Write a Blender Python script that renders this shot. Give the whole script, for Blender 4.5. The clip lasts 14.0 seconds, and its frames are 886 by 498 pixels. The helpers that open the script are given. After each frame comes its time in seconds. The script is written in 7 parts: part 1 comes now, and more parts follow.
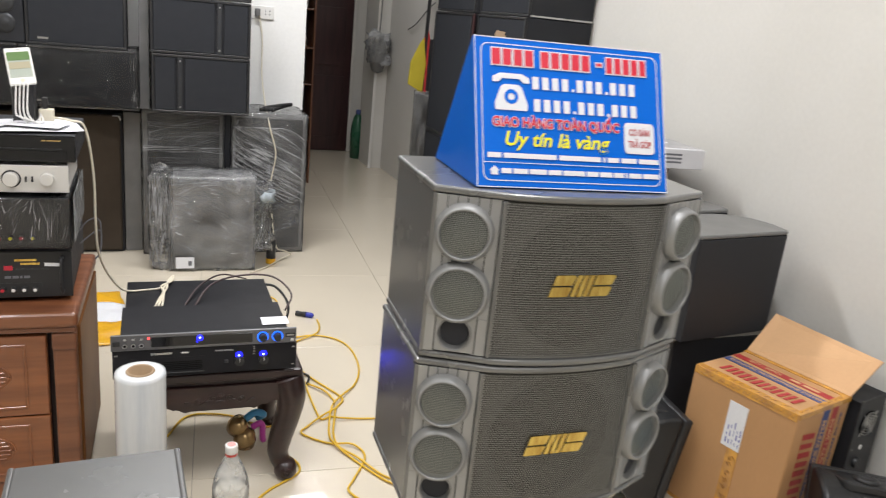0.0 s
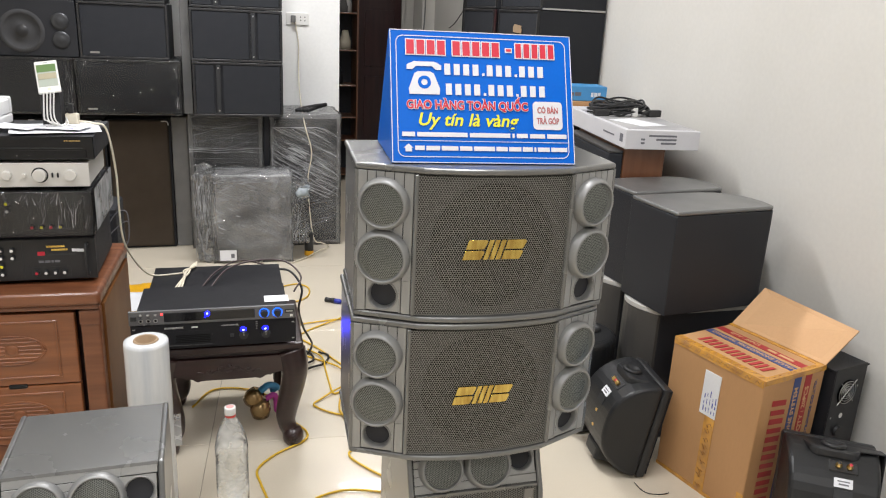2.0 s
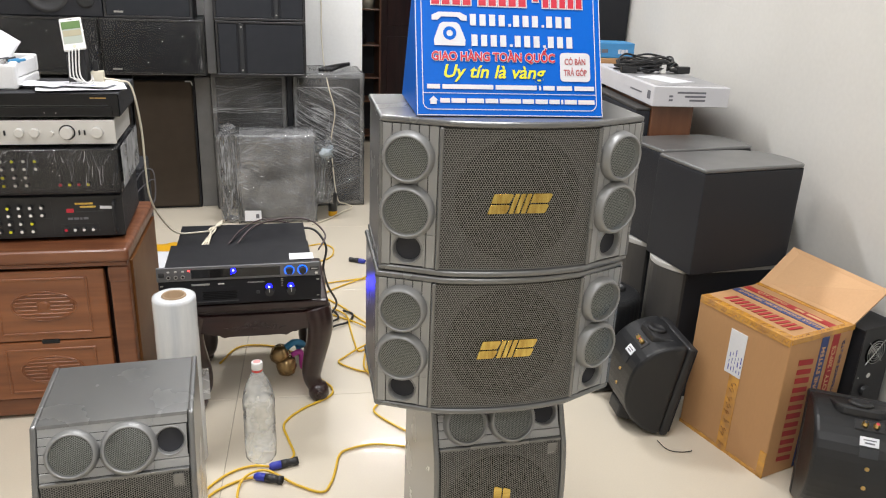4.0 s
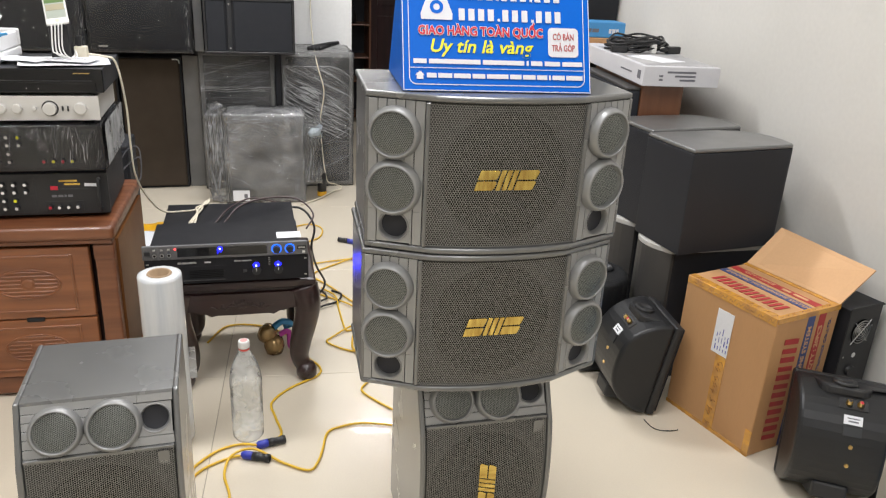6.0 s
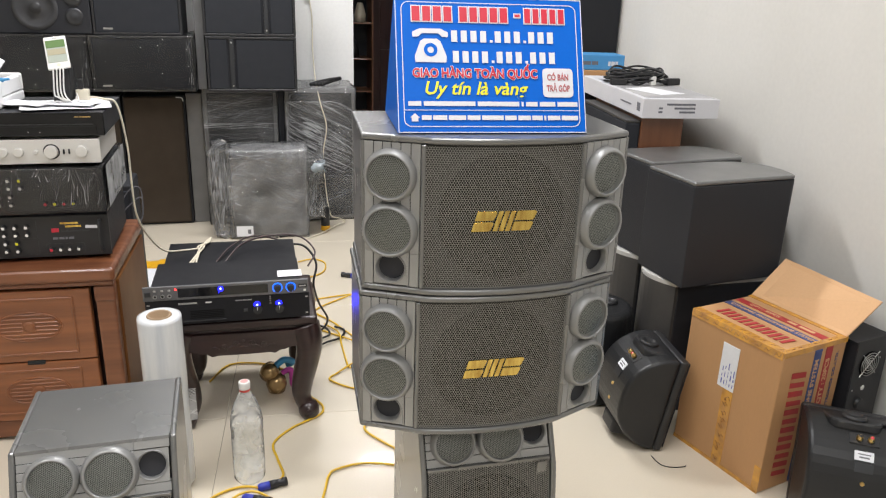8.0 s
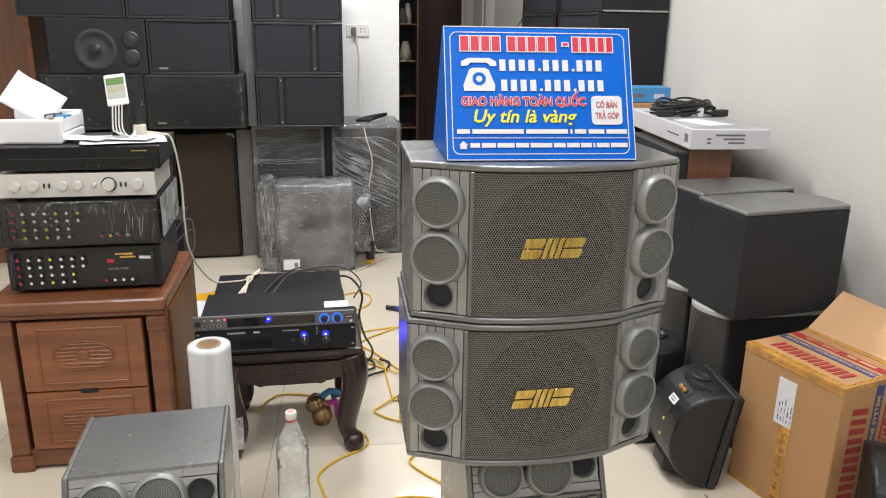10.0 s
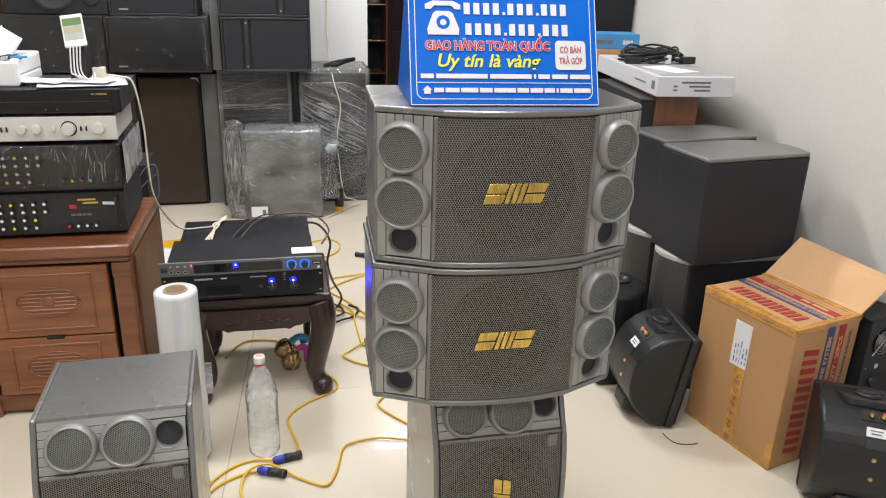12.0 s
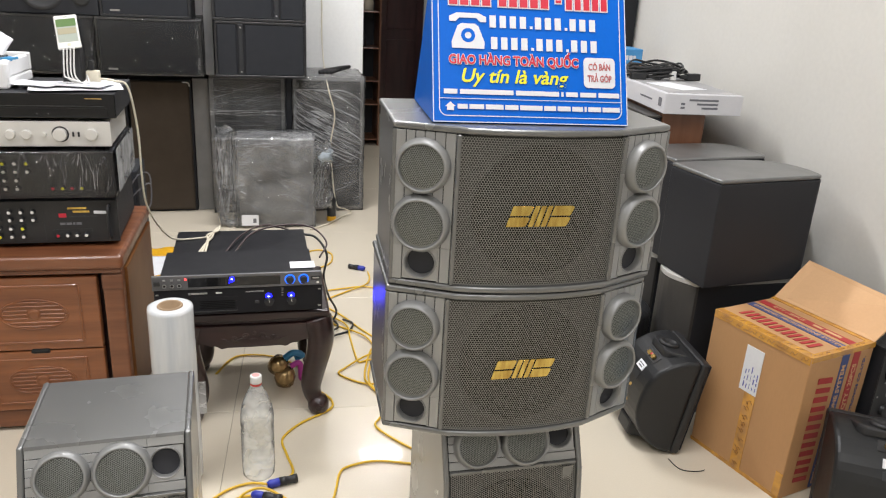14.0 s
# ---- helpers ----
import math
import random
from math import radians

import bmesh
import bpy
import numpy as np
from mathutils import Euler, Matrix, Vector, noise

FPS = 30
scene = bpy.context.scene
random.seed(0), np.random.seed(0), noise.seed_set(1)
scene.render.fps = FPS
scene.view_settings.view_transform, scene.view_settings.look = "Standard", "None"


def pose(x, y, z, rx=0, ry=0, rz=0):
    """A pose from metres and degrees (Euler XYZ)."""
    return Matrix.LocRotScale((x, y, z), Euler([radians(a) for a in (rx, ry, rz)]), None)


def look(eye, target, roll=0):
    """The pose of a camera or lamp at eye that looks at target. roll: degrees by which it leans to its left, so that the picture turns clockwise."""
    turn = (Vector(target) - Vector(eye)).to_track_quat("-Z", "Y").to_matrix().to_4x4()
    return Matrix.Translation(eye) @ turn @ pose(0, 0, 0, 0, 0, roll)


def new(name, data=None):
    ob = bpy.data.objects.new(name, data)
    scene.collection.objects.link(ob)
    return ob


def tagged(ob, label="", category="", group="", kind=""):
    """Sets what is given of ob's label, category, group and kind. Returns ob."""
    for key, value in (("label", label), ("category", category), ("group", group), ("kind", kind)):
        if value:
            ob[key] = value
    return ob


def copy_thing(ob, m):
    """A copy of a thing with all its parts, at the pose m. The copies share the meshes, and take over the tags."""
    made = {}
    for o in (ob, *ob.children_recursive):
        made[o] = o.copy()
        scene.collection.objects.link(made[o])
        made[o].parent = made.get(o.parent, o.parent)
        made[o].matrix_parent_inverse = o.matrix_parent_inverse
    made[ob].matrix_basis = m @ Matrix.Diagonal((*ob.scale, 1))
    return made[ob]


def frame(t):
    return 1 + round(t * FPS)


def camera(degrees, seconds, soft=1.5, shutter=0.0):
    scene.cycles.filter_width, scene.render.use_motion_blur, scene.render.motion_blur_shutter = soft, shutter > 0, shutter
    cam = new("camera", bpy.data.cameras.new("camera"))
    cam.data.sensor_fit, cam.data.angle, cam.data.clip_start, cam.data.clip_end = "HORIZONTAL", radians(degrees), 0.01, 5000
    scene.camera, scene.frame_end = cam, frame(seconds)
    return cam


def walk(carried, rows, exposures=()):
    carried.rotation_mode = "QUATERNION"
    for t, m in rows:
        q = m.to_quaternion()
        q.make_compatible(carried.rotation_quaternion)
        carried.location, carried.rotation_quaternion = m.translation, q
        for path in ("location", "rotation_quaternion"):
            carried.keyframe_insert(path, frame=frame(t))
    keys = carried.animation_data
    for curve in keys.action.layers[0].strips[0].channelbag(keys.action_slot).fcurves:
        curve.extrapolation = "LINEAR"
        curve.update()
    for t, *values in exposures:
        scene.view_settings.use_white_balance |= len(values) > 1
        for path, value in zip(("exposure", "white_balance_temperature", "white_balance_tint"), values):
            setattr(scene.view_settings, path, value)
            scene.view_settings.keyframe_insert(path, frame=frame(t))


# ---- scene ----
cam = camera(60.7, 14.0, soft=1.1, shutter=0.5)
METRES, EYE, TILT, LEAN, TURN = 0.65, 1.375, 0.0, 0.0, -22.3
ROWS = [
    (0.0, 0.0, 0.0, 0.0, 1.68, -16.78, -5.6),
    (0.5, 0.1539, -0.1432, 0.0308, 0.3, -16.51, -4.62),
    (1.0, 0.3486, -0.2103, 0.0228, 1.41, -16.26, -5.28),
    (1.5, 0.43, -0.2339, 0.0256, 5.57, -16.83, -3.56),
    (2.0, 0.4527, -0.2306, 0.0214, 7.04, -17.24, -2.73),
    (2.5, 0.4444, -0.2316, 0.0101, 7.41, -18.18, -2.69),
    (3.0, 0.4442, -0.2356, -0.0084, 8.32, -19.48, -2.3),
    (3.2, 0.4446, -0.2362, -0.013, 8.98, -20.15, -2.25),
    (5.3, 0.4572, -0.2254, 0.001, 7.97, -19.82, -2.34),
    (5.5, 0.4581, -0.2249, 0.0003, 7.93, -20.07, -2.37),
    (6.0, 0.4622, -0.2251, -0.0286, 8.15, -21.32, -2.69),
    (6.5, 0.4698, -0.2203, -0.0316, 8.18, -22.27, -2.64),
    (7.0, 0.4768, -0.2245, -0.0205, 7.8, -21.79, -2.36),
    (7.5, 0.4795, -0.2144, -0.0088, 7.92, -20.4, -1.98),
    (8.0, 0.4839, -0.1934, 0.0039, 8.36, -19.2, -1.75),
    (8.2, 0.4846, -0.188, 0.006, 8.5, -18.86, -1.7),
    (10.3, 0.469, -0.202, -0.032, 11.6, -16.42, -0.8),
    (10.5, 0.4712, -0.204, -0.038, 10.96, -18.93, -0.89),
    (11.0, 0.4823, -0.2147, -0.0455, 9.72, -21.62, -1.43),
    (11.5, 0.4893, -0.2293, -0.0316, 9.34, -21.07, -1.43),
    (12.0, 0.4951, -0.2193, -0.0255, 9.42, -20.36, -1.52),
    (12.5, 0.5026, -0.1907, -0.0243, 10.15, -20.02, -1.69),
    (13.0, 0.5006, -0.1674, -0.0186, 10.73, -19.64, -1.99),
    (13.5, 0.4734, -0.1555, -0.0195, 10.45, -19.46, -2.68),
    (14.0, 0.3713, -0.1192, -0.0256, 8.47, -19.75, -3.01),
]
walk_rows = [(t, pose(0, 0, EYE, TILT, LEAN, TURN) @ pose(METRES * x, METRES * y, METRES * z, 90 + pitch, roll, yaw)) for t, x, y, z, yaw, pitch, roll in ROWS]
walk(cam, walk_rows)

# ---- light ----
world = bpy.data.worlds.new("world")
scene.world = world
world.use_nodes = True
world.node_tree.nodes["Background"].inputs[0].default_value = (0.9, 0.95, 1.0, 1)
world.node_tree.nodes["Background"].inputs[1].default_value = 0.3
scene.view_settings.exposure = -0.24


def ceiling_lamp(x, y, z, sx, sy, watts, colour=(0.962, 0.96, 0.985)):
    data = bpy.data.lights.new("ceiling_lamp", "AREA")
    data.shape, data.size, data.size_y, data.energy, data.color = "RECTANGLE", sx, sy, watts, colour
    ob = new("ceiling_lamp", data)
    ob.matrix_world = pose(x, y, z)
    return tagged(ob, "unseen white ceiling light", "lamp")


ROOM_H = 3.0
# no fitting is seen; the lamps hang at assumed places
ceiling_lamp(0.75, 1.0, ROOM_H - 0.05, 0.5, 1.3, 47)
ceiling_lamp(-0.9, 1.0, ROOM_H - 0.05, 0.25, 1.2, 37)
ceiling_lamp(0.2, -1.2, ROOM_H - 0.05, 1.2, 0.25, 40)
# added to brighten the partition wall and the wrapped speakers
ceiling_lamp(0.3, 3.4, ROOM_H - 0.05, 1.2, 0.25, 84)
ceiling_lamp(1.3, 5.9, ROOM_H - 0.05, 0.4, 0.2, 11)


# the blue indicator lamps of the rack amplifier throw a beam on the speaker beside it
glow = bpy.data.lights.new("blue_indicator_lamp", "SPOT")
glow.energy, glow.color, glow.spot_size, glow.spot_blend, glow.shadow_soft_size = 1.6, (0.03, 0.03, 1.0), radians(17), 0.8, 0.004
tagged(new("blue_indicator_lamp", glow), "blue indicator lamp on a rack amplifier", "lamp").matrix_world = look((0.3, 1.955, 0.452), (0.45, 1.24, 0.655))


# ---- materials ----
def material(name, colour, rough=0.5, metal=0.0, second=None, scale=6.0, amount=0.5, fine=120.0, bump=0.05, coat=0.0, streak=None, rough_var=0.12, spec=0.5, coat_rough=0.03):
    """A surface whose colour wanders between two tones at two scales, with a fine relief."""
    m = bpy.data.materials.new(name)
    m.use_nodes = True
    n, l = m.node_tree.nodes, m.node_tree.links
    b = n["Principled BSDF"]
    b.inputs["Metallic"].default_value = metal
    b.inputs["Coat Weight"].default_value = coat
    b.inputs["Coat Roughness"].default_value = coat_rough
    b.inputs["Specular IOR Level"].default_value = spec
    co = n.new("ShaderNodeTexCoord")
    mp = n.new("ShaderNodeMapping")
    mp.inputs["Scale"].default_value = streak or (1, 1, 1)
    l.new(co.outputs["Object"], mp.inputs[0])
    big, small = n.new("ShaderNodeTexNoise"), n.new("ShaderNodeTexNoise")
    big.inputs["Scale"].default_value, big.inputs["Detail"].default_value = scale, 6
    small.inputs["Scale"].default_value, small.inputs["Detail"].default_value = fine, 3
    l.new(mp.outputs[0], big.inputs[0])
    l.new(mp.outputs[0], small.inputs[0])
    mix = n.new("ShaderNodeMix")
    mix.data_type = "RGBA"
    mix.inputs[6].default_value = (*colour, 1)
    mix.inputs[7].default_value = (*(second or [c * 0.75 for c in colour]), 1)
    ramp = n.new("ShaderNodeMapRange")
    ramp.inputs[1].default_value, ramp.inputs[2].default_value = 0.35, 0.7
    ramp.inputs[4].default_value = amount
    l.new(big.outputs[0], ramp.inputs[0])
    l.new(ramp.outputs[0], mix.inputs[0])
    speck = n.new("ShaderNodeMix")
    speck.data_type, speck.blend_type = "RGBA", "MULTIPLY"
    speck.inputs[0].default_value = 0.25
    l.new(mix.outputs[2], speck.inputs[6])
    l.new(small.outputs[0], speck.inputs[7])
    bright = n.new("ShaderNodeMix")
    bright.data_type = "RGBA"
    bright.inputs[0].default_value = 0.35
    l.new(mix.outputs[2], bright.inputs[6])
    l.new(speck.outputs[2], bright.inputs[7])
    l.new(bright.outputs[2], b.inputs["Base Color"])
    rr = n.new("ShaderNodeMapRange")
    rr.inputs[3].default_value, rr.inputs[4].default_value = max(0.02, rough - rough_var), min(1, rough + rough_var)
    l.new(big.outputs[0], rr.inputs[0])
    l.new(rr.outputs[0], b.inputs["Roughness"])
    if bump:
        bp = n.new("ShaderNodeBump")
        bp.inputs["Strength"].default_value, bp.inputs["Distance"].default_value = bump, 0.002
        l.new(small.outputs[0], bp.inputs["Height"])
        l.new(bp.outputs[0], b.inputs["Normal"])
    return m


def wood_material(name, dark, light, rough=0.3, scale=3.0, stretch=(1, 12, 12), coat=0.3):
    m = material(name, light, rough, 0, dark, scale, 1.0, 60, 0.08, coat, stretch)
    return m


def emitter(name, colour, strength):
    m = bpy.data.materials.new(name)
    m.use_nodes = True
    b = m.node_tree.nodes["Principled BSDF"]
    b.inputs["Base Color"].default_value = (*colour, 1)
    b.inputs["Emission Color"].default_value = (*colour, 1)
    b.inputs["Emission Strength"].default_value = strength
    return m


def perforated(name, colour, pitch=0.0045, hole=0.36, rough=0.45, metal=0.6):
    """Sheet metal with round holes in staggered rows, open to what lies behind."""
    m = bpy.data.materials.new(name)
    m.use_nodes = True
    n, l = m.node_tree.nodes, m.node_tree.links
    b = n["Principled BSDF"]
    b.inputs["Base Color"].default_value = (*colour, 1)
    b.inputs["Roughness"].default_value, b.inputs["Metallic"].default_value = rough, metal
    co = n.new("ShaderNodeTexCoord")
    far = []
    for ox in (0.0, 0.5):
        v = n.new("ShaderNodeVectorMath")
        v.operation = "MULTIPLY_ADD"
        v.inputs[1].default_value = (1 / pitch, 0, 1 / (pitch * 1.732))
        v.inputs[2].default_value = (200 + ox, 0, 200 + ox)
        l.new(co.outputs["Object"], v.inputs[0])
        fr = n.new("ShaderNodeVectorMath")
        fr.operation = "FRACTION"
        l.new(v.outputs[0], fr.inputs[0])
        ce = n.new("ShaderNodeVectorMath")
        ce.operation = "MULTIPLY_ADD"
        ce.inputs[1].default_value = (1, 0, 1.732)
        ce.inputs[2].default_value = (-0.5, 0, -0.866)
        l.new(fr.outputs[0], ce.inputs[0])
        le = n.new("ShaderNodeVectorMath")
        le.operation = "LENGTH"
        l.new(ce.outputs[0], le.inputs[0])
        far.append(le)
    mn = n.new("ShaderNodeMath")
    mn.operation = "MINIMUM"
    l.new(far[0].outputs["Value"], mn.inputs[0])
    l.new(far[1].outputs["Value"], mn.inputs[1])
    lt = n.new("ShaderNodeMath")
    lt.operation = "LESS_THAN"
    lt.inputs[1].default_value = hole
    l.new(mn.outputs[0], lt.inputs[0])
    tr = n.new("ShaderNodeBsdfTransparent")
    mx = n.new("ShaderNodeMixShader")
    l.new(lt.outputs[0], mx.inputs[0])
    l.new(b.outputs[0], mx.inputs[1])
    l.new(tr.outputs[0], mx.inputs[2])
    l.new(mx.outputs[0], n["Material Output"].inputs[0])
    return m


def film_material(name, haze=0.1, streaks=0.5, tint=(0.8, 0.81, 0.82), dense=1.0):
    """Clear stretch film: mostly see-through and glossy, with milky folds and highlights painted milky along thin
    slanting stretch lines.
    """
    m = bpy.data.materials.new(name)
    m.use_nodes = True
    n, l = m.node_tree.nodes, m.node_tree.links
    b = n["Principled BSDF"]
    b.inputs["Base Color"].default_value = (*tint, 1)
    b.inputs["Roughness"].default_value = 0.3
    co = n.new("ShaderNodeTexCoord")
    cloud = n.new("ShaderNodeTexNoise")
    cloud.inputs["Scale"].default_value, cloud.inputs["Detail"].default_value = 5.0, 4
    l.new(co.outputs["Object"], cloud.inputs[0])
    lines = None
    for tilt, along, across, lo in ((0.5, 1.5, 120, 0.57), (-0.55, 2.0, 140, 0.6), (0.1, 2.0, 70, 0.62), (1.3, 2.5, 80, 0.66)):
        turn, size = n.new("ShaderNodeMapping"), n.new("ShaderNodeMapping")
        turn.inputs["Rotation"].default_value = (0.06, tilt, 0.1)
        size.inputs["Scale"].default_value = (along, along * 2, across)
        l.new(co.outputs["Object"], turn.inputs[0])
        l.new(turn.outputs[0], size.inputs[0])
        w = n.new("ShaderNodeTexNoise")
        w.inputs["Scale"].default_value, w.inputs["Detail"].default_value, w.inputs["Distortion"].default_value = 1.0, 2, 0.6
        l.new(size.outputs[0], w.inputs[0])
        cut = n.new("ShaderNodeMapRange")
        cut.inputs[1].default_value, cut.inputs[2].default_value = lo - 0.03 * (dense - 1), lo + 0.1
        l.new(w.outputs[0], cut.inputs[0])
        if lines is None:
            lines = cut.outputs[0]
        else:
            mx = n.new("ShaderNodeMath")
            mx.operation = "MAXIMUM"
            l.new(lines, mx.inputs[0])
            l.new(cut.outputs[0], mx.inputs[1])
            lines = mx.outputs[0]
    patch = n.new("ShaderNodeMapRange")
    patch.inputs[1].default_value, patch.inputs[2].default_value = 0.44, 0.62
    l.new(cloud.outputs[0], patch.inputs[0])
    cm = n.new("ShaderNodeMath")
    cm.operation = "MULTIPLY"
    l.new(lines, cm.inputs[0])
    l.new(patch.outputs[0], cm.inputs[1])
    bp = n.new("ShaderNodeBump")
    bp.inputs["Strength"].default_value, bp.inputs["Distance"].default_value = 0.7, 0.012
    hs = n.new("ShaderNodeMath")
    hs.operation = "MULTIPLY_ADD"
    hs.inputs[1].default_value = 0.4
    l.new(lines, hs.inputs[0])
    l.new(cloud.outputs[0], hs.inputs[2])
    l.new(hs.outputs[0], bp.inputs["Height"])
    l.new(bp.outputs[0], b.inputs["Normal"])
    fog = n.new("ShaderNodeMapRange")
    fog.inputs[1].default_value, fog.inputs[2].default_value = 0.36, 0.64
    fog.inputs[3].default_value, fog.inputs[4].default_value = haze * 0.35, haze * 2.0
    l.new(cloud.outputs[0], fog.inputs[0])
    milk = n.new("ShaderNodeMath")
    milk.operation, milk.use_clamp = "MULTIPLY_ADD", True
    milk.inputs[1].default_value = streaks
    l.new(cm.outputs[0], milk.inputs[0])
    l.new(fog.outputs[0], milk.inputs[2])
    tr = n.new("ShaderNodeBsdfTransparent")
    gl = n.new("ShaderNodeBsdfGlossy")
    gl.inputs["Roughness"].default_value = 0.1
    l.new(bp.outputs[0], gl.inputs["Normal"])
    fr = n.new("ShaderNodeFresnel")
    fr.inputs[0].default_value = 1.5
    l.new(bp.outputs[0], fr.inputs["Normal"])
    m1, m2 = n.new("ShaderNodeMixShader"), n.new("ShaderNodeMixShader")
    l.new(milk.outputs[0], m1.inputs[0])
    l.new(tr.outputs[0], m1.inputs[1])
    l.new(b.outputs[0], m1.inputs[2])
    l.new(fr.outputs[0], m2.inputs[0])
    l.new(m1.outputs[0], m2.inputs[1])
    l.new(gl.outputs[0], m2.inputs[2])
    l.new(m2.outputs[0], n["Material Output"].inputs[0])
    return m


def clear_plastic(name, haze, ior, tint=(0.85, 0.86, 0.84)):
    """Thin clear plastic: see-through with a slight milky tone and a rim of gloss."""
    m = bpy.data.materials.new(name)
    m.use_nodes = True
    n, l = m.node_tree.nodes, m.node_tree.links
    b = n["Principled BSDF"]
    b.inputs["Base Color"].default_value, b.inputs["Roughness"].default_value = (*tint, 1), 0.4
    co, w = n.new("ShaderNodeTexCoord"), n.new("ShaderNodeTexNoise")
    w.inputs["Scale"].default_value = 15
    l.new(co.outputs["Object"], w.inputs[0])
    bp = n.new("ShaderNodeBump")
    bp.inputs["Strength"].default_value, bp.inputs["Distance"].default_value = 0.5, 0.006
    l.new(w.outputs[0], bp.inputs["Height"])
    mr = n.new("ShaderNodeMapRange")
    mr.inputs[1].default_value, mr.inputs[2].default_value, mr.inputs[3].default_value, mr.inputs[4].default_value = 0.35, 0.7, haze * 0.5, haze * 1.6
    l.new(w.outputs[0], mr.inputs[0])
    tr, gl, fr = n.new("ShaderNodeBsdfTransparent"), n.new("ShaderNodeBsdfGlossy"), n.new("ShaderNodeFresnel")
    tr.inputs[0].default_value = (0.97, 0.975, 0.97, 1)
    gl.inputs["Roughness"].default_value, fr.inputs[0].default_value = 0.08, ior
    l.new(bp.outputs[0], gl.inputs["Normal"])
    m1, m2 = n.new("ShaderNodeMixShader"), n.new("ShaderNodeMixShader")
    l.new(mr.outputs[0], m1.inputs[0])
    l.new(tr.outputs[0], m1.inputs[1])
    l.new(b.outputs[0], m1.inputs[2])
    l.new(fr.outputs[0], m2.inputs[0])
    l.new(m1.outputs[0], m2.inputs[1])
    l.new(gl.outputs[0], m2.inputs[2])
    l.new(m2.outputs[0], n["Material Output"].inputs[0])
    return m


M_WALL = material("wall_paint", (0.665, 0.648, 0.607), 0.75, 0, (0.615, 0.598, 0.552), 1.6, 0.8, 60, 0.08)
# white paint, set paler to carry the strong light on the partition
M_WALLWHITE = material("white_wall_paint_lightened", (0.88, 0.88, 0.86), 0.7, 0, (0.83, 0.83, 0.81), 1.6, 0.8, 60, 0.08)
M_CEIL = material("ceiling_paint", (0.8, 0.79, 0.76), 0.8)
M_TILE = material("cream_tile", (0.7, 0.628, 0.505), 0.2, 0, (0.65, 0.58, 0.466), 2.2, 0.6, 200, 0.005, 0.3, None, 0.06)
M_GROUT = material("grout", (0.44, 0.4, 0.34), 0.9)
M_GREY = material("grey_speaker_paint", (0.175, 0.176, 0.173), 0.27, 0.5, (0.152, 0.153, 0.15), 8, 0.6, 900, 0.015, 0.9, rough_var=0.02, coat_rough=0.33)
M_SILVER = material("silver_grey_panel", (0.352, 0.354, 0.35), 0.36, 0.4, (0.312, 0.314, 0.31), 8, 0.5, 700, 0.08)
M_RING = material("silver_ring", (0.275, 0.277, 0.273), 0.4, 0.35, None, 10, 0.3, 800, 0.08)
M_GRILLE = perforated("woofer_grille", (0.225, 0.224, 0.212), 0.0048, 0.4, 0.42, 0.4)
M_MESH = perforated("tweeter_mesh", (0.245, 0.257, 0.243), 0.0037, 0.385, 0.3, 0.55)
M_WOOFER = material("woofer_cone", (0.022, 0.022, 0.02), 0.7, spec=0.1)
M_BAFFLE = material("dark_baffle", (0.066, 0.066, 0.062), 0.8, spec=0.1)
M_TWEETER = material("grey_tweeter_cone", (0.105, 0.112, 0.104), 0.7, spec=0.15)
# dark tones painted for the shade inside holes and bass ports
M_BLACKHOLE = material("hole_shade_black", (0.007, 0.007, 0.007), 0.8, spec=0.05)
M_PORT = material("port_shade_dark", (0.04, 0.041, 0.047), 0.5, spec=0.2)
M_GROOVE = material("dark_groove", (0.03, 0.03, 0.03), 0.8, spec=0.1)
M_GOLD = material("gold_foil", (0.86, 0.66, 0.2), 0.2, 1.0, (0.45, 0.28, 0.07), 30, 1.0, 120, 0.08, 0, (3, 1, 0.5))
M_BLUE = material("blue_print", (0.0, 0.115, 0.56), 0.45, 0, (0.0, 0.125, 0.6), 3, 0.4, 200, 0.01, spec=0.16)
M_WHITEPRINT = material("white_print", (0.66, 0.67, 0.7), 0.4, 0, None, 10, 0.1)
M_REDPRINT = material("red_print", (0.56, 0.02, 0.045), 0.4, 0, None, 10, 0.1)
M_YELLOWPRINT = material("yellow_print", (0.76, 0.72, 0.02), 0.4, 0, None, 10, 0.1)
M_LINK = material("red_brown_ink", (0.42, 0.1, 0.1), 0.5, 0, None, 10, 0.1)
M_BLACK = material("black_plastic", (0.026, 0.026, 0.027), 0.38, 0, (0.031, 0.031, 0.032), 12, 0.6, 500, 0.1, spec=0.35)
M_AMPFRONT = material("deep_black_panel", (0.012, 0.012, 0.0145), 0.42, 0, (0.016, 0.016, 0.019), 12, 0.6, 500, 0.08, spec=0.2)
M_BLACKTEX = material("black_textured_paint", (0.023, 0.024, 0.028), 0.5, 0, (0.03, 0.031, 0.035), 6, 0.7, 700, 0.3, spec=0.22)
# lighter than the black sides: the wall's sheen is put into the colour
M_BLACKTOP = material("black_top_sheen_grey", (0.13, 0.13, 0.127), 0.36, 0, (0.09, 0.09, 0.09), 5, 0.8, 500, 0.03, 0.5, coat_rough=0.25)
M_CLOTH = material("black_grille_cloth", (0.029, 0.031, 0.036), 0.8, 0, (0.037, 0.039, 0.044), 20, 0.5, 900, 0.4, spec=0.12)
M_BROWNCLOTH = material("brown_grille_cloth", (0.063, 0.049, 0.037), 0.85, 0, (0.05, 0.039, 0.029), 10, 0.6, 900, 0.4, spec=0.15)
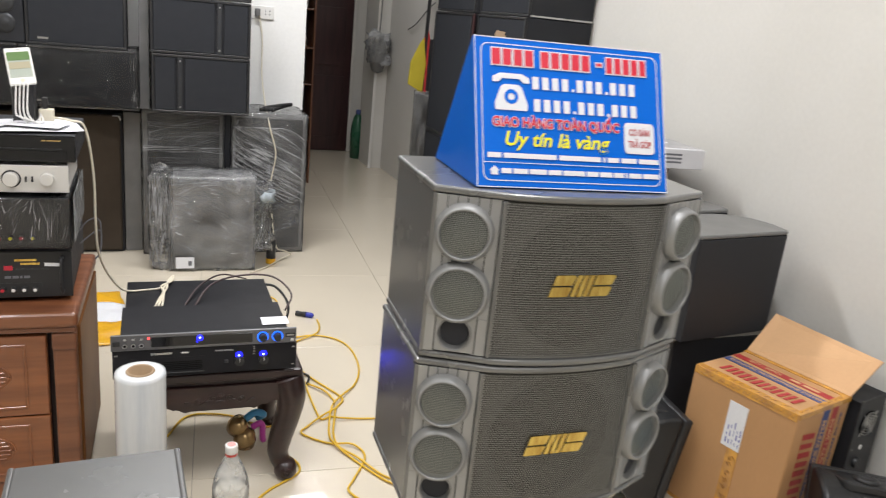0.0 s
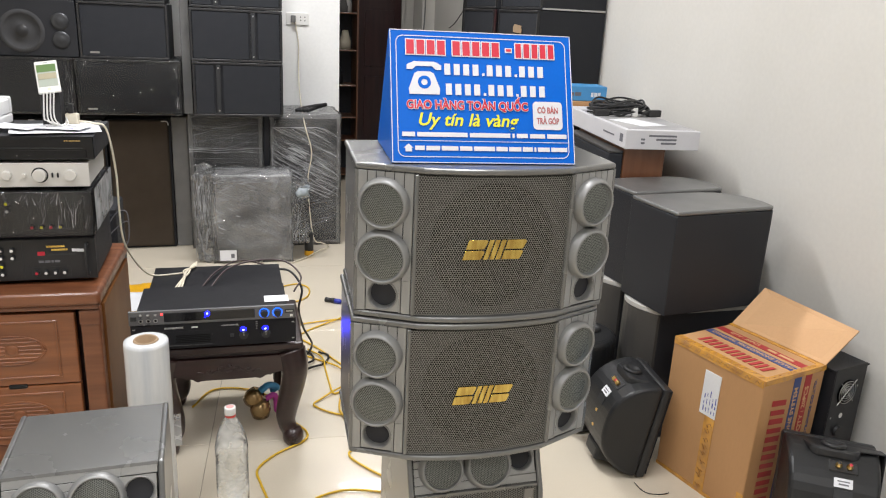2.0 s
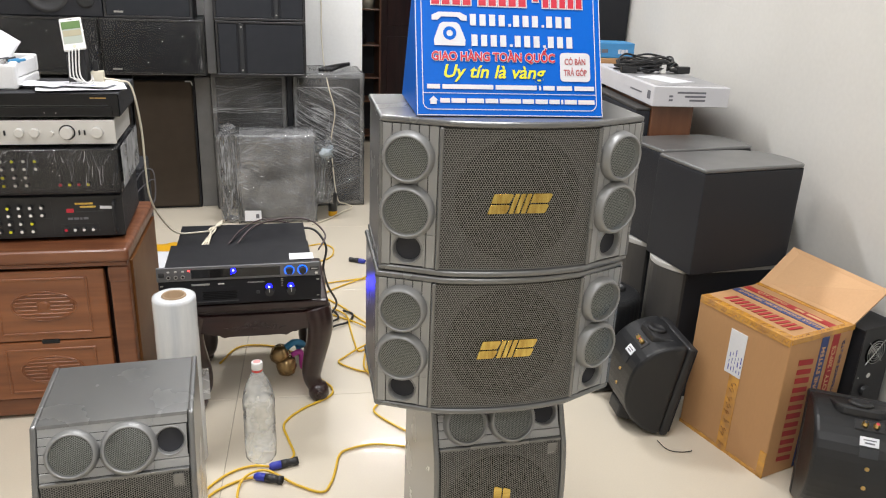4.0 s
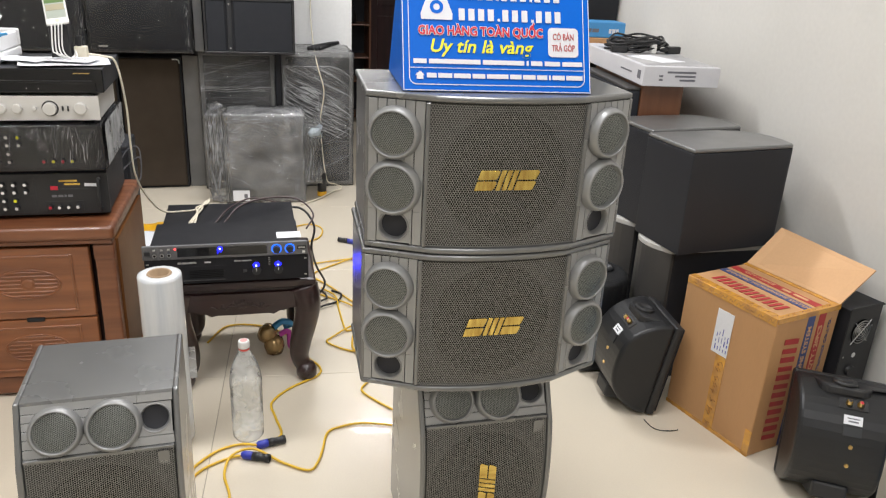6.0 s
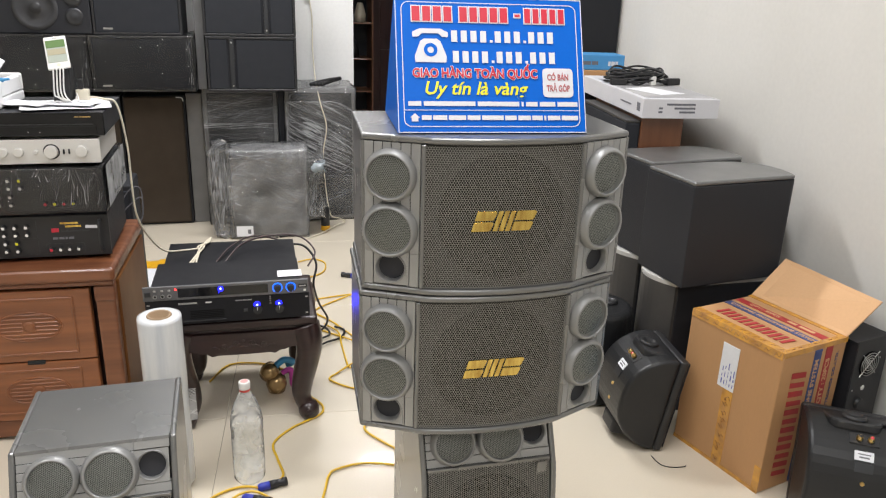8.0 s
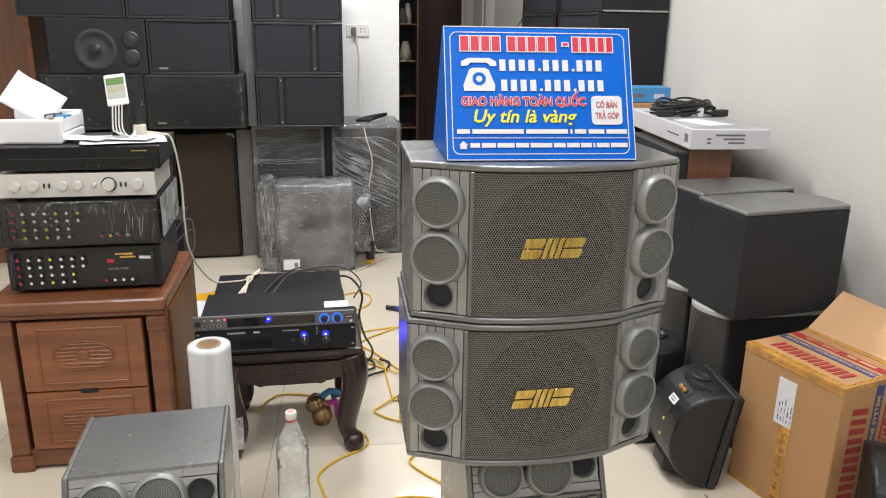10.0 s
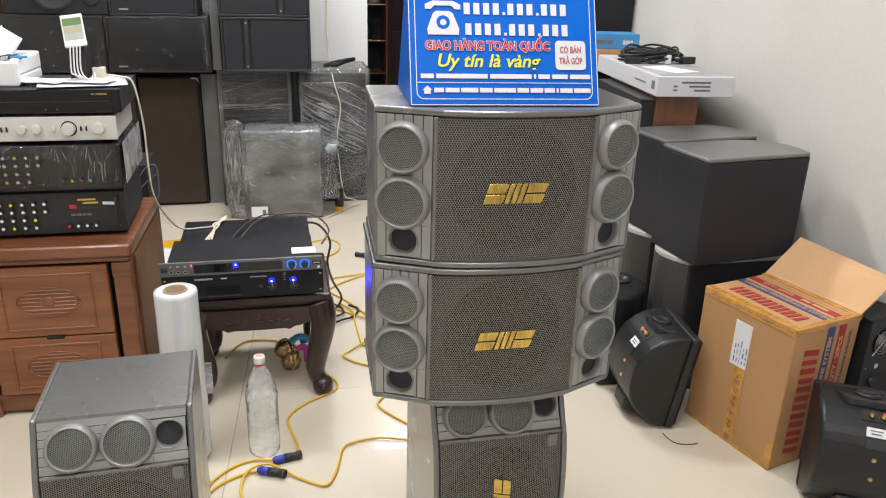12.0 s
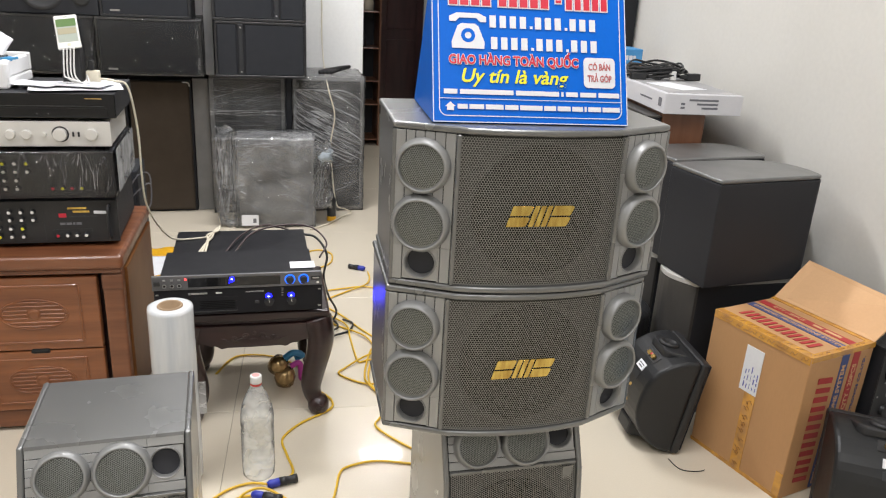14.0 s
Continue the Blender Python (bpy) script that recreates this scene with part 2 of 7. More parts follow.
M_GREYCLOTH = material("grey_carpet", (0.06, 0.06, 0.062), 0.9, 0, (0.045, 0.045, 0.047), 12, 0.7, 600, 0.4, spec=0.15)
M_SPKGREY = material("grey_carpet_light", (0.2, 0.197, 0.192), 0.85, 0, (0.14, 0.14, 0.138), 9, 0.7, 600, 0.3)
M_CARD = material("cardboard", (0.53, 0.29, 0.13), 0.75, 0, (0.44, 0.25, 0.11), 5, 0.6, 150, 0.08, 0, (1, 1, 0.3))
M_SCRAWL = material("brown_scrawl", (0.36, 0.15, 0.03), 0.6)
M_CARDIN = material("cardboard_inside", (0.66, 0.4, 0.21), 0.8, 0, (0.6, 0.36, 0.18), 4, 0.5, 120, 0.08)
M_TAPE = material("yellow_packing_tape", (0.7, 0.35, 0.05), 0.22, 0, (0.42, 0.2, 0.06), 30, 1.0, 80, 0.25, 0.4)
M_NAVY = material("navy_print", (0.045, 0.07, 0.2), 0.6, 0, (0.06, 0.085, 0.22), 14, 0.5)
M_REDBAND = material("red_band_print", (0.42, 0.035, 0.035), 0.6, 0, (0.34, 0.04, 0.04), 14, 0.5)
M_WOOD = wood_material("red_brown_wood", (0.135, 0.046, 0.02), (0.225, 0.085, 0.037), 0.36, coat=0.15)
M_WOODLIGHT = wood_material("orange_brown_wood", (0.16, 0.05, 0.017), (0.28, 0.098, 0.034), 0.34)
M_WOODSIDE = material("lacquered_side_wood", (0.2, 0.085, 0.028), 0.42, 0, (0.13, 0.05, 0.017), 3, 1.0, 60, 0.05, 0.0, None, 0.06, 0.06)
M_DARKWOOD = wood_material("dark_rosewood", (0.013, 0.0055, 0.005), (0.028, 0.0105, 0.01), 0.34, 5, (1, 8, 8), 0.22)
M_VENEER = wood_material("brown_veneer", (0.13, 0.05, 0.022), (0.2, 0.085, 0.04), 0.4, 3, (8, 8, 1))
M_DOORWOOD = wood_material("dark_red_door_wood", (0.025, 0.008, 0.009), (0.05, 0.017, 0.018), 0.35, 3, (8, 8, 1))
M_BOARD = wood_material("mahogany_board", (0.2, 0.055, 0.035), (0.28, 0.085, 0.055), 0.35, 3, (8, 8, 1))
M_WHITE = material("white_plastic", (0.78, 0.77, 0.74), 0.35, 0, (0.7, 0.69, 0.66), 6, 0.5)
M_CREAM = material("ivory_plastic", (0.74, 0.68, 0.54), 0.4)
M_FOAM = material("white_foam", (0.82, 0.82, 0.82), 0.8, 0, (0.74, 0.74, 0.74), 12, 0.6, 250, 0.3)
M_PAPER = material("white_paper", (0.8, 0.81, 0.84), 0.7, 0, (0.74, 0.75, 0.78), 8, 0.5)
M_CHAMP = material("champagne_metal", (0.68, 0.665, 0.63), 0.4, 0.3, (0.62, 0.605, 0.57), 8, 0.5, 500, 0.05)
M_STEEL = material("steel", (0.55, 0.55, 0.54), 0.3, 1.0)
M_BRASS = material("brass", (0.75, 0.52, 0.2), 0.3, 1.0)
M_PANEL = material("grey_metal_panel", (0.16, 0.16, 0.165), 0.35, 0.5)
M_DARKCABLE = material("dark_brown_cable", (0.075, 0.05, 0.05), 0.5)
M_GUN = material("dark_grey_metal", (0.05, 0.052, 0.056), 0.4, 0.5)
M_YELLOWCABLE = material("yellow_cable", (0.76, 0.48, 0.03), 0.45, 0, (0.66, 0.4, 0.03), 12, 0.6)
M_PLUGBLUE = material("blue_plug", (0.03, 0.045, 0.4), 0.4)
M_FILM = film_material("stretch_film", 0.15, 0.13)
M_FILMDARK = film_material("thin_stretch_film", 0.004, 0.05)
M_FILMDENSE = film_material("layered_stretch_film", 0.08, 0.12)
# pale crease tones stand in for the highlights on the film
M_GLINT = material("painted_film_glint", (0.7, 0.71, 0.73), 0.12, 0, (0.35, 0.355, 0.36), 30, 1.0, 300, 0.1, 1.0)
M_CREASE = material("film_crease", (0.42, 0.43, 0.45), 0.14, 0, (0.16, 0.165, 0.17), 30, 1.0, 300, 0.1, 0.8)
M_FILMROLL = material("film_roll", (0.74, 0.75, 0.75), 0.16, 0, (0.58, 0.61, 0.64), 9, 0.9, 40, 0.14, 0.5, (4, 4, 0.35))
M_CORE = material("cardboard_core", (0.36, 0.25, 0.15), 0.85)
M_PET = clear_plastic("clear_bottle", 0.27, 1.1, (0.93, 0.93, 0.91))
M_WATER = clear_plastic("water", 0.06, 1.05, (0.9, 0.9, 0.87))
M_PINK = material("pink_cap", (0.72, 0.35, 0.32), 0.45)
M_REDCAP = material("red_ring", (0.6, 0.06, 0.05), 0.4)
M_SCREW = material("small_red", (0.6, 0.03, 0.05), 0.35)
M_GOLDTOY = material("gold_toy", (0.45, 0.3, 0.14), 0.25, 0.7)
M_BLUETOY = material("blue_toy", (0.05, 0.28, 0.55), 0.4)
M_MAGENTA = material("magenta_toy", (0.5, 0.05, 0.35), 0.4)
M_FLAGYELLOW = material("yellow_cloth", (0.65, 0.52, 0.04), 0.8)
M_FLAGRED = material("red_cloth", (0.6, 0.04, 0.04), 0.8)
M_CYANBOX = material("light_blue_carton", (0.06, 0.27, 0.56), 0.5, 0, (0.1, 0.34, 0.62), 14, 0.5)
M_WHITECARTON = material("white_carton", (0.63, 0.625, 0.645), 0.5, 0, (0.55, 0.545, 0.565), 5, 0.5, 120, 0.04)
M_INK = material("grey_ink", (0.16, 0.16, 0.18), 0.7)
M_BLUEINK = material("blue_ink", (0.09, 0.11, 0.42), 0.6)
M_ORANGE = material("orange_bag", (0.82, 0.45, 0.02), 0.4, 0, (0.72, 0.36, 0.015), 8, 0.8)
M_GREENSTAIN = material("green_stain", (0.42, 0.48, 0.3), 0.8, 0, (0.62, 0.62, 0.5), 30, 1.0)
M_GREENBOTTLE = material("dark_green_plastic", (0.03, 0.13, 0.07), 0.3)
M_BAG = film_material("clear_bag", 0.3, 0.5)
M_LEDBLUE = emitter("blue_light", (0.008, 0.01, 1.0), 4)
M_LEDCORE = emitter("blue_light_core", (0.3, 0.36, 1.0), 7)
M_LEDRED = emitter("red_light", (1.0, 0.03, 0.03), 7)
M_HALO = emitter("blue_knob_ring", (0.01, 0.13, 0.95), 2.2)
M_SCREEN = emitter("lit_phone_screen", (0.3, 0.33, 0.28), 0.25)
M_SCREENG = emitter("lit_green_picture", (0.08, 0.15, 0.04), 0.3)


# ---- mesh helpers ----
def part(name, bm, mat, parent=None, label="", smooth=False):
    me = bpy.data.meshes.new(name)
    bmesh.ops.recalc_face_normals(bm, faces=bm.faces)
    if smooth:
        for f in bm.faces:
            f.smooth = True
    bm.to_mesh(me)
    bm.free()
    me.materials.append(mat)
    ob = new(name, me)
    ob.parent = parent
    if label:
        tagged(ob, label)
    return ob


def thing(name, m, label, category, group="", kind=""):
    ob = new(name)
    ob.empty_display_size = 0.05
    ob.matrix_basis = m
    return tagged(ob, label, category, group, kind)


def add_box(bm, x0, x1, y0, y1, z0, z1, bevel=0.0, seg=2, m=None):
    b = bmesh.new()
    bmesh.ops.create_cube(b, size=1)
    bmesh.ops.transform(b, matrix=Matrix.Translation(((x0 + x1) / 2, (y0 + y1) / 2, (z0 + z1) / 2)) @ Matrix.Diagonal((x1 - x0, y1 - y0, z1 - z0, 1)), verts=b.verts)
    if bevel:
        bmesh.ops.bevel(b, geom=b.edges[:], offset=bevel, segments=seg, affect="EDGES", profile=0.5)
    if m is not None:
        bmesh.ops.transform(b, matrix=m, verts=b.verts)
    merge(bm, b)
    return bm


def merge(bm, b):
    me = bpy.data.meshes.new("t")
    b.to_mesh(me)
    b.free()
    bm.from_mesh(me)
    bpy.data.meshes.remove(me)


def box(*a, **k):
    return add_box(bmesh.new(), *a, **k)


def prism(outline, z0, z1, bevel=0.0, seg=2, m=None):
    """An outline in x and y, raised from z0 to z1."""
    b = bmesh.new()
    low = [b.verts.new((x, y, z0)) for x, y in outline]
    high = [b.verts.new((x, y, z1)) for x, y in outline]
    k = len(outline)
    b.faces.new(low[::-1])
    b.faces.new(high)
    for i in range(k):
        b.faces.new((low[i], low[(i + 1) % k], high[(i + 1) % k], high[i]))
    bmesh.ops.recalc_face_normals(b, faces=b.faces)
    if bevel:
        sharp = [e for e in b.edges if len(e.link_faces) == 2 and e.calc_face_angle() > 0.3]
        bmesh.ops.bevel(b, geom=sharp, offset=bevel, segments=seg, affect="EDGES", profile=0.5)
    if m is not None:
        bmesh.ops.transform(b, matrix=m, verts=b.verts)
    return b


def lathe(profile, seg=32, m=None, closed=False):
    """A profile of (radius, height) turned round z."""
    b = bmesh.new()
    rings = []
    for r, z in profile:
        if r < 1e-5:
            rings.append([b.verts.new((0, 0, z))])
        else:
            rings.append([b.verts.new((r * math.cos(a * math.tau / seg), r * math.sin(a * math.tau / seg), z)) for a in range(seg)])
    pairs = list(zip(rings, rings[1:]))
    if closed:
        pairs.append((rings[-1], rings[0]))
    for p, q in pairs:
        for i in range(seg):
            j = (i + 1) % seg
            if len(p) == 1 and len(q) > 1:
                b.faces.new((p[0], q[i], q[j]))
            elif len(q) == 1 and len(p) > 1:
                b.faces.new((p[i], p[j], q[0]))
            elif len(p) > 1:
                b.faces.new((p[i], p[j], q[j], q[i]))
    if m is not None:
        bmesh.ops.transform(b, matrix=m, verts=b.verts)
    return b


def spline(points, steps=8):
    ps = [Vector(p) for p in points]
    ps = [ps[0] * 2 - ps[1]] + ps + [ps[-1] * 2 - ps[-2]]
    out = []
    for i in range(1, len(ps) - 2):
        a, b, c, d = ps[i - 1:i + 3]
        for s in range(steps):
            t = s / steps
            out.append(0.5 * (2 * b + (c - a) * t + (2 * a - 5 * b + 4 * c - d) * t * t + (3 * b - a - 3 * c + d) * t ** 3))
    return out + [ps[-2]]


def tube(points, r, steps=8, seg=8, radii=None):
    """A round cable through the points."""
    path = spline(points, steps)
    b = bmesh.new()
    rings = []
    up = Vector((0.13, 0.21, 0.97))
    for i, p in enumerate(path):
        d = (path[min(i + 1, len(path) - 1)] - path[max(i - 1, 0)]).normalized()
        s = d.cross(up)
        s = s.normalized() if s.length > 1e-4 else d.orthogonal().normalized()
        up = s.cross(d).normalized()
        rad = r if radii is None else radii[0] + (radii[1] - radii[0]) * i / (len(path) - 1)
        rings.append([b.verts.new(p + (s * math.cos(a * math.tau / seg) + up * math.sin(a * math.tau / seg)) * rad) for a in range(seg)])
    for p, q in zip(rings, rings[1:]):
        for i in range(seg):
            b.faces.new((p[i], p[(i + 1) % seg], q[(i + 1) % seg], q[i]))
    b.faces.new(rings[0][::-1])
    b.faces.new(rings[-1])
    return b


FRONT = pose(0, 0, 0, 90)  # turns +z to -y


def disc_front(x, y, z, r, depth=0.004, seg=20):
    """A small cylinder that sticks out towards -y."""
    return lathe([(0, 0), (r, 0), (r, depth * 0.8), (r * 0.92, depth), (0, depth)], seg, pose(x, y, z) @ FRONT)


def lettering(text, size, mat, parent, m, name="lettering", width=None, depth=0.0006, shear=0.0, bold=0.0, label=""):
    """Words as a thin mesh, centred on the pose m, facing its +z."""
    cu = bpy.data.curves.new("words", "FONT")
    cu.body, cu.size, cu.extrude, cu.align_x, cu.align_y, cu.shear, cu.offset = text, size, depth, "CENTER", "CENTER", shear, bold
    cu.resolution_u = 3
    tmp = bpy.data.objects.new("words", cu)
    scene.collection.objects.link(tmp)
    me = bpy.data.meshes.new_from_object(tmp.evaluated_get(bpy.context.evaluated_depsgraph_get()))
    bpy.data.objects.remove(tmp)
    bpy.data.curves.remove(cu)
    xs = [v.co.x for v in me.vertices]
    if width and xs:
        k = width / (max(xs) - min(xs))
        mid = (max(xs) + min(xs)) / 2
        for v in me.vertices:
            v.co.x = (v.co.x - mid) * k
    me.transform(m)
    me.materials.append(mat)
    ob = new(name, me)
    ob.parent = parent
    if label:
        tagged(ob, label)
    return ob


def bars(parent, mat, m, widths, height, gap, name="bar", depth=0.0006):
    """Unreadable writing: a row of plain bars, centred on the pose m."""
    total = sum(widths) + gap * (len(widths) - 1)
    x = -total / 2
    for w in widths:
        part(name, box(x, x + w, -height / 2, height / 2, 0, depth, m=m), mat, parent)
        x += w + gap


# ---- room ----
X0, X1, Y0, Y1 = -2.2, 2.05, -2.2, 7.6
T = 0.12


def wall(name, x0, x1, y0, y1, z0=-0.05, z1=ROOM_H, label="off-white painted plaster wall", mat=None):
    return tagged(part(name, box(x0, x1, y0, y1, z0, z1), mat or M_WALL), label, "wall", kind="structure")


wall("wall_east", X1, X1 + T, Y0, Y1, label="off-white painted wall with faint lines and stains")
wall("wall_west", X0 - T, X0, Y0, Y1)
wall("wall_south", X0 - T, X1 + T, Y0 - T, Y0)
wall("wall_north", X0 - T, X1 + T, Y1, Y1 + T)
wall("wall_partition", X0, 0.885, 4.62, 4.74, label="white painted partition wall ending at a passage", mat=M_WALLWHITE)
wall("wall_pillar", 1.93, X1 - 0.003, 6.75, 7.1, label="pale grey painted pillar")
wall("wall_passage", 0.3, 0.885, 4.743, 4.86)
tagged(part("ceiling", box(X0 - T, X1 + T, Y0 - T, Y1 + T, ROOM_H, ROOM_H + 0.1), M_CEIL), "plain white ceiling", "ceiling", kind="structure")
floor = tagged(part("floor", box(X0 - T, X1 + T, Y0 - T, Y1 + T, -0.08, -0.004), M_GROUT), "floor of large polished cream tiles with thin dark joints", "floor", kind="structure")


# ---- grey karaoke speaker: wide, with a bent and bowed front ----
SW, SH, SD, SB, SC = 0.525, 0.3045, 0.255, 0.045, 0.154  # width, height, depth, bend, half of the middle
BOW = 0.019  # how far the middle of the grille bows out


def bowed(x, off=0.0):
    return -SB - BOW * (1 - (x / SC) ** 2) + off


def arc(half, off, n=16):
    return [(half * (2 * k / n - 1), bowed(half * (2 * k / n - 1), off)) for k in range(n + 1)]


def karaoke_speaker(m, label):
    t = thing("karaoke_speaker", m, label, "loudspeaker", "grey karaoke speakers")
    hw, hh = SW / 2, SH / 2
    inner = [(-hw + 0.003, 0.01), (-hw + 0.014, 0.01), (-hw + 0.02, 0.035), (-SC - 0.012, 0.02)] + arc(SC, 0.016) + [(SC + 0.012, 0.02), (hw - 0.02, 0.035), (hw - 0.014, 0.01), (hw - 0.003, 0.01), (hw - 0.01, SD), (-hw + 0.01, SD)]
    # the end boards sweep round the two bends of the front
    board = [(-hw, 0.0), (-SC - 0.035, -SB * 0.74)] + [(x, y - 0.007) for x, y in arc(SC - 0.012, 0.0, 20)] + [(SC + 0.035, -SB * 0.74), (hw, 0.0), (hw - 0.006, SD), (-hw + 0.006, SD)]
    part("cabinet", prism(inner, -hh + 0.012, hh - 0.012), M_GREY, t)
    for z0, z1 in ((-hh, -hh + 0.0125), (hh - 0.0125, hh)):
        part("end_board", prism(board, z0, z1, 0.005, 3), M_GREY, t, smooth=False)
    ang = math.degrees(math.atan2(SB, hw - SC))
    for s in (-1, 1):
        # side panel in the plane of the bent part; local x runs along the panel
        base = Matrix.Translation((s * (hw + SC) / 2, -SB / 2 + 0.004, 0)) @ pose(0, 0, 0, 0, 0, s * ang)
        ln = math.hypot(hw - SC, SB) - 0.006
        wedge = [(-ln / 2, 0.0), (ln / 2, 0.0), (ln / 2, 0.004), (-ln / 2, 0.004)]
        pz, hole = -0.104, 0.0325
        back = part("side_panel", prism(wedge, pz + hole, hh - 0.0126, m=base), M_GROOVE, t, "silver panel with upright grooves")
        cuts = [0.0, 0.17, 0.34, 0.5, 0.65, 0.8, 1.0] if s > 0 else [0.0, 0.2, 0.35, 0.5, 0.66, 0.83, 1.0]
        for a, c in zip(cuts, cuts[1:]):
            # each strip stops at the square round the port
            x0, x1 = -ln / 2 + a * ln + 0.0007, -ln / 2 + c * ln - 0.0007
            part("panel_strip", box(x0, x1, -0.0035, 0.0, pz + hole, hh - 0.0135, 0.0006, 1, base), M_SILVER, back)
            for y0, y1 in ((x0, min(x1, -hole)), (max(x0, hole), x1)):
                if y1 - y0 > 0.002:
                    part("panel_strip", box(y0, y1, -0.0035, 0.004, -hh + 0.0135, pz + hole - 0.0002, 0.0006, 1, base), M_SILVER, back)
        # square plate with a round opening
        b = bmesh.new()
        rim, edge = [], []
        for k in range(40):
            c, d = math.cos(k * math.tau / 40), math.sin(k * math.tau / 40)
            f = hole / max(abs(c), abs(d))
            rim.append(b.verts.new((c * 0.0275, -0.0033, pz + d * 0.0275)))
            edge.append(b.verts.new((c * f, -0.0033, pz + d * f)))
        for k in range(40):
            b.faces.new((rim[k], rim[(k + 1) % 40], edge[(k + 1) % 40], edge[k]))
        bmesh.ops.transform(b, matrix=base, verts=b.verts)
        part("port_plate", b, M_SILVER, back)
        part("side_edge", prism([(s * hw, 0), (s * (hw - 0.006), -0.003), (s * (hw - 0.012), 0.012), (s * hw, 0.012)], -hh + 0.0126, hh - 0.0126), M_GREY, t)
        for x, z, r in ((-0.003 - 0.002 * s, 0.078, 0.0495), (-0.003 - 0.002 * s, -0.0265, 0.0535)):
            loc = base @ pose(x, -0.0036, z)
            ring = part("tweeter_ring", lathe([(r * 1.02, 0), (r * 1.0, 0.008), (r * 0.93, 0.0165), (r * 0.875, 0.0195), (r * 0.83, 0.0195), (r * 0.805, 0.0165), (r * 0.79, 0.0)], 44, loc @ FRONT), M_RING, t, "raised silver ring", True)
            part("tweeter_mesh", lathe([(r * 0.79, 0.0165), (r * 0.6, 0.0185), (r * 0.3, 0.0198), (0, 0.02)], 32, loc @ FRONT), M_MESH, ring, "perforated metal mesh", True)
            part("tweeter_back", lathe([(r * 0.79, 0.006), (0, 0.0062)], 24, loc @ FRONT), M_TWEETER, ring)
        loc = base @ pose(0, -0.0033, pz)
        port = part("port", lathe([(0.0312, 0.0), (0.0305, 0.0018), (0.0295, 0.0022), (0.0282, 0.001), (0.027, -0.002), (0.026, -0.006), (0.0255, -0.0125)], 36, loc @ FRONT), M_RING, t, "bass port with a flared rim", True)
        part("port_hole", lathe([(0.0255, -0.0125), (0.024, -0.0127), (0.012, -0.0128), (0, -0.0128)], 24, loc @ FRONT), M_PORT, port)
    # middle: baffle with a woofer behind a perforated sheet, all gently bowed
    g = SC - 0.003
    h2 = hh - 0.015
    part("baffle", prism(arc(SC - 0.002, 0.011) + arc(SC - 0.002, 0.015)[::-1], -hh + 0.0126, hh - 0.0126), M_BAFFLE, t)
    b = lathe([(0.124, 0.0), (0.124, 0.001), (0.118, 0.0025), (0.11, 0.001), (0.085, 0.0008), (0.05, 0.0006), (0.025, 0.0008), (0.0, 0.001)], 48, FRONT)
    for v in b.verts:
        v.co.y += bowed(v.co.x, 0.0105)
    part("woofer", b, M_WOOFER, t, "dark woofer behind the grille", True)
    b = bmesh.new()
    cols = [(b.verts.new((x, y, -h2)), b.verts.new((x, y, h2))) for x, y in arc(g, -0.0035, 24)]
    for p, q in zip(cols, cols[1:]):
        b.faces.new((p[0], q[0], q[1], p[1]))
    part("grille", b, M_GRILLE, t, "grey perforated metal grille", True)
    for s in (-1, 1):
        part("grille_edge", box(s * SC - 0.004, s * SC + 0.004, -SB - 0.005, -SB + 0.004, -h2 - 0.001, h2 + 0.001, 0.001, 1), M_GREY, t)
    # gold badge: slanted plates with slits, as plain shapes
    place = pose(-0.003, bowed(0) - 0.0042, -0.002) @ FRONT
    lean = 0.3

    def slab(x0, x1, z0, z1, cut=0.0):
        q = [(x0 + z0 * lean, z0), (x1 + z0 * lean - cut, z0), (x1 + z0 * lean, z0 + cut), (x1 + z1 * lean, z1 - cut), (x1 + z1 * lean - cut, z1), (x0 + z1 * lean, z1)]
        part("badge_plate", prism(q if cut else [q[0], q[1], q[3], q[5]], 0, 0.0028, 0.0006, 1, place), M_GOLD, t, "shiny gold badge")
    for x in (-0.0575, 0.0195):
        slab(x, x + 0.038, 0.001, 0.0195, 0.003)
        slab(x, x + 0.038, -0.0195, -0.0015, 0.003)
    for x in (-0.0165, -0.0045, 0.0075):
        slab(x, x + 0.0095, -0.0195, 0.0195)
    return t


STACK = 0.5105
SPK = karaoke_speaker(pose(0.697, 1.112, STACK + SH * 1.5 + 0.0015, 0, 0, -2.3), "grey karaoke loudspeaker lying on its side on top of the stack")
tagged(copy_thing(SPK, pose(0.692, 1.112, STACK + SH * 0.5, 0, 0, -1.8)), "grey karaoke loudspeaker lying on its side under another one")
UPRIGHT = pose(0, 0, 0, 0, -90, 0) @ Matrix.Diagonal((0.972, 1.0, 1.0, 1))
tagged(copy_thing(SPK, pose(0.705, 1.128, 0.2552) @ UPRIGHT), "grey karaoke loudspeaker standing upright under the stack")
tagged(copy_thing(SPK, pose(-0.088, 1.158, 0.2552, 0, 0, 2) @ UPRIGHT), "grey karaoke loudspeaker standing upright on the tiled floor")
for ob in [o for o in bpy.data.objects if o.name in ("karaoke_speaker.002", "karaoke_speaker.003")]:
    part("clear_tag", box(0.118, 0.15, bowed(0.134) - 0.0052, bowed(0.134) - 0.004, -0.128, -0.107), M_GREY, ob, "small worn sticker on the grille")


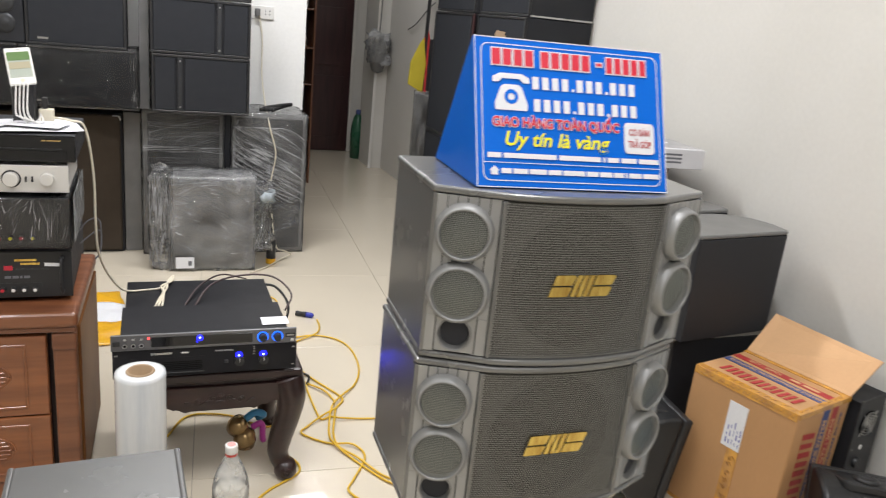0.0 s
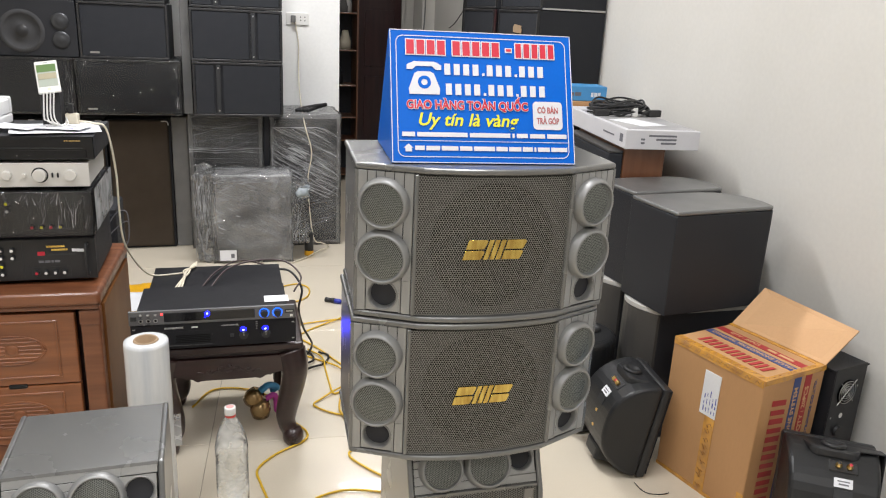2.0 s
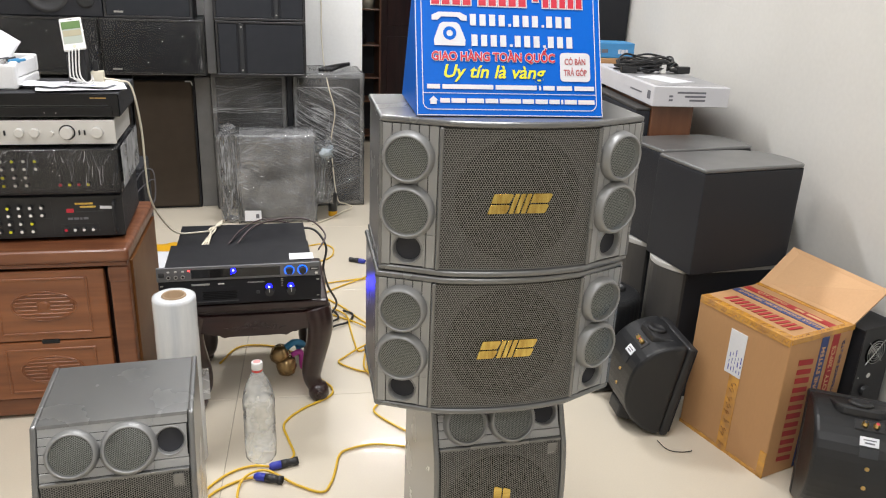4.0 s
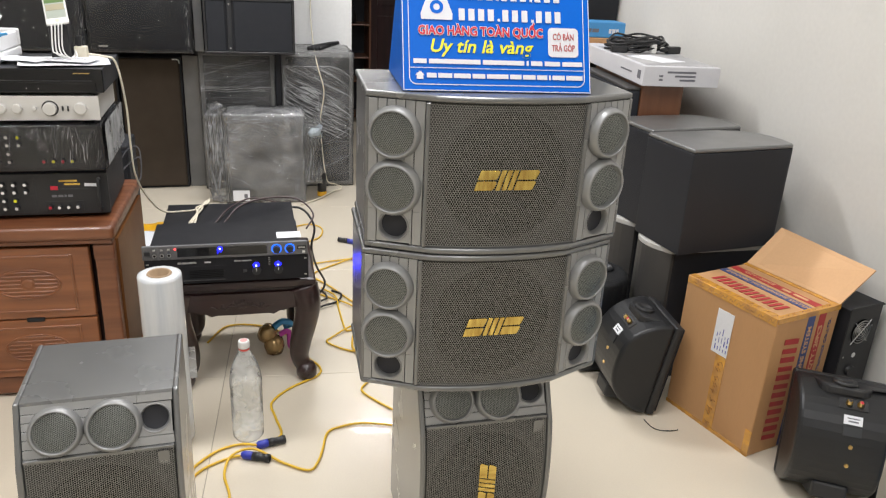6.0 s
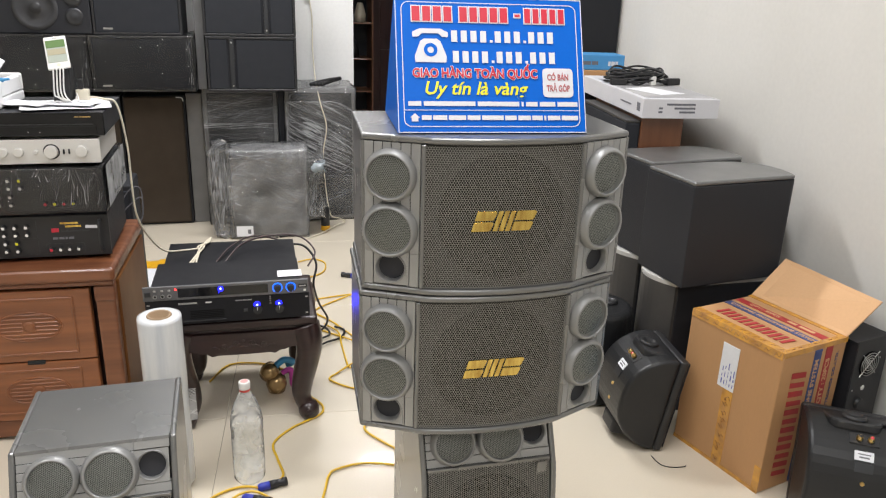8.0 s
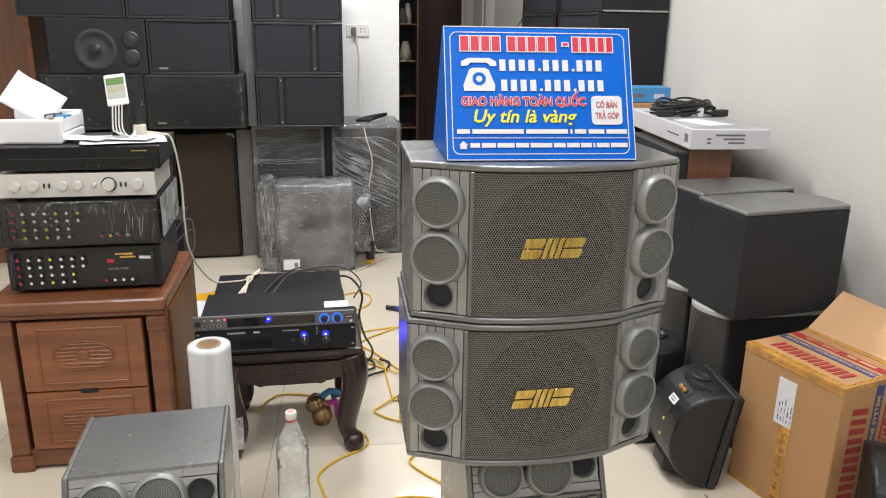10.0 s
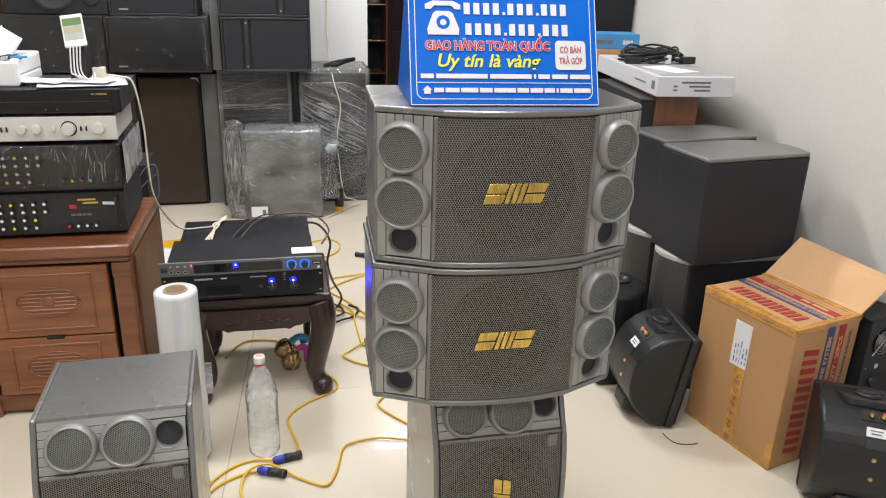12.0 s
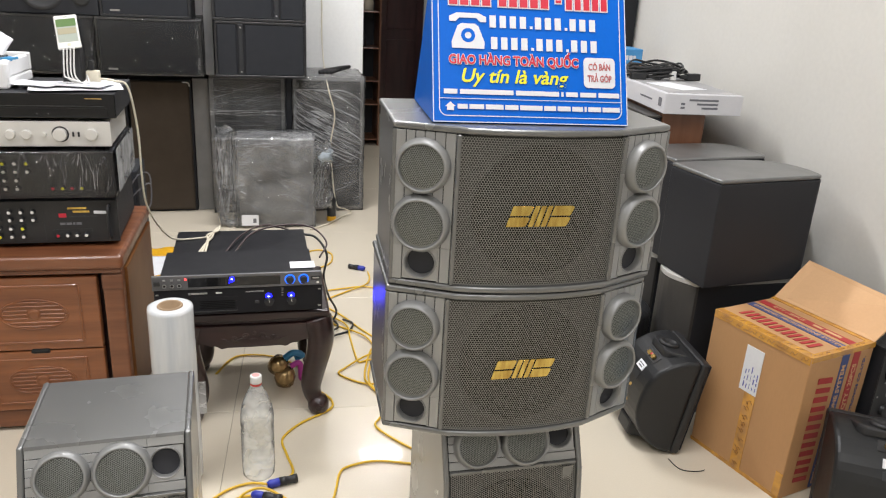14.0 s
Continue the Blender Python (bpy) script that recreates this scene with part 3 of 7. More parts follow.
# ---- blue tent sign on the speakers ----
def tent_sign(m):
    t = thing("tent_sign", m, "blue printed triangular tent sign with white, red and yellow writing", "sign")
    w, h, d, lean = 0.358, 0.237, 0.25, 0.1
    tri = [(0, 0), (lean, h), (d, 0)]
    b = bmesh.new()
    sides = [[b.verts.new((x, y, z)) for y, z in tri] for x in (-w / 2, w / 2)]
    b.faces.new(sides[0])
    b.faces.new(sides[1][::-1])
    for i in range(3):
        j = (i + 1) % 3
        b.faces.new((sides[0][i], sides[1][i], sides[1][j], sides[0][j]))
    bmesh.ops.bevel(b, geom=b.edges[:], offset=0.0012, segments=1, affect="EDGES")
    part("card", b, M_BLUE, t)
    slope = math.degrees(math.atan2(h, lean))
    L = math.hypot(h, lean)
    face = pose(0, -0.0004, L * 0, slope, 0, 0)  # x across, y up the slope, z out of the face

    def at(u, v):
        return face @ pose(u, v, 0.0008)
    # white border line with round corners, and white outer edge
    for name, mx, my, r, wd in (("border_line", 0.012, 0.012, 0.014, 0.0016), ("edge_line", 0.0012, 0.0012, 0.0002, 0.0016)):
        pts = []
        for cx, cy, a0 in ((w / 2 - mx - r, L - my - r, 0), (-w / 2 + mx + r, L - my - r, 90), (-w / 2 + mx + r, my + r, 180), (w / 2 - mx - r, my + r, 270)):
            for k in range(7):
                a = radians(a0 + 15 * k)
                pts.append((cx, cy, math.cos(a), math.sin(a), r))
        b = bmesh.new()
        out = [b.verts.new((cx + c * r0, cy + s * r0, 0)) for cx, cy, c, s, r0 in pts]
        inn = [b.verts.new((cx + c * (r0 - wd), cy + s * (r0 - wd), 0)) for cx, cy, c, s, r0 in pts]
        for i in range(len(pts)):
            j = (i + 1) % len(pts)
            b.faces.new((out[i], out[j], inn[j], inn[i]))
        bmesh.ops.transform(b, matrix=at(0, 0), verts=b.verts)
        part(name, b, M_WHITEPRINT, t)
    # red shop name on white, as plain bars
    for mat, grow, lift in ((M_WHITEPRINT, 0.0042, 0), (M_REDPRINT, 0, 0.0007)):
        for x, wd, n, hgt in ((-0.147, 0.079, 4, 0.0275), (-0.058, 0.096, 5, 0.0275), (0.047, 0.01, 1, 0.005), (0.066, 0.082, 5, 0.0275)):
            for k in range(n):
                part("shop_name_bar", box(x + k * wd / n - grow / 2, x + (k + 1) * wd / n - 0.0052 * (n > 1) + grow / 2, -hgt / 2 - grow / 2, hgt / 2 + grow / 2, 0, 0.0006, m=at(0, L * 0.865) @ pose(0, 0, lift)), mat, t)
    # telephone picture
    b = bmesh.new()
    body = [(-0.026, -0.024), (0.026, -0.024), (0.027, -0.014), (0.017, 0.012), (0.011, 0.016), (-0.011, 0.016), (-0.017, 0.012), (-0.027, -0.014)]
    merge(b, prism(body, 0, 0.0006, m=at(-0.114, L * 0.615) @ Matrix.Scale(1.1, 4)))
    hand = [(-0.03, 0.018), (-0.03, 0.026), (-0.018, 0.032), (0.018, 0.032), (0.03, 0.026), (0.03, 0.018), (0.02, 0.018), (0.014, 0.024), (-0.014, 0.024), (-0.02, 0.018)]
    merge(b, prism(hand, 0, 0.0006, m=at(-0.114, L * 0.62) @ Matrix.Scale(1.1, 4)))
    part("telephone_picture", b, M_WHITEPRINT, t)
    b = lathe([(0.0125, 0), (0.0125, 0.0012), (0.006, 0.0012), (0.006, 0)], 24, at(-0.114, L * 0.602))
    part("telephone_dial", b, M_BLUE, t)
    for v, u in ((0.705, -0.075), (0.555, -0.073)):
        for k in range(12):
            dot = k in (4, 8)
            wd = 0.005 if dot else 0.0138
            thin = 0.0 if dot else 0.0024
            part("number_bar", box(u, u + wd - thin, -0.0108, -0.0058 if dot else 0.0108, 0, 0.0006, m=at(0, L * v)), M_WHITEPRINT, t)
            u += wd + 0.0045
    for mat, bo, lift in ((M_WHITEPRINT, 0.0016, 0), (M_REDPRINT, 0.0006, 0.0007)):
        lettering("GIAO HÀNG TOÀN QUỐC", 0.023, mat, t, at(-0.031, L * 0.432) @ pose(0, 0, lift), width=0.235 + bo, bold=bo)
    lettering("Uy tín là vàng", 0.034, M_YELLOWPRINT, t, at(-0.029, L * 0.322), width=0.194, shear=0.25, bold=0.0006)
    corner = []
    for cx, cy, a0 in ((0.022, 0.02, 0), (-0.022, 0.02, 90), (-0.022, -0.02, 180), (0.022, -0.02, 270)):
        corner += [(cx + 0.0075 * math.cos(radians(a0 + 22.5 * k)), cy + 0.0075 * math.sin(radians(a0 + 22.5 * k))) for k in range(5)]
    part("white_box", prism(corner, 0, 0.0007, m=at(0.126, L * 0.372)), M_WHITEPRINT, t, "white box with small red words")
    lettering("CÓ BÁN", 0.0165, M_LINK, t, at(0.126, L * 0.41) @ pose(0, 0, 0.001), width=0.041, bold=0.0003)
    lettering("TRẢ GÓP", 0.0165, M_LINK, t, at(0.126, L * 0.328) @ pose(0, 0, 0.001), width=0.045, bold=0.0003)
    bars(t, M_WHITEPRINT, at(0.002, L * 0.214), [0.024, 0.096, 0.079, 0.004, 0.022, 0.03, 0.039], 0.0085, 0.0045, "account_bar")
    part("rule_line", box(-w / 2 + 0.012, w / 2 - 0.012, -0.0006, 0.0006, 0, 0.0006, m=at(0, L * 0.167)), M_WHITEPRINT, t)
    b = prism([(-0.006, -0.007), (0.006, -0.007), (0.006, 0.0), (0.009, 0.0), (0, 0.008), (-0.009, 0.0), (-0.006, 0.0)], 0, 0.0006, m=at(-0.147, L * 0.113))
    part("house_picture", b, M_WHITEPRINT, t)
    bars(t, M_WHITEPRINT, at(0.014, L * 0.113), [0.018, 0.026, 0.032, 0.024, 0.041, 0.022, 0.024, 0.02, 0.004, 0.024, 0.032], 0.0085, 0.003, "address_bar")
    return t


tent_sign(pose(0.678, 1.089, STACK + 2 * SH + 0.003, 0, 0, -4.5))


# ---- wooden cabinet with drawers ----
def wood_cabinet(m):
    t = thing("wood_cabinet", m, "red-brown lacquered wooden cabinet with carved drawer fronts", "cabinet")
    w, d, h = 0.486, 0.47, 0.565
    part("top", box(-w / 2 - 0.012, w / 2 + 0.012, -0.03, d + 0.01, h - 0.042, h, 0.012, 3), M_WOOD, t, "thick rounded wooden top")
    part("top_moulding", box(-w / 2 - 0.004, w / 2 + 0.004, -0.02, d, h - 0.056, h - 0.042, 0.004), M_WOOD, t)
    for s in (-1, 1):
        part("side", box(s * w / 2 - 0.011, s * w / 2 + 0.011, 0.03, d, 0.03, h - 0.057, 0.002), M_WOODSIDE, t, "glossy lacquered side")
        x = s * (w / 2 - 0.024)
        part("post", box(x - 0.028, x + 0.028, -0.012, 0.03, 0.055, h - 0.057, 0.006), M_WOOD, t)
        part("post_block", box(x - 0.03, x + 0.03, -0.016, 0.0, h - 0.11, h - 0.06, 0.006), M_WOOD, t)
        part("foot", box(x - 0.035, x + 0.035, -0.018, 0.05, 0.0, 0.055, 0.008), M_WOOD, t)
        part("back_foot", box(x - 0.03, x + 0.03, d - 0.06, d, 0.0, 0.04, 0.005), M_WOOD, t)
    part("back", box(-w / 2 + 0.012, w / 2 - 0.012, d - 0.02, d - 0.005, 0.04, h - 0.058), M_WOOD, t)
    # dark sheet behind the drawers paints the shade in their gaps
    part("inside", box(-w / 2 + 0.012, w / 2 - 0.012, 0.032, 0.04, 0.05, h - 0.058), M_DARKWOOD, t)
    part("plinth", box(-w / 2 + 0.05, w / 2 - 0.05, -0.004, 0.03, 0.012, 0.07, 0.005), M_WOOD, t)
    x0, x1 = -w / 2 + 0.066, w / 2 - 0.066
    rows = ((0.075, 0.268), (0.272, h - 0.066))
    for i, (z0, z1) in enumerate(rows):
        dr = part("drawer_front", box(x0, x1, -0.014, 0.014, z0, z1, 0.004), M_WOODLIGHT, t, "carved wooden drawer front")
        zc, xc = (z0 + z1) / 2, (x0 + x1) / 2
        fw, fh = (x1 - x0) / 2 - 0.048, (z1 - z0) / 2 - 0.022
        b = bmesh.new()
        for a, c, e, f in ((-fw, -fw + 0.007, -fh, fh), (fw - 0.007, fw, -fh, fh), (-fw + 0.007, fw - 0.007, fh - 0.007, fh), (-fw + 0.007, fw - 0.007, -fh, -fh + 0.007)):
            add_box(b, xc + a, xc + c, -0.0175, -0.013, zc + e, zc + f, 0.0015, 1)
        part("frame_moulding", b, M_WOODLIGHT, dr)
        rw, rh = 0.09, 0.046
        for grow, rad in ((1.0, 0.0026), (0.93, 0.0016)):
            ring = [(xc + rw * grow * math.cos(k * math.tau / 40), -0.0145, zc + rh * grow * math.sin(k * math.tau / 40)) for k in range(41)]
            part("carved_oval", tube(ring, rad, 1, 6), M_WOODLIGHT, dr, "carved oval ring", True)
        for k in range(-3, 4):
            zz = k * 0.0125
            half = rw * 0.9 * math.sqrt(1 - (zz / rh) ** 2)
            knot = 0.018 if abs(k) < 2 else 0.0
            for lo, hi in ((-half, -knot), (knot, half)) if knot else ((-half, half),):
                part("carved_slat", box(xc + lo, xc + hi, -0.017, -0.012, zc + zz - 0.0028, zc + zz + 0.0028, 0.0014, 1), M_WOODLIGHT, dr)
        part("carved_rosette", lathe([(0, 0.003), (0.008, 0.004), (0.014, 0.0025), (0.017, 0.0)], 16, pose(xc, -0.0145, zc) @ FRONT), M_WOODLIGHT, dr, "small carved rosette", True)
    # raised dark piece stands in for the shade of a notch
    part("drawer_notch", box(-0.02, 0.03, -0.0165, -0.012, 0.262, 0.276, 0.004), M_GROOVE, t)
    return t


wood_cabinet(pose(-0.425, 2.045, 0, 0, 0, -2))


# ---- amplifiers on the cabinet ----
def feet(t, w, d, z=0.0):
    for x in (-w / 2 + 0.04, w / 2 - 0.04):
        for y in (0.05, d - 0.05):
            part("foot", lathe([(0, 0), (0.014, 0), (0.012, 0.012), (0, 0.012)], 12, pose(x, y, z)), M_BLACK, t)


def knob_row(t, xs, z, r, mats, y=0.0, length=0.012, name="knob"):
    for i, x in enumerate(xs):
        k = part(name, lathe([(0, 0), (r, 0), (r * 0.85, length), (0, length)], 12, pose(x, y, z) @ FRONT), M_BLACK, t)
        part("cap", lathe([(0, length), (r * 0.62, length), (r * 0.55, length + 0.0015), (0, length + 0.0015)], 10, pose(x, y, z) @ FRONT), mats[i % len(mats)], k)


def mixing_amplifier(m, label, seed):
    rnd = random.Random(seed)
    t = thing("mixing_amplifier", m, label, "amplifier", "amplifiers on the cabinet")
    w, d, h = 0.43, 0.33, 0.138
    part("case", box(-w / 2, w / 2, 0.006, d, 0.012, h, 0.003), M_BLACKTEX, t)
    part("front_panel", box(-w / 2 - 0.003, w / 2 + 0.003, -0.004, 0.006, 0.012, h, 0.002), M_BLACK, t)
    feet(t, w, d)
    for s in (-1, 1):
        part("handle", tube([(s * (w / 2 - 0.02), -0.004, 0.03), (s * (w / 2 - 0.02), -0.026, 0.036), (s * (w / 2 - 0.02), -0.026, 0.115), (s * (w / 2 - 0.02), -0.004, 0.121)], 0.0045, 6, 8), M_BLACK, t)
    caps = [M_WHITE, M_WHITE, M_YELLOWPRINT, M_WHITE, M_WHITE, M_REDPRINT]
    for r, z in enumerate((0.108, 0.085, 0.06, 0.036)):
        n = 7 if r < 2 else 6
        xs = [-0.185 + 0.03 * k for k in range(n)]
        cols = [M_REDPRINT] + [rnd.choice(caps[:4]) for _ in range(n - 1)]
        knob_row(t, xs, z, 0.0075, cols, -0.004)
    knob_row(t, [0.055, 0.08, 0.105, 0.13], 0.036, 0.0075, [M_REDPRINT, M_WHITE, M_WHITE, M_WHITE] if seed == 1 else [M_REDPRINT, M_YELLOWPRINT], -0.004)
    b = bmesh.new()
    for x0, x1, z0, z1 in ((0.04, 0.145, 0.022, 0.0228), (0.04, 0.145, 0.052, 0.0528), (-0.2, 0.02, 0.021, 0.0218), (-0.2, 0.02, 0.072, 0.0728), (0.02, 0.0208, 0.021, 0.125), (0.145, 0.1458, 0.022, 0.0528), (0.04, 0.0408, 0.022, 0.0528)):
        add_box(b, x0, x1, -0.0046, -0.004, z0, z1)
    part("printed_lines", b, M_GUN, t)
    if seed == 1:
        b = bmesh.new()
        add_box(b, 0.085, 0.135, -0.0048, -0.004, 0.112, 0.118)
        add_box(b, 0.098, 0.142, -0.0048, -0.004, 0.102, 0.108)
        part("maker_mark", b, M_GOLD, t, "gold printed mark")
        part("red_mark", box(0.06, 0.08, -0.0048, -0.004, 0.088, 0.1), M_REDPRINT, t)
        bars(t, M_GUN, pose(0.125, -0.0042, 0.09) @ FRONT, [0.02, 0.03, 0.02], 0.004, 0.003)
        bars(t, M_INK, pose(0.09, -0.0042, 0.069) @ FRONT, [0.014, 0.014, 0.006, 0.014], 0.007, 0.003)
        part("paper_label", box(0.148, 0.186, -0.0048, -0.004, 0.106, 0.115, m=pose(0, 0, 0, 0, 3, 0)), M_PAPER, t)
    return t


CX, CY = -0.405, 2.105
mixing_amplifier(pose(CX, CY, 0.566), "black karaoke mixing amplifier with rows of small coloured knobs", 1)
wa = mixing_amplifier(pose(CX, CY + 0.005, 0.566 + 0.139), "black mixing amplifier wrapped in clear film", 2)


def film_shell(name, x0, x1, y0, y1, z0, z1, parent, amp=0.006, step=0.03, label="wrinkled clear stretch film", mat=None):
    """A thin crumpled skin round a box."""
    b = bmesh.new()
    bmesh.ops.create_cube(b, size=1)
    bmesh.ops.transform(b, matrix=Matrix.Translation(((x0 + x1) / 2, (y0 + y1) / 2, (z0 + z1) / 2)) @ Matrix.Diagonal((x1 - x0, y1 - y0, z1 - z0, 1)), verts=b.verts)
    n = int(max(x1 - x0, y1 - y0, z1 - z0) / step)
    bmesh.ops.subdivide_edges(b, edges=b.edges[:], cuts=n, use_grid_fill=True)
    b.normal_update()
    c = Vector(((x0 + x1) / 2, (y0 + y1) / 2, (z0 + z1) / 2))
    for v in b.verts:
        o = (v.co - c).normalized()
        k = noise.noise(Vector((v.co.x * 14, v.co.y * 14, v.co.z * 26))) + 0.6 * noise.noise(v.co * 41)
        v.co += v.normal * amp * max(-0.4, k)
    return part(name, b, mat or M_FILM, parent, label, True)


def creases(parent, x0, x1, z0, z1, y, n, angle, spread, rad, seed, lo, hi, mat=None, name="film_crease"):
    """Fine ridges of stretched film, their highlights put into a pale colour, running nearly side by side over a front;
    joined, being too many and too thin to count.
    """
    rnd = random.Random(seed)
    b = bmesh.new()
    for k in range(int(n * 1.5)):
        a = radians(angle + rnd.gauss(0, spread))
        ln = rnd.uniform(lo, hi)
        x, z = rnd.uniform(x0, x1), rnd.uniform(z0, z1)
        bend = rnd.uniform(-0.05, 0.05) * ln
        pts = []
        for i in range(6):
            u = i / 5 - 0.5
            px = x + u * ln * math.cos(a) - bend * (1 - 4 * u * u) * math.sin(a)
            pz = z + u * ln * math.sin(a) + bend * (1 - 4 * u * u) * math.cos(a)
            pts.append((min(max(px, x0), x1), y + rnd.uniform(-0.0015, 0.0015), min(max(pz, z0), z1)))
        if (Vector(pts[0]) - Vector(pts[-1])).length < 0.01:
            continue
        r = rad * rnd.choice((0.35, 0.45, 0.55, 0.7, 1.2))
        merge(b, tube(pts, r, 2, 4, (r, r * 0.4)))
    return tagged(part(name, b, mat or M_CREASE, parent, "", True), "fine film creases with highlights painted pale", kind="stuff")


film_shell("film", -0.222, 0.222, -0.034, 0.338, 0.0135, 0.1455, wa, 0.0018, 0.016, mat=film_material("amplifier_film", 0.006, 0.04))
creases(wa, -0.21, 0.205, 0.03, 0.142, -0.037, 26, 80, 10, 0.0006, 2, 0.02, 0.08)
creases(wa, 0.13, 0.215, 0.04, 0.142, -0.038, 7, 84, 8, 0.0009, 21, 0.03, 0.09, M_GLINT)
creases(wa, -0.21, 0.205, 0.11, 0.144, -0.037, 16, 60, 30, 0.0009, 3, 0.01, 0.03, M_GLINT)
part("side_film", box(0.2275, 0.2285, 0.0, 0.335, 0.02, 0.145), clear_plastic("milky_film", 0.42, 1.2, (0.8, 0.81, 0.82)), wa, "milky layered film on the side")


def silver_amplifier(m):
    t = thing("silver_amplifier", m, "champagne-silver stereo amplifier with round knobs", "amplifier", "amplifiers on the cabinet")
    w, d, h = 0.43, 0.3, 0.078
    part("case", box(-w / 2 + 0.003, w / 2 - 0.003, 0.006, d, 0.008, h, 0.003), M_CHAMP, t)
    part("front_panel", box(-w / 2, w / 2, 0, 0.006, 0.008, h, 0.002), M_CHAMP, t)
    feet(t, w, d, -0.002)
    for x, r, le in ((0.165, 0.017, 0.012), (0.085, 0.0185, 0.016), (0.045, 0.006, 0.012), (0.0, 0.0135, 0.012), (-0.04, 0.0135, 0.012), (-0.12, 0.015, 0.012), (-0.17, 0.015, 0.012)):
        k = part("knob", lathe([(0, 0), (r, 0), (r * 0.95, le), (r * 0.8, le + 0.001), (0, le + 0.001)], 28, pose(x, 0, 0.043) @ FRONT), M_CHAMP, t)
        if r > 0.018:
            part("knob_shadow_ring", lathe([(r * 1.2, 0.0003), (r * 1.2, 0.001), (r, 0.001)], 28, pose(x, 0, 0.043) @ FRONT), M_BLACK, k)
    for x in (0.118, 0.132, -0.078, -0.092):
        part("toggle", box(x - 0.0022, x + 0.0022, -0.006, 0, 0.036, 0.05, 0.001, 1), M_BLACK, t)
    return t


silver_amplifier(pose(CX + 0.005, CY - 0.003, 0.566 + 0.139 * 2 + 0.008))


def disc_player(m):
    t = thing("disc_player", m, "black disc player with a smoked front window", "player")
    w, d, h = 0.44, 0.32, 0.074
    part("case", box(-w / 2, w / 2, 0.006, d, 0.008, h, 0.003), M_BLACKTEX, t)
    part("front_panel", box(-w / 2, w / 2, 0, 0.006, 0.008, h, 0.002), glassy_black, t)
    part("window", box(-w / 2 + 0.01, w / 2 - 0.02, -0.002, 0, 0.01, 0.036, 0.001, 1), glassy_black, t)
    part("slot", box(-w / 2 + 0.01, w / 2 - 0.03, -0.001, 0, 0.04, 0.042), M_GUN, t)
    for x in (0.02, 0.05):
        part("indicator", disc_front(x, -0.002, 0.02, 0.0012, 0.001, 8), M_WHITE, t)
    bars(t, M_BRASS, pose(0.165, -0.0001, 0.062) @ FRONT, [0.01, 0.03], 0.003, 0.003)
    feet(t, w, d, -0.001)
    return t


glassy_black = material("smoked_window", (0.006, 0.006, 0.007), 0.08, 0, None, 5, 0.2, 100, 0.0)
PZ = 0.566 + 0.139 * 2 + 0.088
disc_player(pose(CX + 0.018, CY - 0.006, PZ))
TOPZ = PZ + 0.0745


# ---- things on the disc player ----
def smartphone(m):
    t = thing("smartphone", m, "white smartphone leaning upright with its screen lit", "phone")
    part("shell", box(-0.0305, 0.0305, -0.004, 0.004, 0, 0.122, 0.0035, 3), M_WHITE, t)
    part("screen", box(-0.026, 0.026, -0.0045, -0.004, 0.022, 0.106), M_SCREEN, t, "lit screen with a picture")
    part("picture_top", box(-0.026, 0.026, -0.005, -0.0045, 0.078, 0.106), M_SCREENG, t)
    part("picture_mid", box(-0.024, 0.024, -0.005, -0.0045, 0.05, 0.072), emitter("pale_picture", (0.3, 0.27, 0.18), 0.3), t)
    part("button", disc_front(0, -0.004, 0.012, 0.0055, 0.0006), M_CREAM, t)
    part("earpiece", box(-0.006, 0.006, -0.0044, -0.004, 0.113, 0.1145), M_INK, t)
    return t


PHX, PHY = -0.292, 2.215
smartphone(pose(PHX + 0.003, PHY, TOPZ + 0.108, -46, 0, 0) @ pose(0, 0, 0, 0, -11, 0))
t = thing("power_adapter", pose(PHX + 0.045, PHY + 0.06, TOPZ), "ivory plug adapter with a black plug in it", "adapter")
part("body", box(-0.018, 0.018, -0.016, 0.016, 0.0, 0.042, 0.004), M_CREAM, t)
part("black_plug", box(-0.01, 0.004, -0.008, 0.008, 0.042, 0.072, 0.003), M_BLACK, t)
t = thing("phone_holder", pose(PHX - 0.004, PHY + 0.022, TOPZ), "small black stand behind a phone", "stand")
part("plate", box(-0.026, 0.026, 0.0, 0.06, 0, 0.116, 0.004), M_BLACK, t)
part("foot", box(-0.03, 0.03, -0.006, 0.07, 0, 0.006, 0.002), M_BLACK, t)
for i in range(4):
    x = PHX - 0.014 + i * 0.009
    tagged(part("white_lead", tube([(x, PHY - 0.001, TOPZ + 0.113), (x - 0.003, PHY - 0.012, TOPZ + 0.04), (x + 0.006 + 0.004 * i, PHY - 0.02, TOPZ + 0.03 - 0.005 * i), (x + 0.03, PHY + 0.0, TOPZ + 0.01 + 0.003 * i), (PHX + 0.03, PHY + 0.045, TOPZ + 0.012 + 0.007 * i)], 0.0021, 6, 6), M_WHITE, smooth=True), "thin white charging lead", "cable", "charging leads")


def crumpled_sheet(name, w, d, m, label, bend=0.01, seed=1.0, mat=None, cat="paper"):
    b = bmesh.new()
    bmesh.ops.create_grid(b, x_segments=14, y_segments=10, size=0.5)
    for v in b.verts:
        x, y = v.co.x, v.co.y
        v.co = Vector((x * w, y * d, 0.002 + bend * (0.5 + 0.5 * noise.noise(Vector((x * 2.2 + seed, y * 2.2, seed)))) + 0.03 * max(0, -x - 0.36) ** 1.4))
    r = bmesh.ops.extrude_face_region(b, geom=b.faces[:])
    for v in r["geom"]:
        if isinstance(v, bmesh.types.BMVert):
            v.co.z += 0.0006
    ob = part(name, b, mat or M_PAPER, None, "", True)
    ob.matrix_basis = m
    return tagged(ob, label, cat)


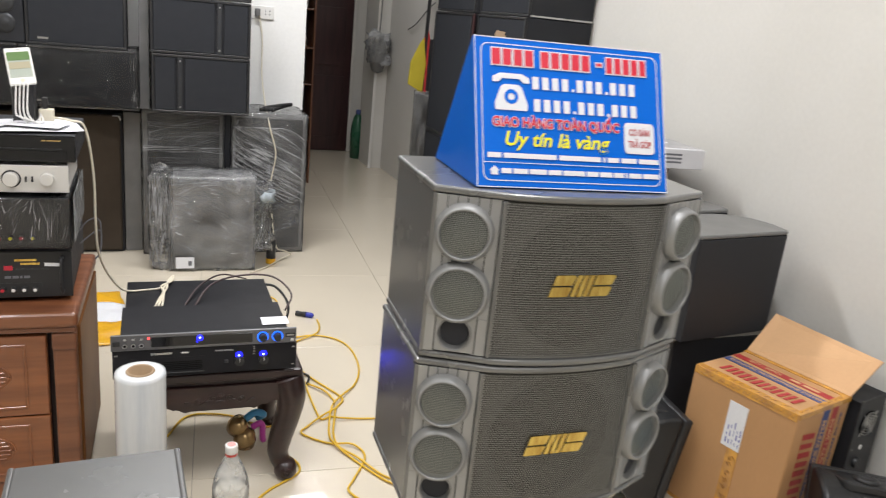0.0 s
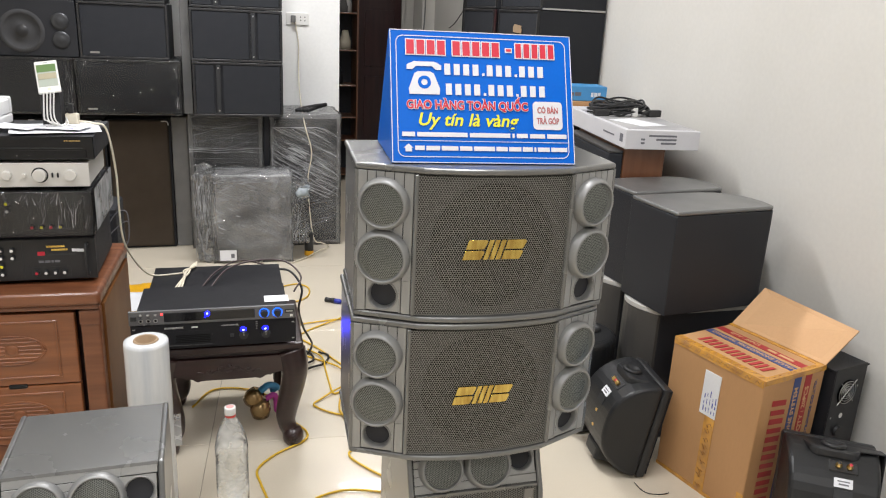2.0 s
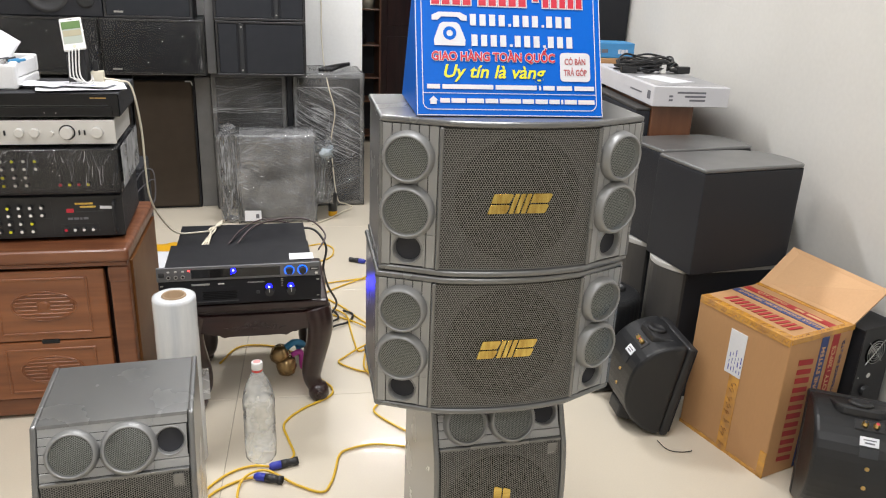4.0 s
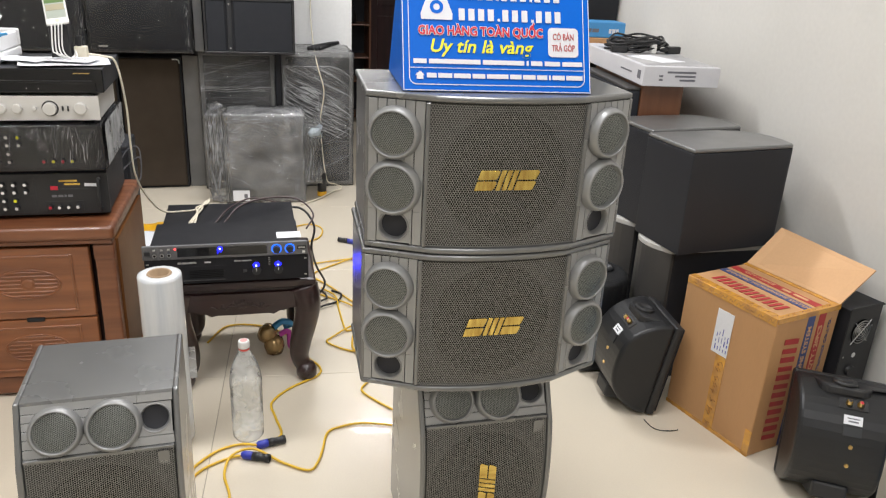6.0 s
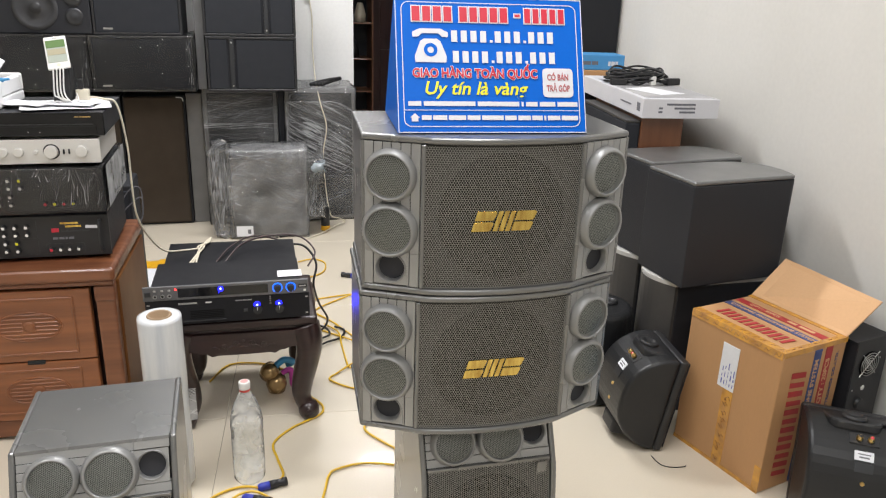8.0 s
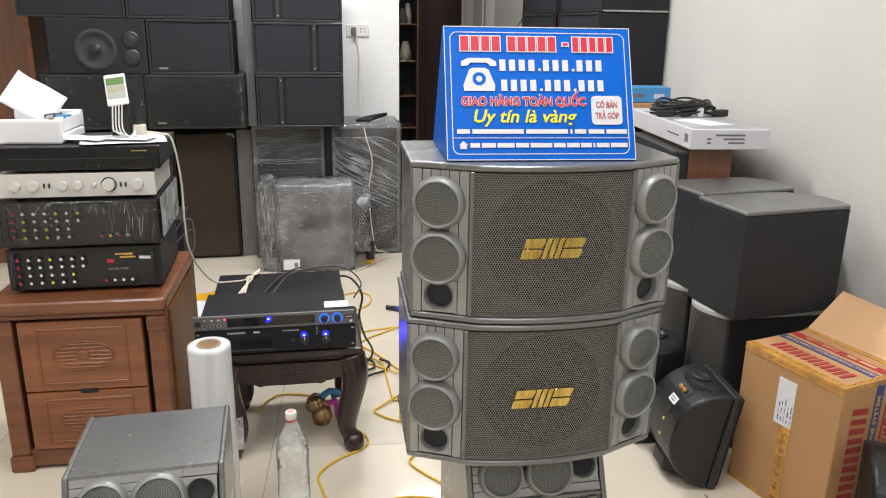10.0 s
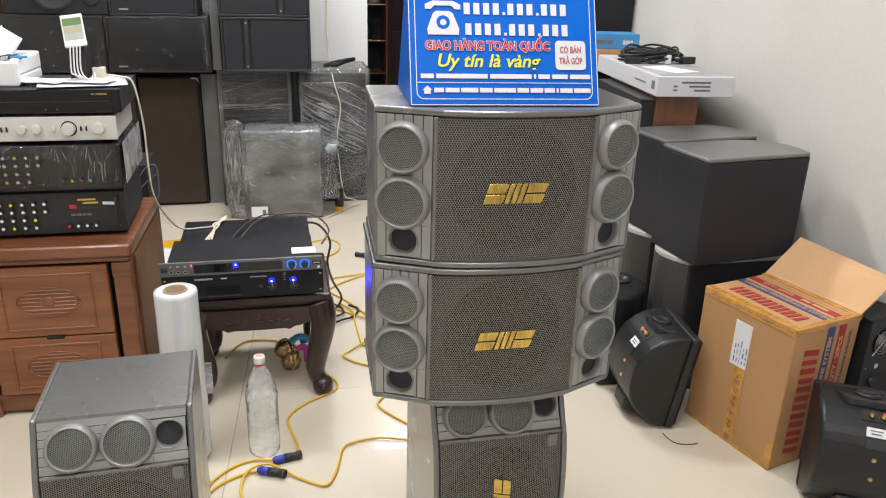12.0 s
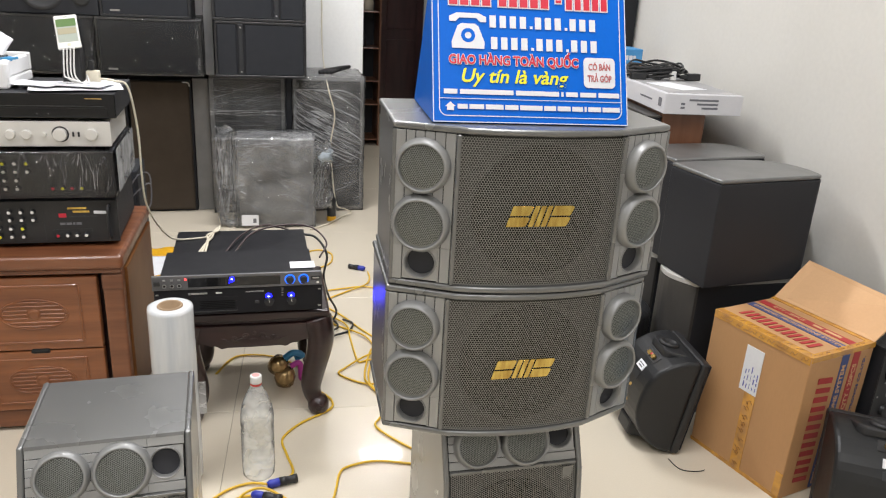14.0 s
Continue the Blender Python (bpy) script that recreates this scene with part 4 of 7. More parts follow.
crumpled_sheet("paper_sheet", 0.24, 0.19, pose(-0.285, 2.215, TOPZ, 0, 0, 12), "white printed sheet of paper lying on the player", 0.008)
crumpled_sheet("paper_sheet", 0.13, 0.09, pose(-0.385, 2.2, TOPZ + 0.006, 0, 0, -22), "folded white sheet of paper", 0.008, 4.0)
t = thing("leaflet", pose(-0.262, 2.2, TOPZ + 0.0125, 0, 0, -14), "small white leaflet with blue-grey print", "leaflet")
part("sheet", box(-0.06, 0.07, -0.05, 0.05, 0, 0.0008), M_PAPER, t)
for k, (x, y, w) in enumerate(((0.0, 0.02, 0.06), (0.02, 0.004, 0.05), (-0.02, -0.012, 0.045), (0.03, -0.03, 0.03))):
    part("print_bar", box(x - w / 2, x + w / 2, y - 0.0025, y + 0.0025, 0.0008, 0.0012), M_BLUEINK if k == 3 else M_INK, t)
t = thing("foam_block", pose(-0.53, 2.26, TOPZ, 0, 0, -4), "white foam packing block with a hollow", "foam")
part("base", box(-0.11, 0.09, -0.09, 0.12, 0, 0.03, 0.006), M_FOAM, t)
part("rim", box(-0.11, 0.0925, -0.0935, -0.065, 0.0, 0.07, 0.006), M_FOAM, t)
part("rim", box(-0.11, 0.09, 0.095, 0.12, 0.03, 0.08, 0.005), M_FOAM, t)
part("rim", box(0.066, 0.09, -0.065, 0.095, 0.03, 0.075, 0.005), M_FOAM, t)
crumpled_sheet("paper_sheet", 0.15, 0.12, pose(-0.54, 2.26, TOPZ + 0.118, 55, 34, 10), "white sheet of paper standing folded in a foam block", 0.014, 7.0)
for i, (x, mm) in enumerate(((-0.49, M_STEEL), (-0.47, M_BLUETOY), (-0.505, M_GUN))):
    tagged(part("small_connector", lathe([(0, 0), (0.007, 0), (0.007, 0.03), (0.004, 0.034), (0.004, 0.05), (0, 0.05)], 12, pose(x, 2.21 + 0.01 * i, TOPZ + 0.072, 80, 0, 30 + 40 * i)), mm, smooth=True), "small metal connector on the foam block", "connector", "connectors")


# ---- carved stool with rack amplifiers ----
def carved_stool(m):
    t = thing("carved_stool", m, "dark rosewood low table with curved claw-foot legs", "low table")
    w, d, h = 0.46, 0.38, 0.376
    part("top", box(-w / 2, w / 2, 0, d, h - 0.028, h, 0.008, 3), M_DARKWOOD, t)
    part("neck", box(-w / 2 + 0.012, w / 2 - 0.012, 0.012, d - 0.012, h - 0.042, h - 0.028, 0.004), M_DARKWOOD, t)

    def apron(length):
        n = 56
        # flat middle, a small ogee step, then an arch that runs down into the leg
        lip = ((0, 0.114), (0.36, 0.113), (0.43, 0.117), (0.47, 0.113), (0.52, 0.105), (0.57, 0.107), (0.63, 0.1), (0.7, 0.096), (0.78, 0.098), (0.85, 0.108), (0.93, 0.13), (1.01, 0.15))
        top = [(-length / 2 + length * k / n, h - 0.042) for k in range(n + 1)]
        low = []
        for k in range(n, -1, -1):
            u = abs(2 * k / n - 1)
            i = max(j for j in range(len(lip) - 1) if lip[j][0] <= u)
            (u0, d0), (u1, d1) = lip[i], lip[i + 1]
            low.append((-length / 2 + length * k / n, h - d0 - (d1 - d0) * (u - u0) / (u1 - u0)))
        return top + low
    for y, s in ((0.0, 1), (d - 0.022, -1)):
        ap = part("apron", prism(apron(w - 0.02), 0, 0.02, m=pose(0, y + 0.021, 0) @ FRONT), M_DARKWOOD, t, "scalloped carved apron")
        b = bmesh.new()
        # low relief of paired scrolls with small leaves between them
        for cx, cz, r, turn in ((-0.026, 0.078, 0.011, 1), (0.026, 0.078, 0.011, -1), (-0.058, 0.084, 0.009, -1), (0.058, 0.084, 0.009, 1), (0.0, 0.07, 0.007, 1)):
            merge(b, tube([(cx + turn * r * (1 - k / 16) * math.cos(k * 0.7), y + 0.0012, h - cz + r * (1 - k / 16) * math.sin(k * 0.7)) for k in range(15)], 0.0024, 2, 6))
        for cx, lean in ((-0.085, -0.35), (-0.042, 0.5), (0.042, -0.5), (0.085, 0.35), (0.0, 0.0)):
            merge(b, tube([(cx - 0.011, y + 0.0014, h - 0.088 - 0.011 * lean), (cx, y, h - 0.085), (cx + 0.011, y + 0.0014, h - 0.088 + 0.011 * lean)], 0.0026, 4, 6))
        part("carving", b, M_DARKWOOD, ap, smooth=True)
    for x in (-w / 2 + 0.02, w / 2 - 0.02):
        part("side_apron", box(x - 0.01, x + 0.01, 0.02, d - 0.02, h - 0.095, h - 0.042, 0.003), M_DARKWOOD, t)
    for sx in (-1, 1):
        for sy, y in ((-1, 0.035), (1, d - 0.035)):
            x = sx * (w / 2 - 0.04)
            pts = [(x, y, h - 0.04), (x + sx * 0.012, y + sy * 0.012, h - 0.09), (x + sx * 0.008, y + sy * 0.008, h - 0.15), (x - sx * 0.012, y - sy * 0.01, 0.12), (x - sx * 0.014, y - sy * 0.012, 0.07), (x + sx * 0.004, y + sy * 0.004, 0.03)]
            b = tube(pts, 0.03, 8, 12, (0.049, 0.025))
            leg = part("leg", b, M_DARKWOOD, t, "curved wooden leg", True)
            part("claw_foot", lathe([(0, 0.0), (0.026, 0.003), (0.034, 0.018), (0.034, 0.036), (0.026, 0.055), (0, 0.062)], 16, pose(x + sx * 0.006, y + sy * 0.006, 0)), M_DARKWOOD, leg, "carved ball foot", True)
            sp = [(x + sx * 0.006 + 0.014 * (1 - k / 14) * math.cos(k * 0.9), y - 0.032 + sy * 0.006, 0.03 + 0.014 * (1 - k / 14) * math.sin(k * 0.9)) for k in range(13)]
            part("scroll", tube(sp, 0.004, 3, 6), M_DARKWOOD, leg, smooth=True)
    return t


carved_stool(pose(0.185, 1.985, 0, 0, 0, -1))
SZ = 0.3765


def power_amplifier(m):
    t = thing("power_amplifier", m, "black two-unit rack power amplifier with two blue lit knobs", "amplifier")
    w, d, h = 0.435, 0.53, 0.088
    part("case", box(-w / 2, w / 2, 0.004, d, 0.008, h, 0.002), M_AMPFRONT, t)
    part("front_panel", box(-0.241, 0.241, -0.002, 0.004, 0.006, h, 0.0015, 1), M_AMPFRONT, t)
    feet(t, w, d, -0.002)
    b = bmesh.new()
    for r in range(5):
        for c in range(22):
            add_box(b, -0.115 + c * 0.0045 + (r % 2) * 0.0022, -0.115 + c * 0.0045 + 0.003 + (r % 2) * 0.0022, -0.0032, -0.0022, 0.024 + r * 0.0055, 0.0275 + r * 0.0055)
    part("vent_holes", b, M_BLACKHOLE, t)
    part("vent_plate", box(-0.2, -0.01, -0.0026, -0.002, 0.018, 0.062), M_AMPFRONT, t)
    part("vent_lip", box(-0.2, -0.01, -0.0045, -0.0026, 0.015, 0.018, 0.0008, 1), M_BLACK, t)
    for x in (0.083, 0.149):
        k = part("gain_knob", lathe([(0, 0), (0.014, 0), (0.0125, 0.014), (0, 0.014)], 24, pose(x, -0.002, 0.042) @ FRONT), M_BLACK, t)
        part("knob_line", box(x - 0.0006, x + 0.0006, -0.0172, -0.016, 0.042, 0.054), M_WHITE, k)
        # disc larger than the lamp itself, so that it includes the bloom
        led = part("blue_lamp", lathe([(0, 0), (0.0105, 0), (0.009, 0.003), (0, 0.0035)], 20, pose(x - 0.001, -0.0022, 0.057) @ FRONT), M_LEDBLUE, t, "blue indicator widened by its bloom")
        part("lamp_core", lathe([(0, 0.003), (0.0036, 0.003), (0, 0.006)], 12, pose(x - 0.001, -0.0022, 0.057) @ FRONT), M_LEDCORE, led)
    for z in (0.058, 0.066, 0.074, 0.08):
        part("indicator", box(0.119, 0.125, -0.0028, -0.002, z, z + 0.0016), M_STEEL, t)
    part("switch", box(0.042, 0.054, -0.004, -0.002, 0.036, 0.046, 0.001, 1), M_GUN, t)
    lettering("POWER AMPLIFIER", 0.006, M_WHITE, t, pose(0.043, -0.0021, 0.074) @ FRONT, width=0.05, depth=0.0004)
    bars(t, M_STEEL, pose(-0.12, -0.002, 0.074) @ FRONT, [0.054], 0.006, 0.003)
    bars(t, M_WHITE, pose(-0.06, -0.002, 0.074) @ FRONT, [0.018], 0.004, 0.003)
    for s in (-1, 1):
        for z in (0.02, 0.074):
            part("rack_slot", box(s * 0.232 - 0.004, s * 0.232 + 0.004, -0.0026, -0.0019, z - 0.002, z + 0.002), M_STEEL, t)
    return t


def effect_unit(m):
    t = thing("effect_unit", m, "black one-unit rack processor with lit blue knobs", "processor")
    w, d, h = 0.435, 0.2, 0.045
    part("case", box(-w / 2, w / 2, 0.004, d, 0.002, h - 0.001, 0.0015, 1), M_AMPFRONT, t)
    part("front_panel", box(-0.241, 0.241, -0.003, 0.004, 0.0, h, 0.0015, 1), M_PANEL, t)
    part("display", box(-0.142, 0.12, -0.004, -0.003, 0.008, 0.036, 0.0005, 1), glassy_black, t, "long dark display window")
    part("red_lamp", disc_front(-0.148, -0.003, 0.034, 0.0028, 0.003, 10), M_LEDRED, t)
    # widened beyond the real lamp to draw its blue bloom
    part("blue_lamp", disc_front(-0.019, -0.004, 0.029, 0.0085, 0.004, 14), M_LEDBLUE, t)
    part("lamp_core", disc_front(-0.019, -0.008, 0.031, 0.0028, 0.001, 10), M_LEDCORE, t)
    part("blue_lamp", disc_front(-0.026, -0.004, 0.018, 0.0018, 0.003, 10), M_LEDBLUE, t)
    for x in (0.148, 0.188):
        k = part("knob", lathe([(0, 0), (0.0115, 0), (0.0105, 0.014), (0, 0.015)], 24, pose(x, -0.003, 0.022) @ FRONT), M_BLACK, t)
        part("lit_ring", lathe([(0.0155, 0), (0.0155, 0.002), (0.0125, 0.002), (0.0125, 0)], 28, pose(x, -0.003, 0.022) @ FRONT), M_HALO, k, "glowing blue ring")
    for i, x in enumerate((-0.207, -0.186, -0.166)):
        part("jack", lathe([(0.0062, 0), (0.0062, 0.002), (0.0038, 0.002), (0.0038, 0.0002), (0, 0.0002)], 16, pose(x, -0.003, 0.014) @ FRONT), M_STEEL, t)
        part("jack_hole", disc_front(x, -0.0033, 0.014, 0.0038, 0.0003, 12), M_BLACKHOLE, t)
        part("button", box(x - 0.004, x + 0.004, -0.005, -0.003, 0.029, 0.035, 0.001, 1), M_STEEL, t)
    part("power_switch", box(-0.236, -0.219, -0.006, -0.003, 0.015, 0.03, 0.0015, 1), M_BLACK, t)
    part("name_window", box(0.21, 0.238, -0.004, -0.003, 0.018, 0.03, 0.0004, 1), M_BLACK, t)
    bars(t, M_STEEL, pose(0.224, -0.004, 0.024) @ FRONT, [0.02], 0.004, 0.002)
    bars(t, M_WHITE, pose(0.23, -0.003, 0.009) @ FRONT, [0.008], 0.007, 0.002)
    return t


power_amplifier(pose(0.15, 1.975, SZ + 0.0015, 0, 0, -0.5))
effect_unit(pose(0.147, 1.972, SZ + 0.09, 0, 0, -0.5))
EZ = SZ + 0.09
tagged(part("paper_label", box(0.298, 0.372, 1.996, 2.05, EZ + 0.0455, EZ + 0.0462), M_PAPER), "small white paper label on a rack unit", "label")


def rope(name, points, r, mat, label, steps=8, group=""):
    return tagged(part(name, tube(points, r, steps, 7), mat, smooth=True), label, "cable", group)


rope("white_cable", [(-0.24, 2.275, TOPZ + 0.02), (-0.19, 2.28, TOPZ + 0.012), (-0.155, 2.28, TOPZ - 0.008), (-0.138, 2.28, 0.87), (-0.137, 2.28, 0.74), (-0.133, 2.29, 0.64), (-0.11, 2.34, 0.55), (-0.07, 2.4, EZ + 0.012), (0.0, 2.42, EZ + 0.003), (0.045, 2.43, EZ + 0.004)], 0.0034, M_CREAM, "ivory power cable hanging from the player to the amplifier", 10)
for k in range(3):
    rope("white_cable", [(0.018 + 0.01 * k, 2.27, EZ + 0.004), (0.035 + 0.005 * k, 2.34 + 0.01 * k, EZ + 0.008 + 0.003 * k), (0.055 - 0.008 * k, 2.42, EZ + 0.006 + 0.004 * k), (0.06 + 0.006 * k, 2.48, EZ + 0.008), (0.078, 2.54 - 0.01 * k, EZ + 0.006 + 0.003 * k)], 0.0036, M_CREAM, "ivory cable end tied in a bundle", 6, "tied cable")
rope("brown_cable", [(0.1, 2.26, EZ + 0.004), (0.15, 2.4, EZ + 0.015), (0.23, 2.52, EZ + 0.012), (0.32, 2.56, EZ - 0.02)], 0.0028, M_DARKCABLE, "thin brown cable looping over the amplifier")
rope("brown_cable", [(0.13, 2.26, EZ + 0.004), (0.19, 2.38, EZ + 0.03), (0.29, 2.43, EZ + 0.04), (0.39, 2.42, EZ + 0.035), (0.44, 2.35, EZ + 0.0), (0.41, 2.28, EZ - 0.03)], 0.0032, M_DARKCABLE, "thin brown cable looping over the amplifier")
rope("black_cable", [(0.33, 2.5, EZ - 0.02), (0.41, 2.5, EZ - 0.03), (0.452, 2.46, 0.38), (0.44, 2.45, 0.3), (0.462, 2.5, 0.2), (0.5, 2.56, 0.1), (0.47, 2.6, 0.03), (0.4, 2.64, 0.008)], 0.0045, M_BLACK, "black power cable hanging down to the floor")
rope("black_cable", [(0.4, 2.6, 0.008), (0.45, 2.69, 0.012), (0.5, 2.68, 0.008), (0.51, 2.6, 0.012), (0.46, 2.57, 0.008), (0.41, 2.53, 0.008)], 0.0045, M_BLACK, "coiled black power cable on the floor")
rope("black_cable", [(0.42, 2.48, 0.008), (0.49, 2.53, 0.012), (0.55, 2.57, 0.008), (0.575, 2.64, 0.008), (0.54, 2.68, 0.008)], 0.0045, M_BLACK, "coiled black power cable on the floor")

for k in range(2):
    rope("grey_lead", [(-0.21, 2.43, 0.6 + 0.03 * k), (-0.17, 2.44, 0.64 + 0.05 * k), (-0.135, 2.44, 0.66 + 0.03 * k), (-0.135, 2.43, 0.6), (-0.15, 2.42, 0.575)], 0.0022, M_INK, "grey lead looping behind an amplifier", 6, "grey leads")
# yellow speaker cables on the floor
YL = "yellow speaker cable snaking over the tiles"
YC = ((0.243, 1.645, 0.012), (0.281, 1.69, 0.006), (0.268, 1.78, 0.006), (0.26, 1.863, 0.006), (0.32, 1.94, 0.006), (0.416, 2.005, 0.006), (0.43, 2.06, 0.006), (0.4, 2.12, 0.006))
rope("yellow_cable", YC, 0.0037, M_YELLOWCABLE, YL)
rope("yellow_cable", ((0.185, 1.598, 0.012), (0.13, 1.6, 0.006), (0.06, 1.56, 0.006), (0.03, 1.5, 0.006), (0.06, 1.4, 0.006), (0.09, 1.3, 0.006)), 0.0037, M_YELLOWCABLE, YL)
rope("yellow_cable", ((0.215, 1.638, 0.012), (0.16, 1.66, 0.006), (0.1, 1.64, 0.006), (0.045, 1.585, 0.006), (0.01, 1.52, 0.006), (-0.02, 1.5, 0.006)), 0.0037, M_YELLOWCABLE, YL)
rope("yellow_cable", ((0.12, 1.3, 0.006), (0.135, 1.43, 0.006), (0.12, 1.53, 0.006), (0.14, 1.6, 0.014), (0.2, 1.62, 0.014), (0.279, 1.552, 0.006), (0.346, 1.506, 0.006), (0.375, 1.54, 0.006), (0.394, 1.598, 0.006), (0.41, 1.66, 0.006), (0.437, 1.69, 0.006), (0.525, 1.704, 0.006), (0.642, 1.668, 0.006), (0.72, 1.66, 0.006)), 0.0037, M_YELLOWCABLE, YL)
for pts in (
        ((0.44, 2.98, 0.006), (0.596, 3.015, 0.006), (0.684, 3.021, 0.006), (0.766, 2.961, 0.006), (0.799, 2.851, 0.006), (0.787, 2.679, 0.006), (0.737, 2.549, 0.006), (0.665, 2.461, 0.012), (0.614, 2.393, 0.012), (0.582, 2.298, 0.006), (0.562, 2.207, 0.006), (0.565, 2.142, 0.012), (0.605, 2.049, 0.006), (0.653, 1.952, 0.006), (0.688, 1.899, 0.006), (0.74, 1.86, 0.006)),
        ((0.46, 2.86, 0.006), (0.538, 2.73, 0.006), (0.597, 2.597, 0.006), (0.657, 2.472, 0.006), (0.659, 2.428, 0.006), (0.626, 2.383, 0.006), (0.6, 2.3, 0.012), (0.574, 2.2, 0.012), (0.578, 2.13, 0.006), (0.62, 2.045, 0.012), (0.67, 1.95, 0.006), (0.72, 1.9, 0.006)),
        ((0.44, 2.7, 0.006), (0.534, 2.608, 0.006), (0.603, 2.517, 0.012), (0.629, 2.442, 0.006), (0.618, 2.393, 0.018)),
        ((0.5, 2.72, 0.006), (0.547, 2.62, 0.012), (0.549, 2.513, 0.006), (0.55, 2.384, 0.006), (0.556, 2.315, 0.006), (0.592, 2.324, 0.006), (0.618, 2.303, 0.012), (0.677, 2.296, 0.006), (0.746, 2.283, 0.006), (0.85, 2.26, 0.006)),
        ((0.62, 2.37, 0.012), (0.56, 2.325, 0.012), (0.5, 2.275, 0.006), (0.473, 2.243, 0.006), (0.498, 2.202, 0.006), (0.555, 2.155, 0.006), (0.616, 2.132, 0.012), (0.645, 2.095, 0.006), (0.644, 2.051, 0.006), (0.621, 2.006, 0.006), (0.577, 1.938, 0.006), (0.551, 1.885, 0.006), (0.6, 1.8, 0.006), (0.66, 1.73, 0.006), (0.72, 1.7, 0.006)),
        ((0.72, 3.19, 0.01), (0.718, 3.123, 0.006), (0.686, 3.033, 0.012), (0.6, 2.98, 0.006), (0.5, 2.9, 0.006), (0.43, 2.8, 0.006)),
        ((0.44, 3.5, 0.006), (0.52, 3.53, 0.006), (0.575, 3.46, 0.006), (0.55, 3.33, 0.006), (0.45, 3.25, 0.006), (0.36, 3.2, 0.006))):
    rope("yellow_cable", pts, 0.0036, M_YELLOWCABLE, YL)
rope("yellow_cable", ((0.05, 2.3, 0.006), (0.12, 2.42, 0.006), (0.25, 2.4, 0.006), (0.36, 2.3, 0.006), (0.42, 2.35, 0.006), (0.44, 2.5, 0.006)), 0.0037, M_YELLOWCABLE, YL)
rope("thin_wire", ((1.409, 1.569, 0.003), (1.412, 1.53, 0.003), (1.425, 1.508, 0.003), (1.455, 1.497, 0.003), (1.483, 1.496, 0.003), (1.49, 1.5, 0.003)), 0.0014, M_BLACK, "short black wire lying on the floor")


def cable_plug(m):
    t = thing("cable_plug", m, "blue and black round speaker plug on a yellow cable", "plug", "speaker plugs")
    part("sleeve", lathe([(0.007, -0.002), (0.0095, 0.002), (0.0118, 0.006), (0.0118, 0.03), (0.0105, 0.032), (0, 0.032)], 16, pose(0, 0, 0, 0, 90)), M_PLUGBLUE, t, "blue sleeve", True)
    part("body", lathe([(0, 0.032), (0.0122, 0.032), (0.0122, 0.05), (0.0108, 0.052), (0.0108, 0.068), (0.0122, 0.07), (0.0122, 0.082), (0.009, 0.082), (0.009, 0.075), (0, 0.075)], 16, pose(0, 0, 0, 0, 90)), M_BLACK, t, "black plug body", True)
    return t


PL = cable_plug(pose(0.21, 1.637, 0.0125, 0, 0, 12))
copy_thing(PL, pose(0.168, 1.602, 0.0125, 0, 0, -24))
copy_thing(PL, pose(0.71, 3.23, 0.0125, 0, 0, 150))


# ---- film roll, bottle, toys ----
t = thing("film_roll", pose(-0.02, 1.72, 0), "standing roll of clear stretch film on a cardboard core", "film roll")
part("film", lathe([(0.0325, 0.012), (0.053, 0.012), (0.057, 0.02), (0.0566, 0.09), (0.0574, 0.1), (0.0572, 0.2), (0.0566, 0.21), (0.0567, 0.31), (0.0574, 0.318), (0.0571, 0.43), (0.0565, 0.436), (0.057, 0.52), (0.0555, 0.529), (0.047, 0.532), (0.0325, 0.53)], 40), M_FILMROLL, t, "layers of clear film", True)
part("core", lathe([(0.032, 0.0), (0.032, 0.531), (0.0295, 0.534), (0.0255, 0.532), (0.0255, 0.0)], 32, closed=True), M_CORE, t, "brown cardboard tube", True)
part("loose_end", box(0.053, 0.075, -0.003, -0.002, 0.2, 0.3, m=pose(0, 0, 0, 0, 0, 8)), M_BAG, t)


def bottle(m):
    t = thing("plastic_bottle", m, "clear plastic drink bottle of water with a pink cap", "bottle")
    prof = [(0.0, 0.006), (0.026, 0.003), (0.037, 0.004), (0.0445, 0.016), (0.0455, 0.06)]
    for k in range(8):
        z = 0.07 + k * 0.012
        prof += [(0.0455, z), (0.0425, z + 0.005)]
    prof += [(0.0455, 0.172), (0.0455, 0.2), (0.041, 0.228), (0.031, 0.258), (0.02, 0.28), (0.0145, 0.292), (0.0135, 0.305)]
    part("shell", lathe(prof, 36), M_PET, t, "ribbed clear plastic", True).visible_shadow = False
    wat = [(0.0, 0.007)] + [(max(0.001, r - 0.0015), z + 0.001) for r, z in prof[1:] if z < 0.215]
    part("water", lathe(wat + [(0.0, wat[-1][1])], 36), M_WATER, t, "", True).visible_shadow = False
    part("cap", lathe([(0, 0.3), (0.0155, 0.3), (0.0158, 0.302), (0.0158, 0.318), (0.0145, 0.321), (0.012, 0.3215), (0.0, 0.3205)], 24), M_WHITE, t, "pinkish white screw cap", True)
    part("cap_print", lathe([(0, 0.3212), (0.0105, 0.322), (0.0, 0.3225)], 16), M_PINK, t)
    part("ring", lathe([(0.0148, 0.293), (0.0152, 0.294), (0.0152, 0.299), (0.0148, 0.2995)], 24), M_REDCAP, t, "red tamper ring", True)
    return t


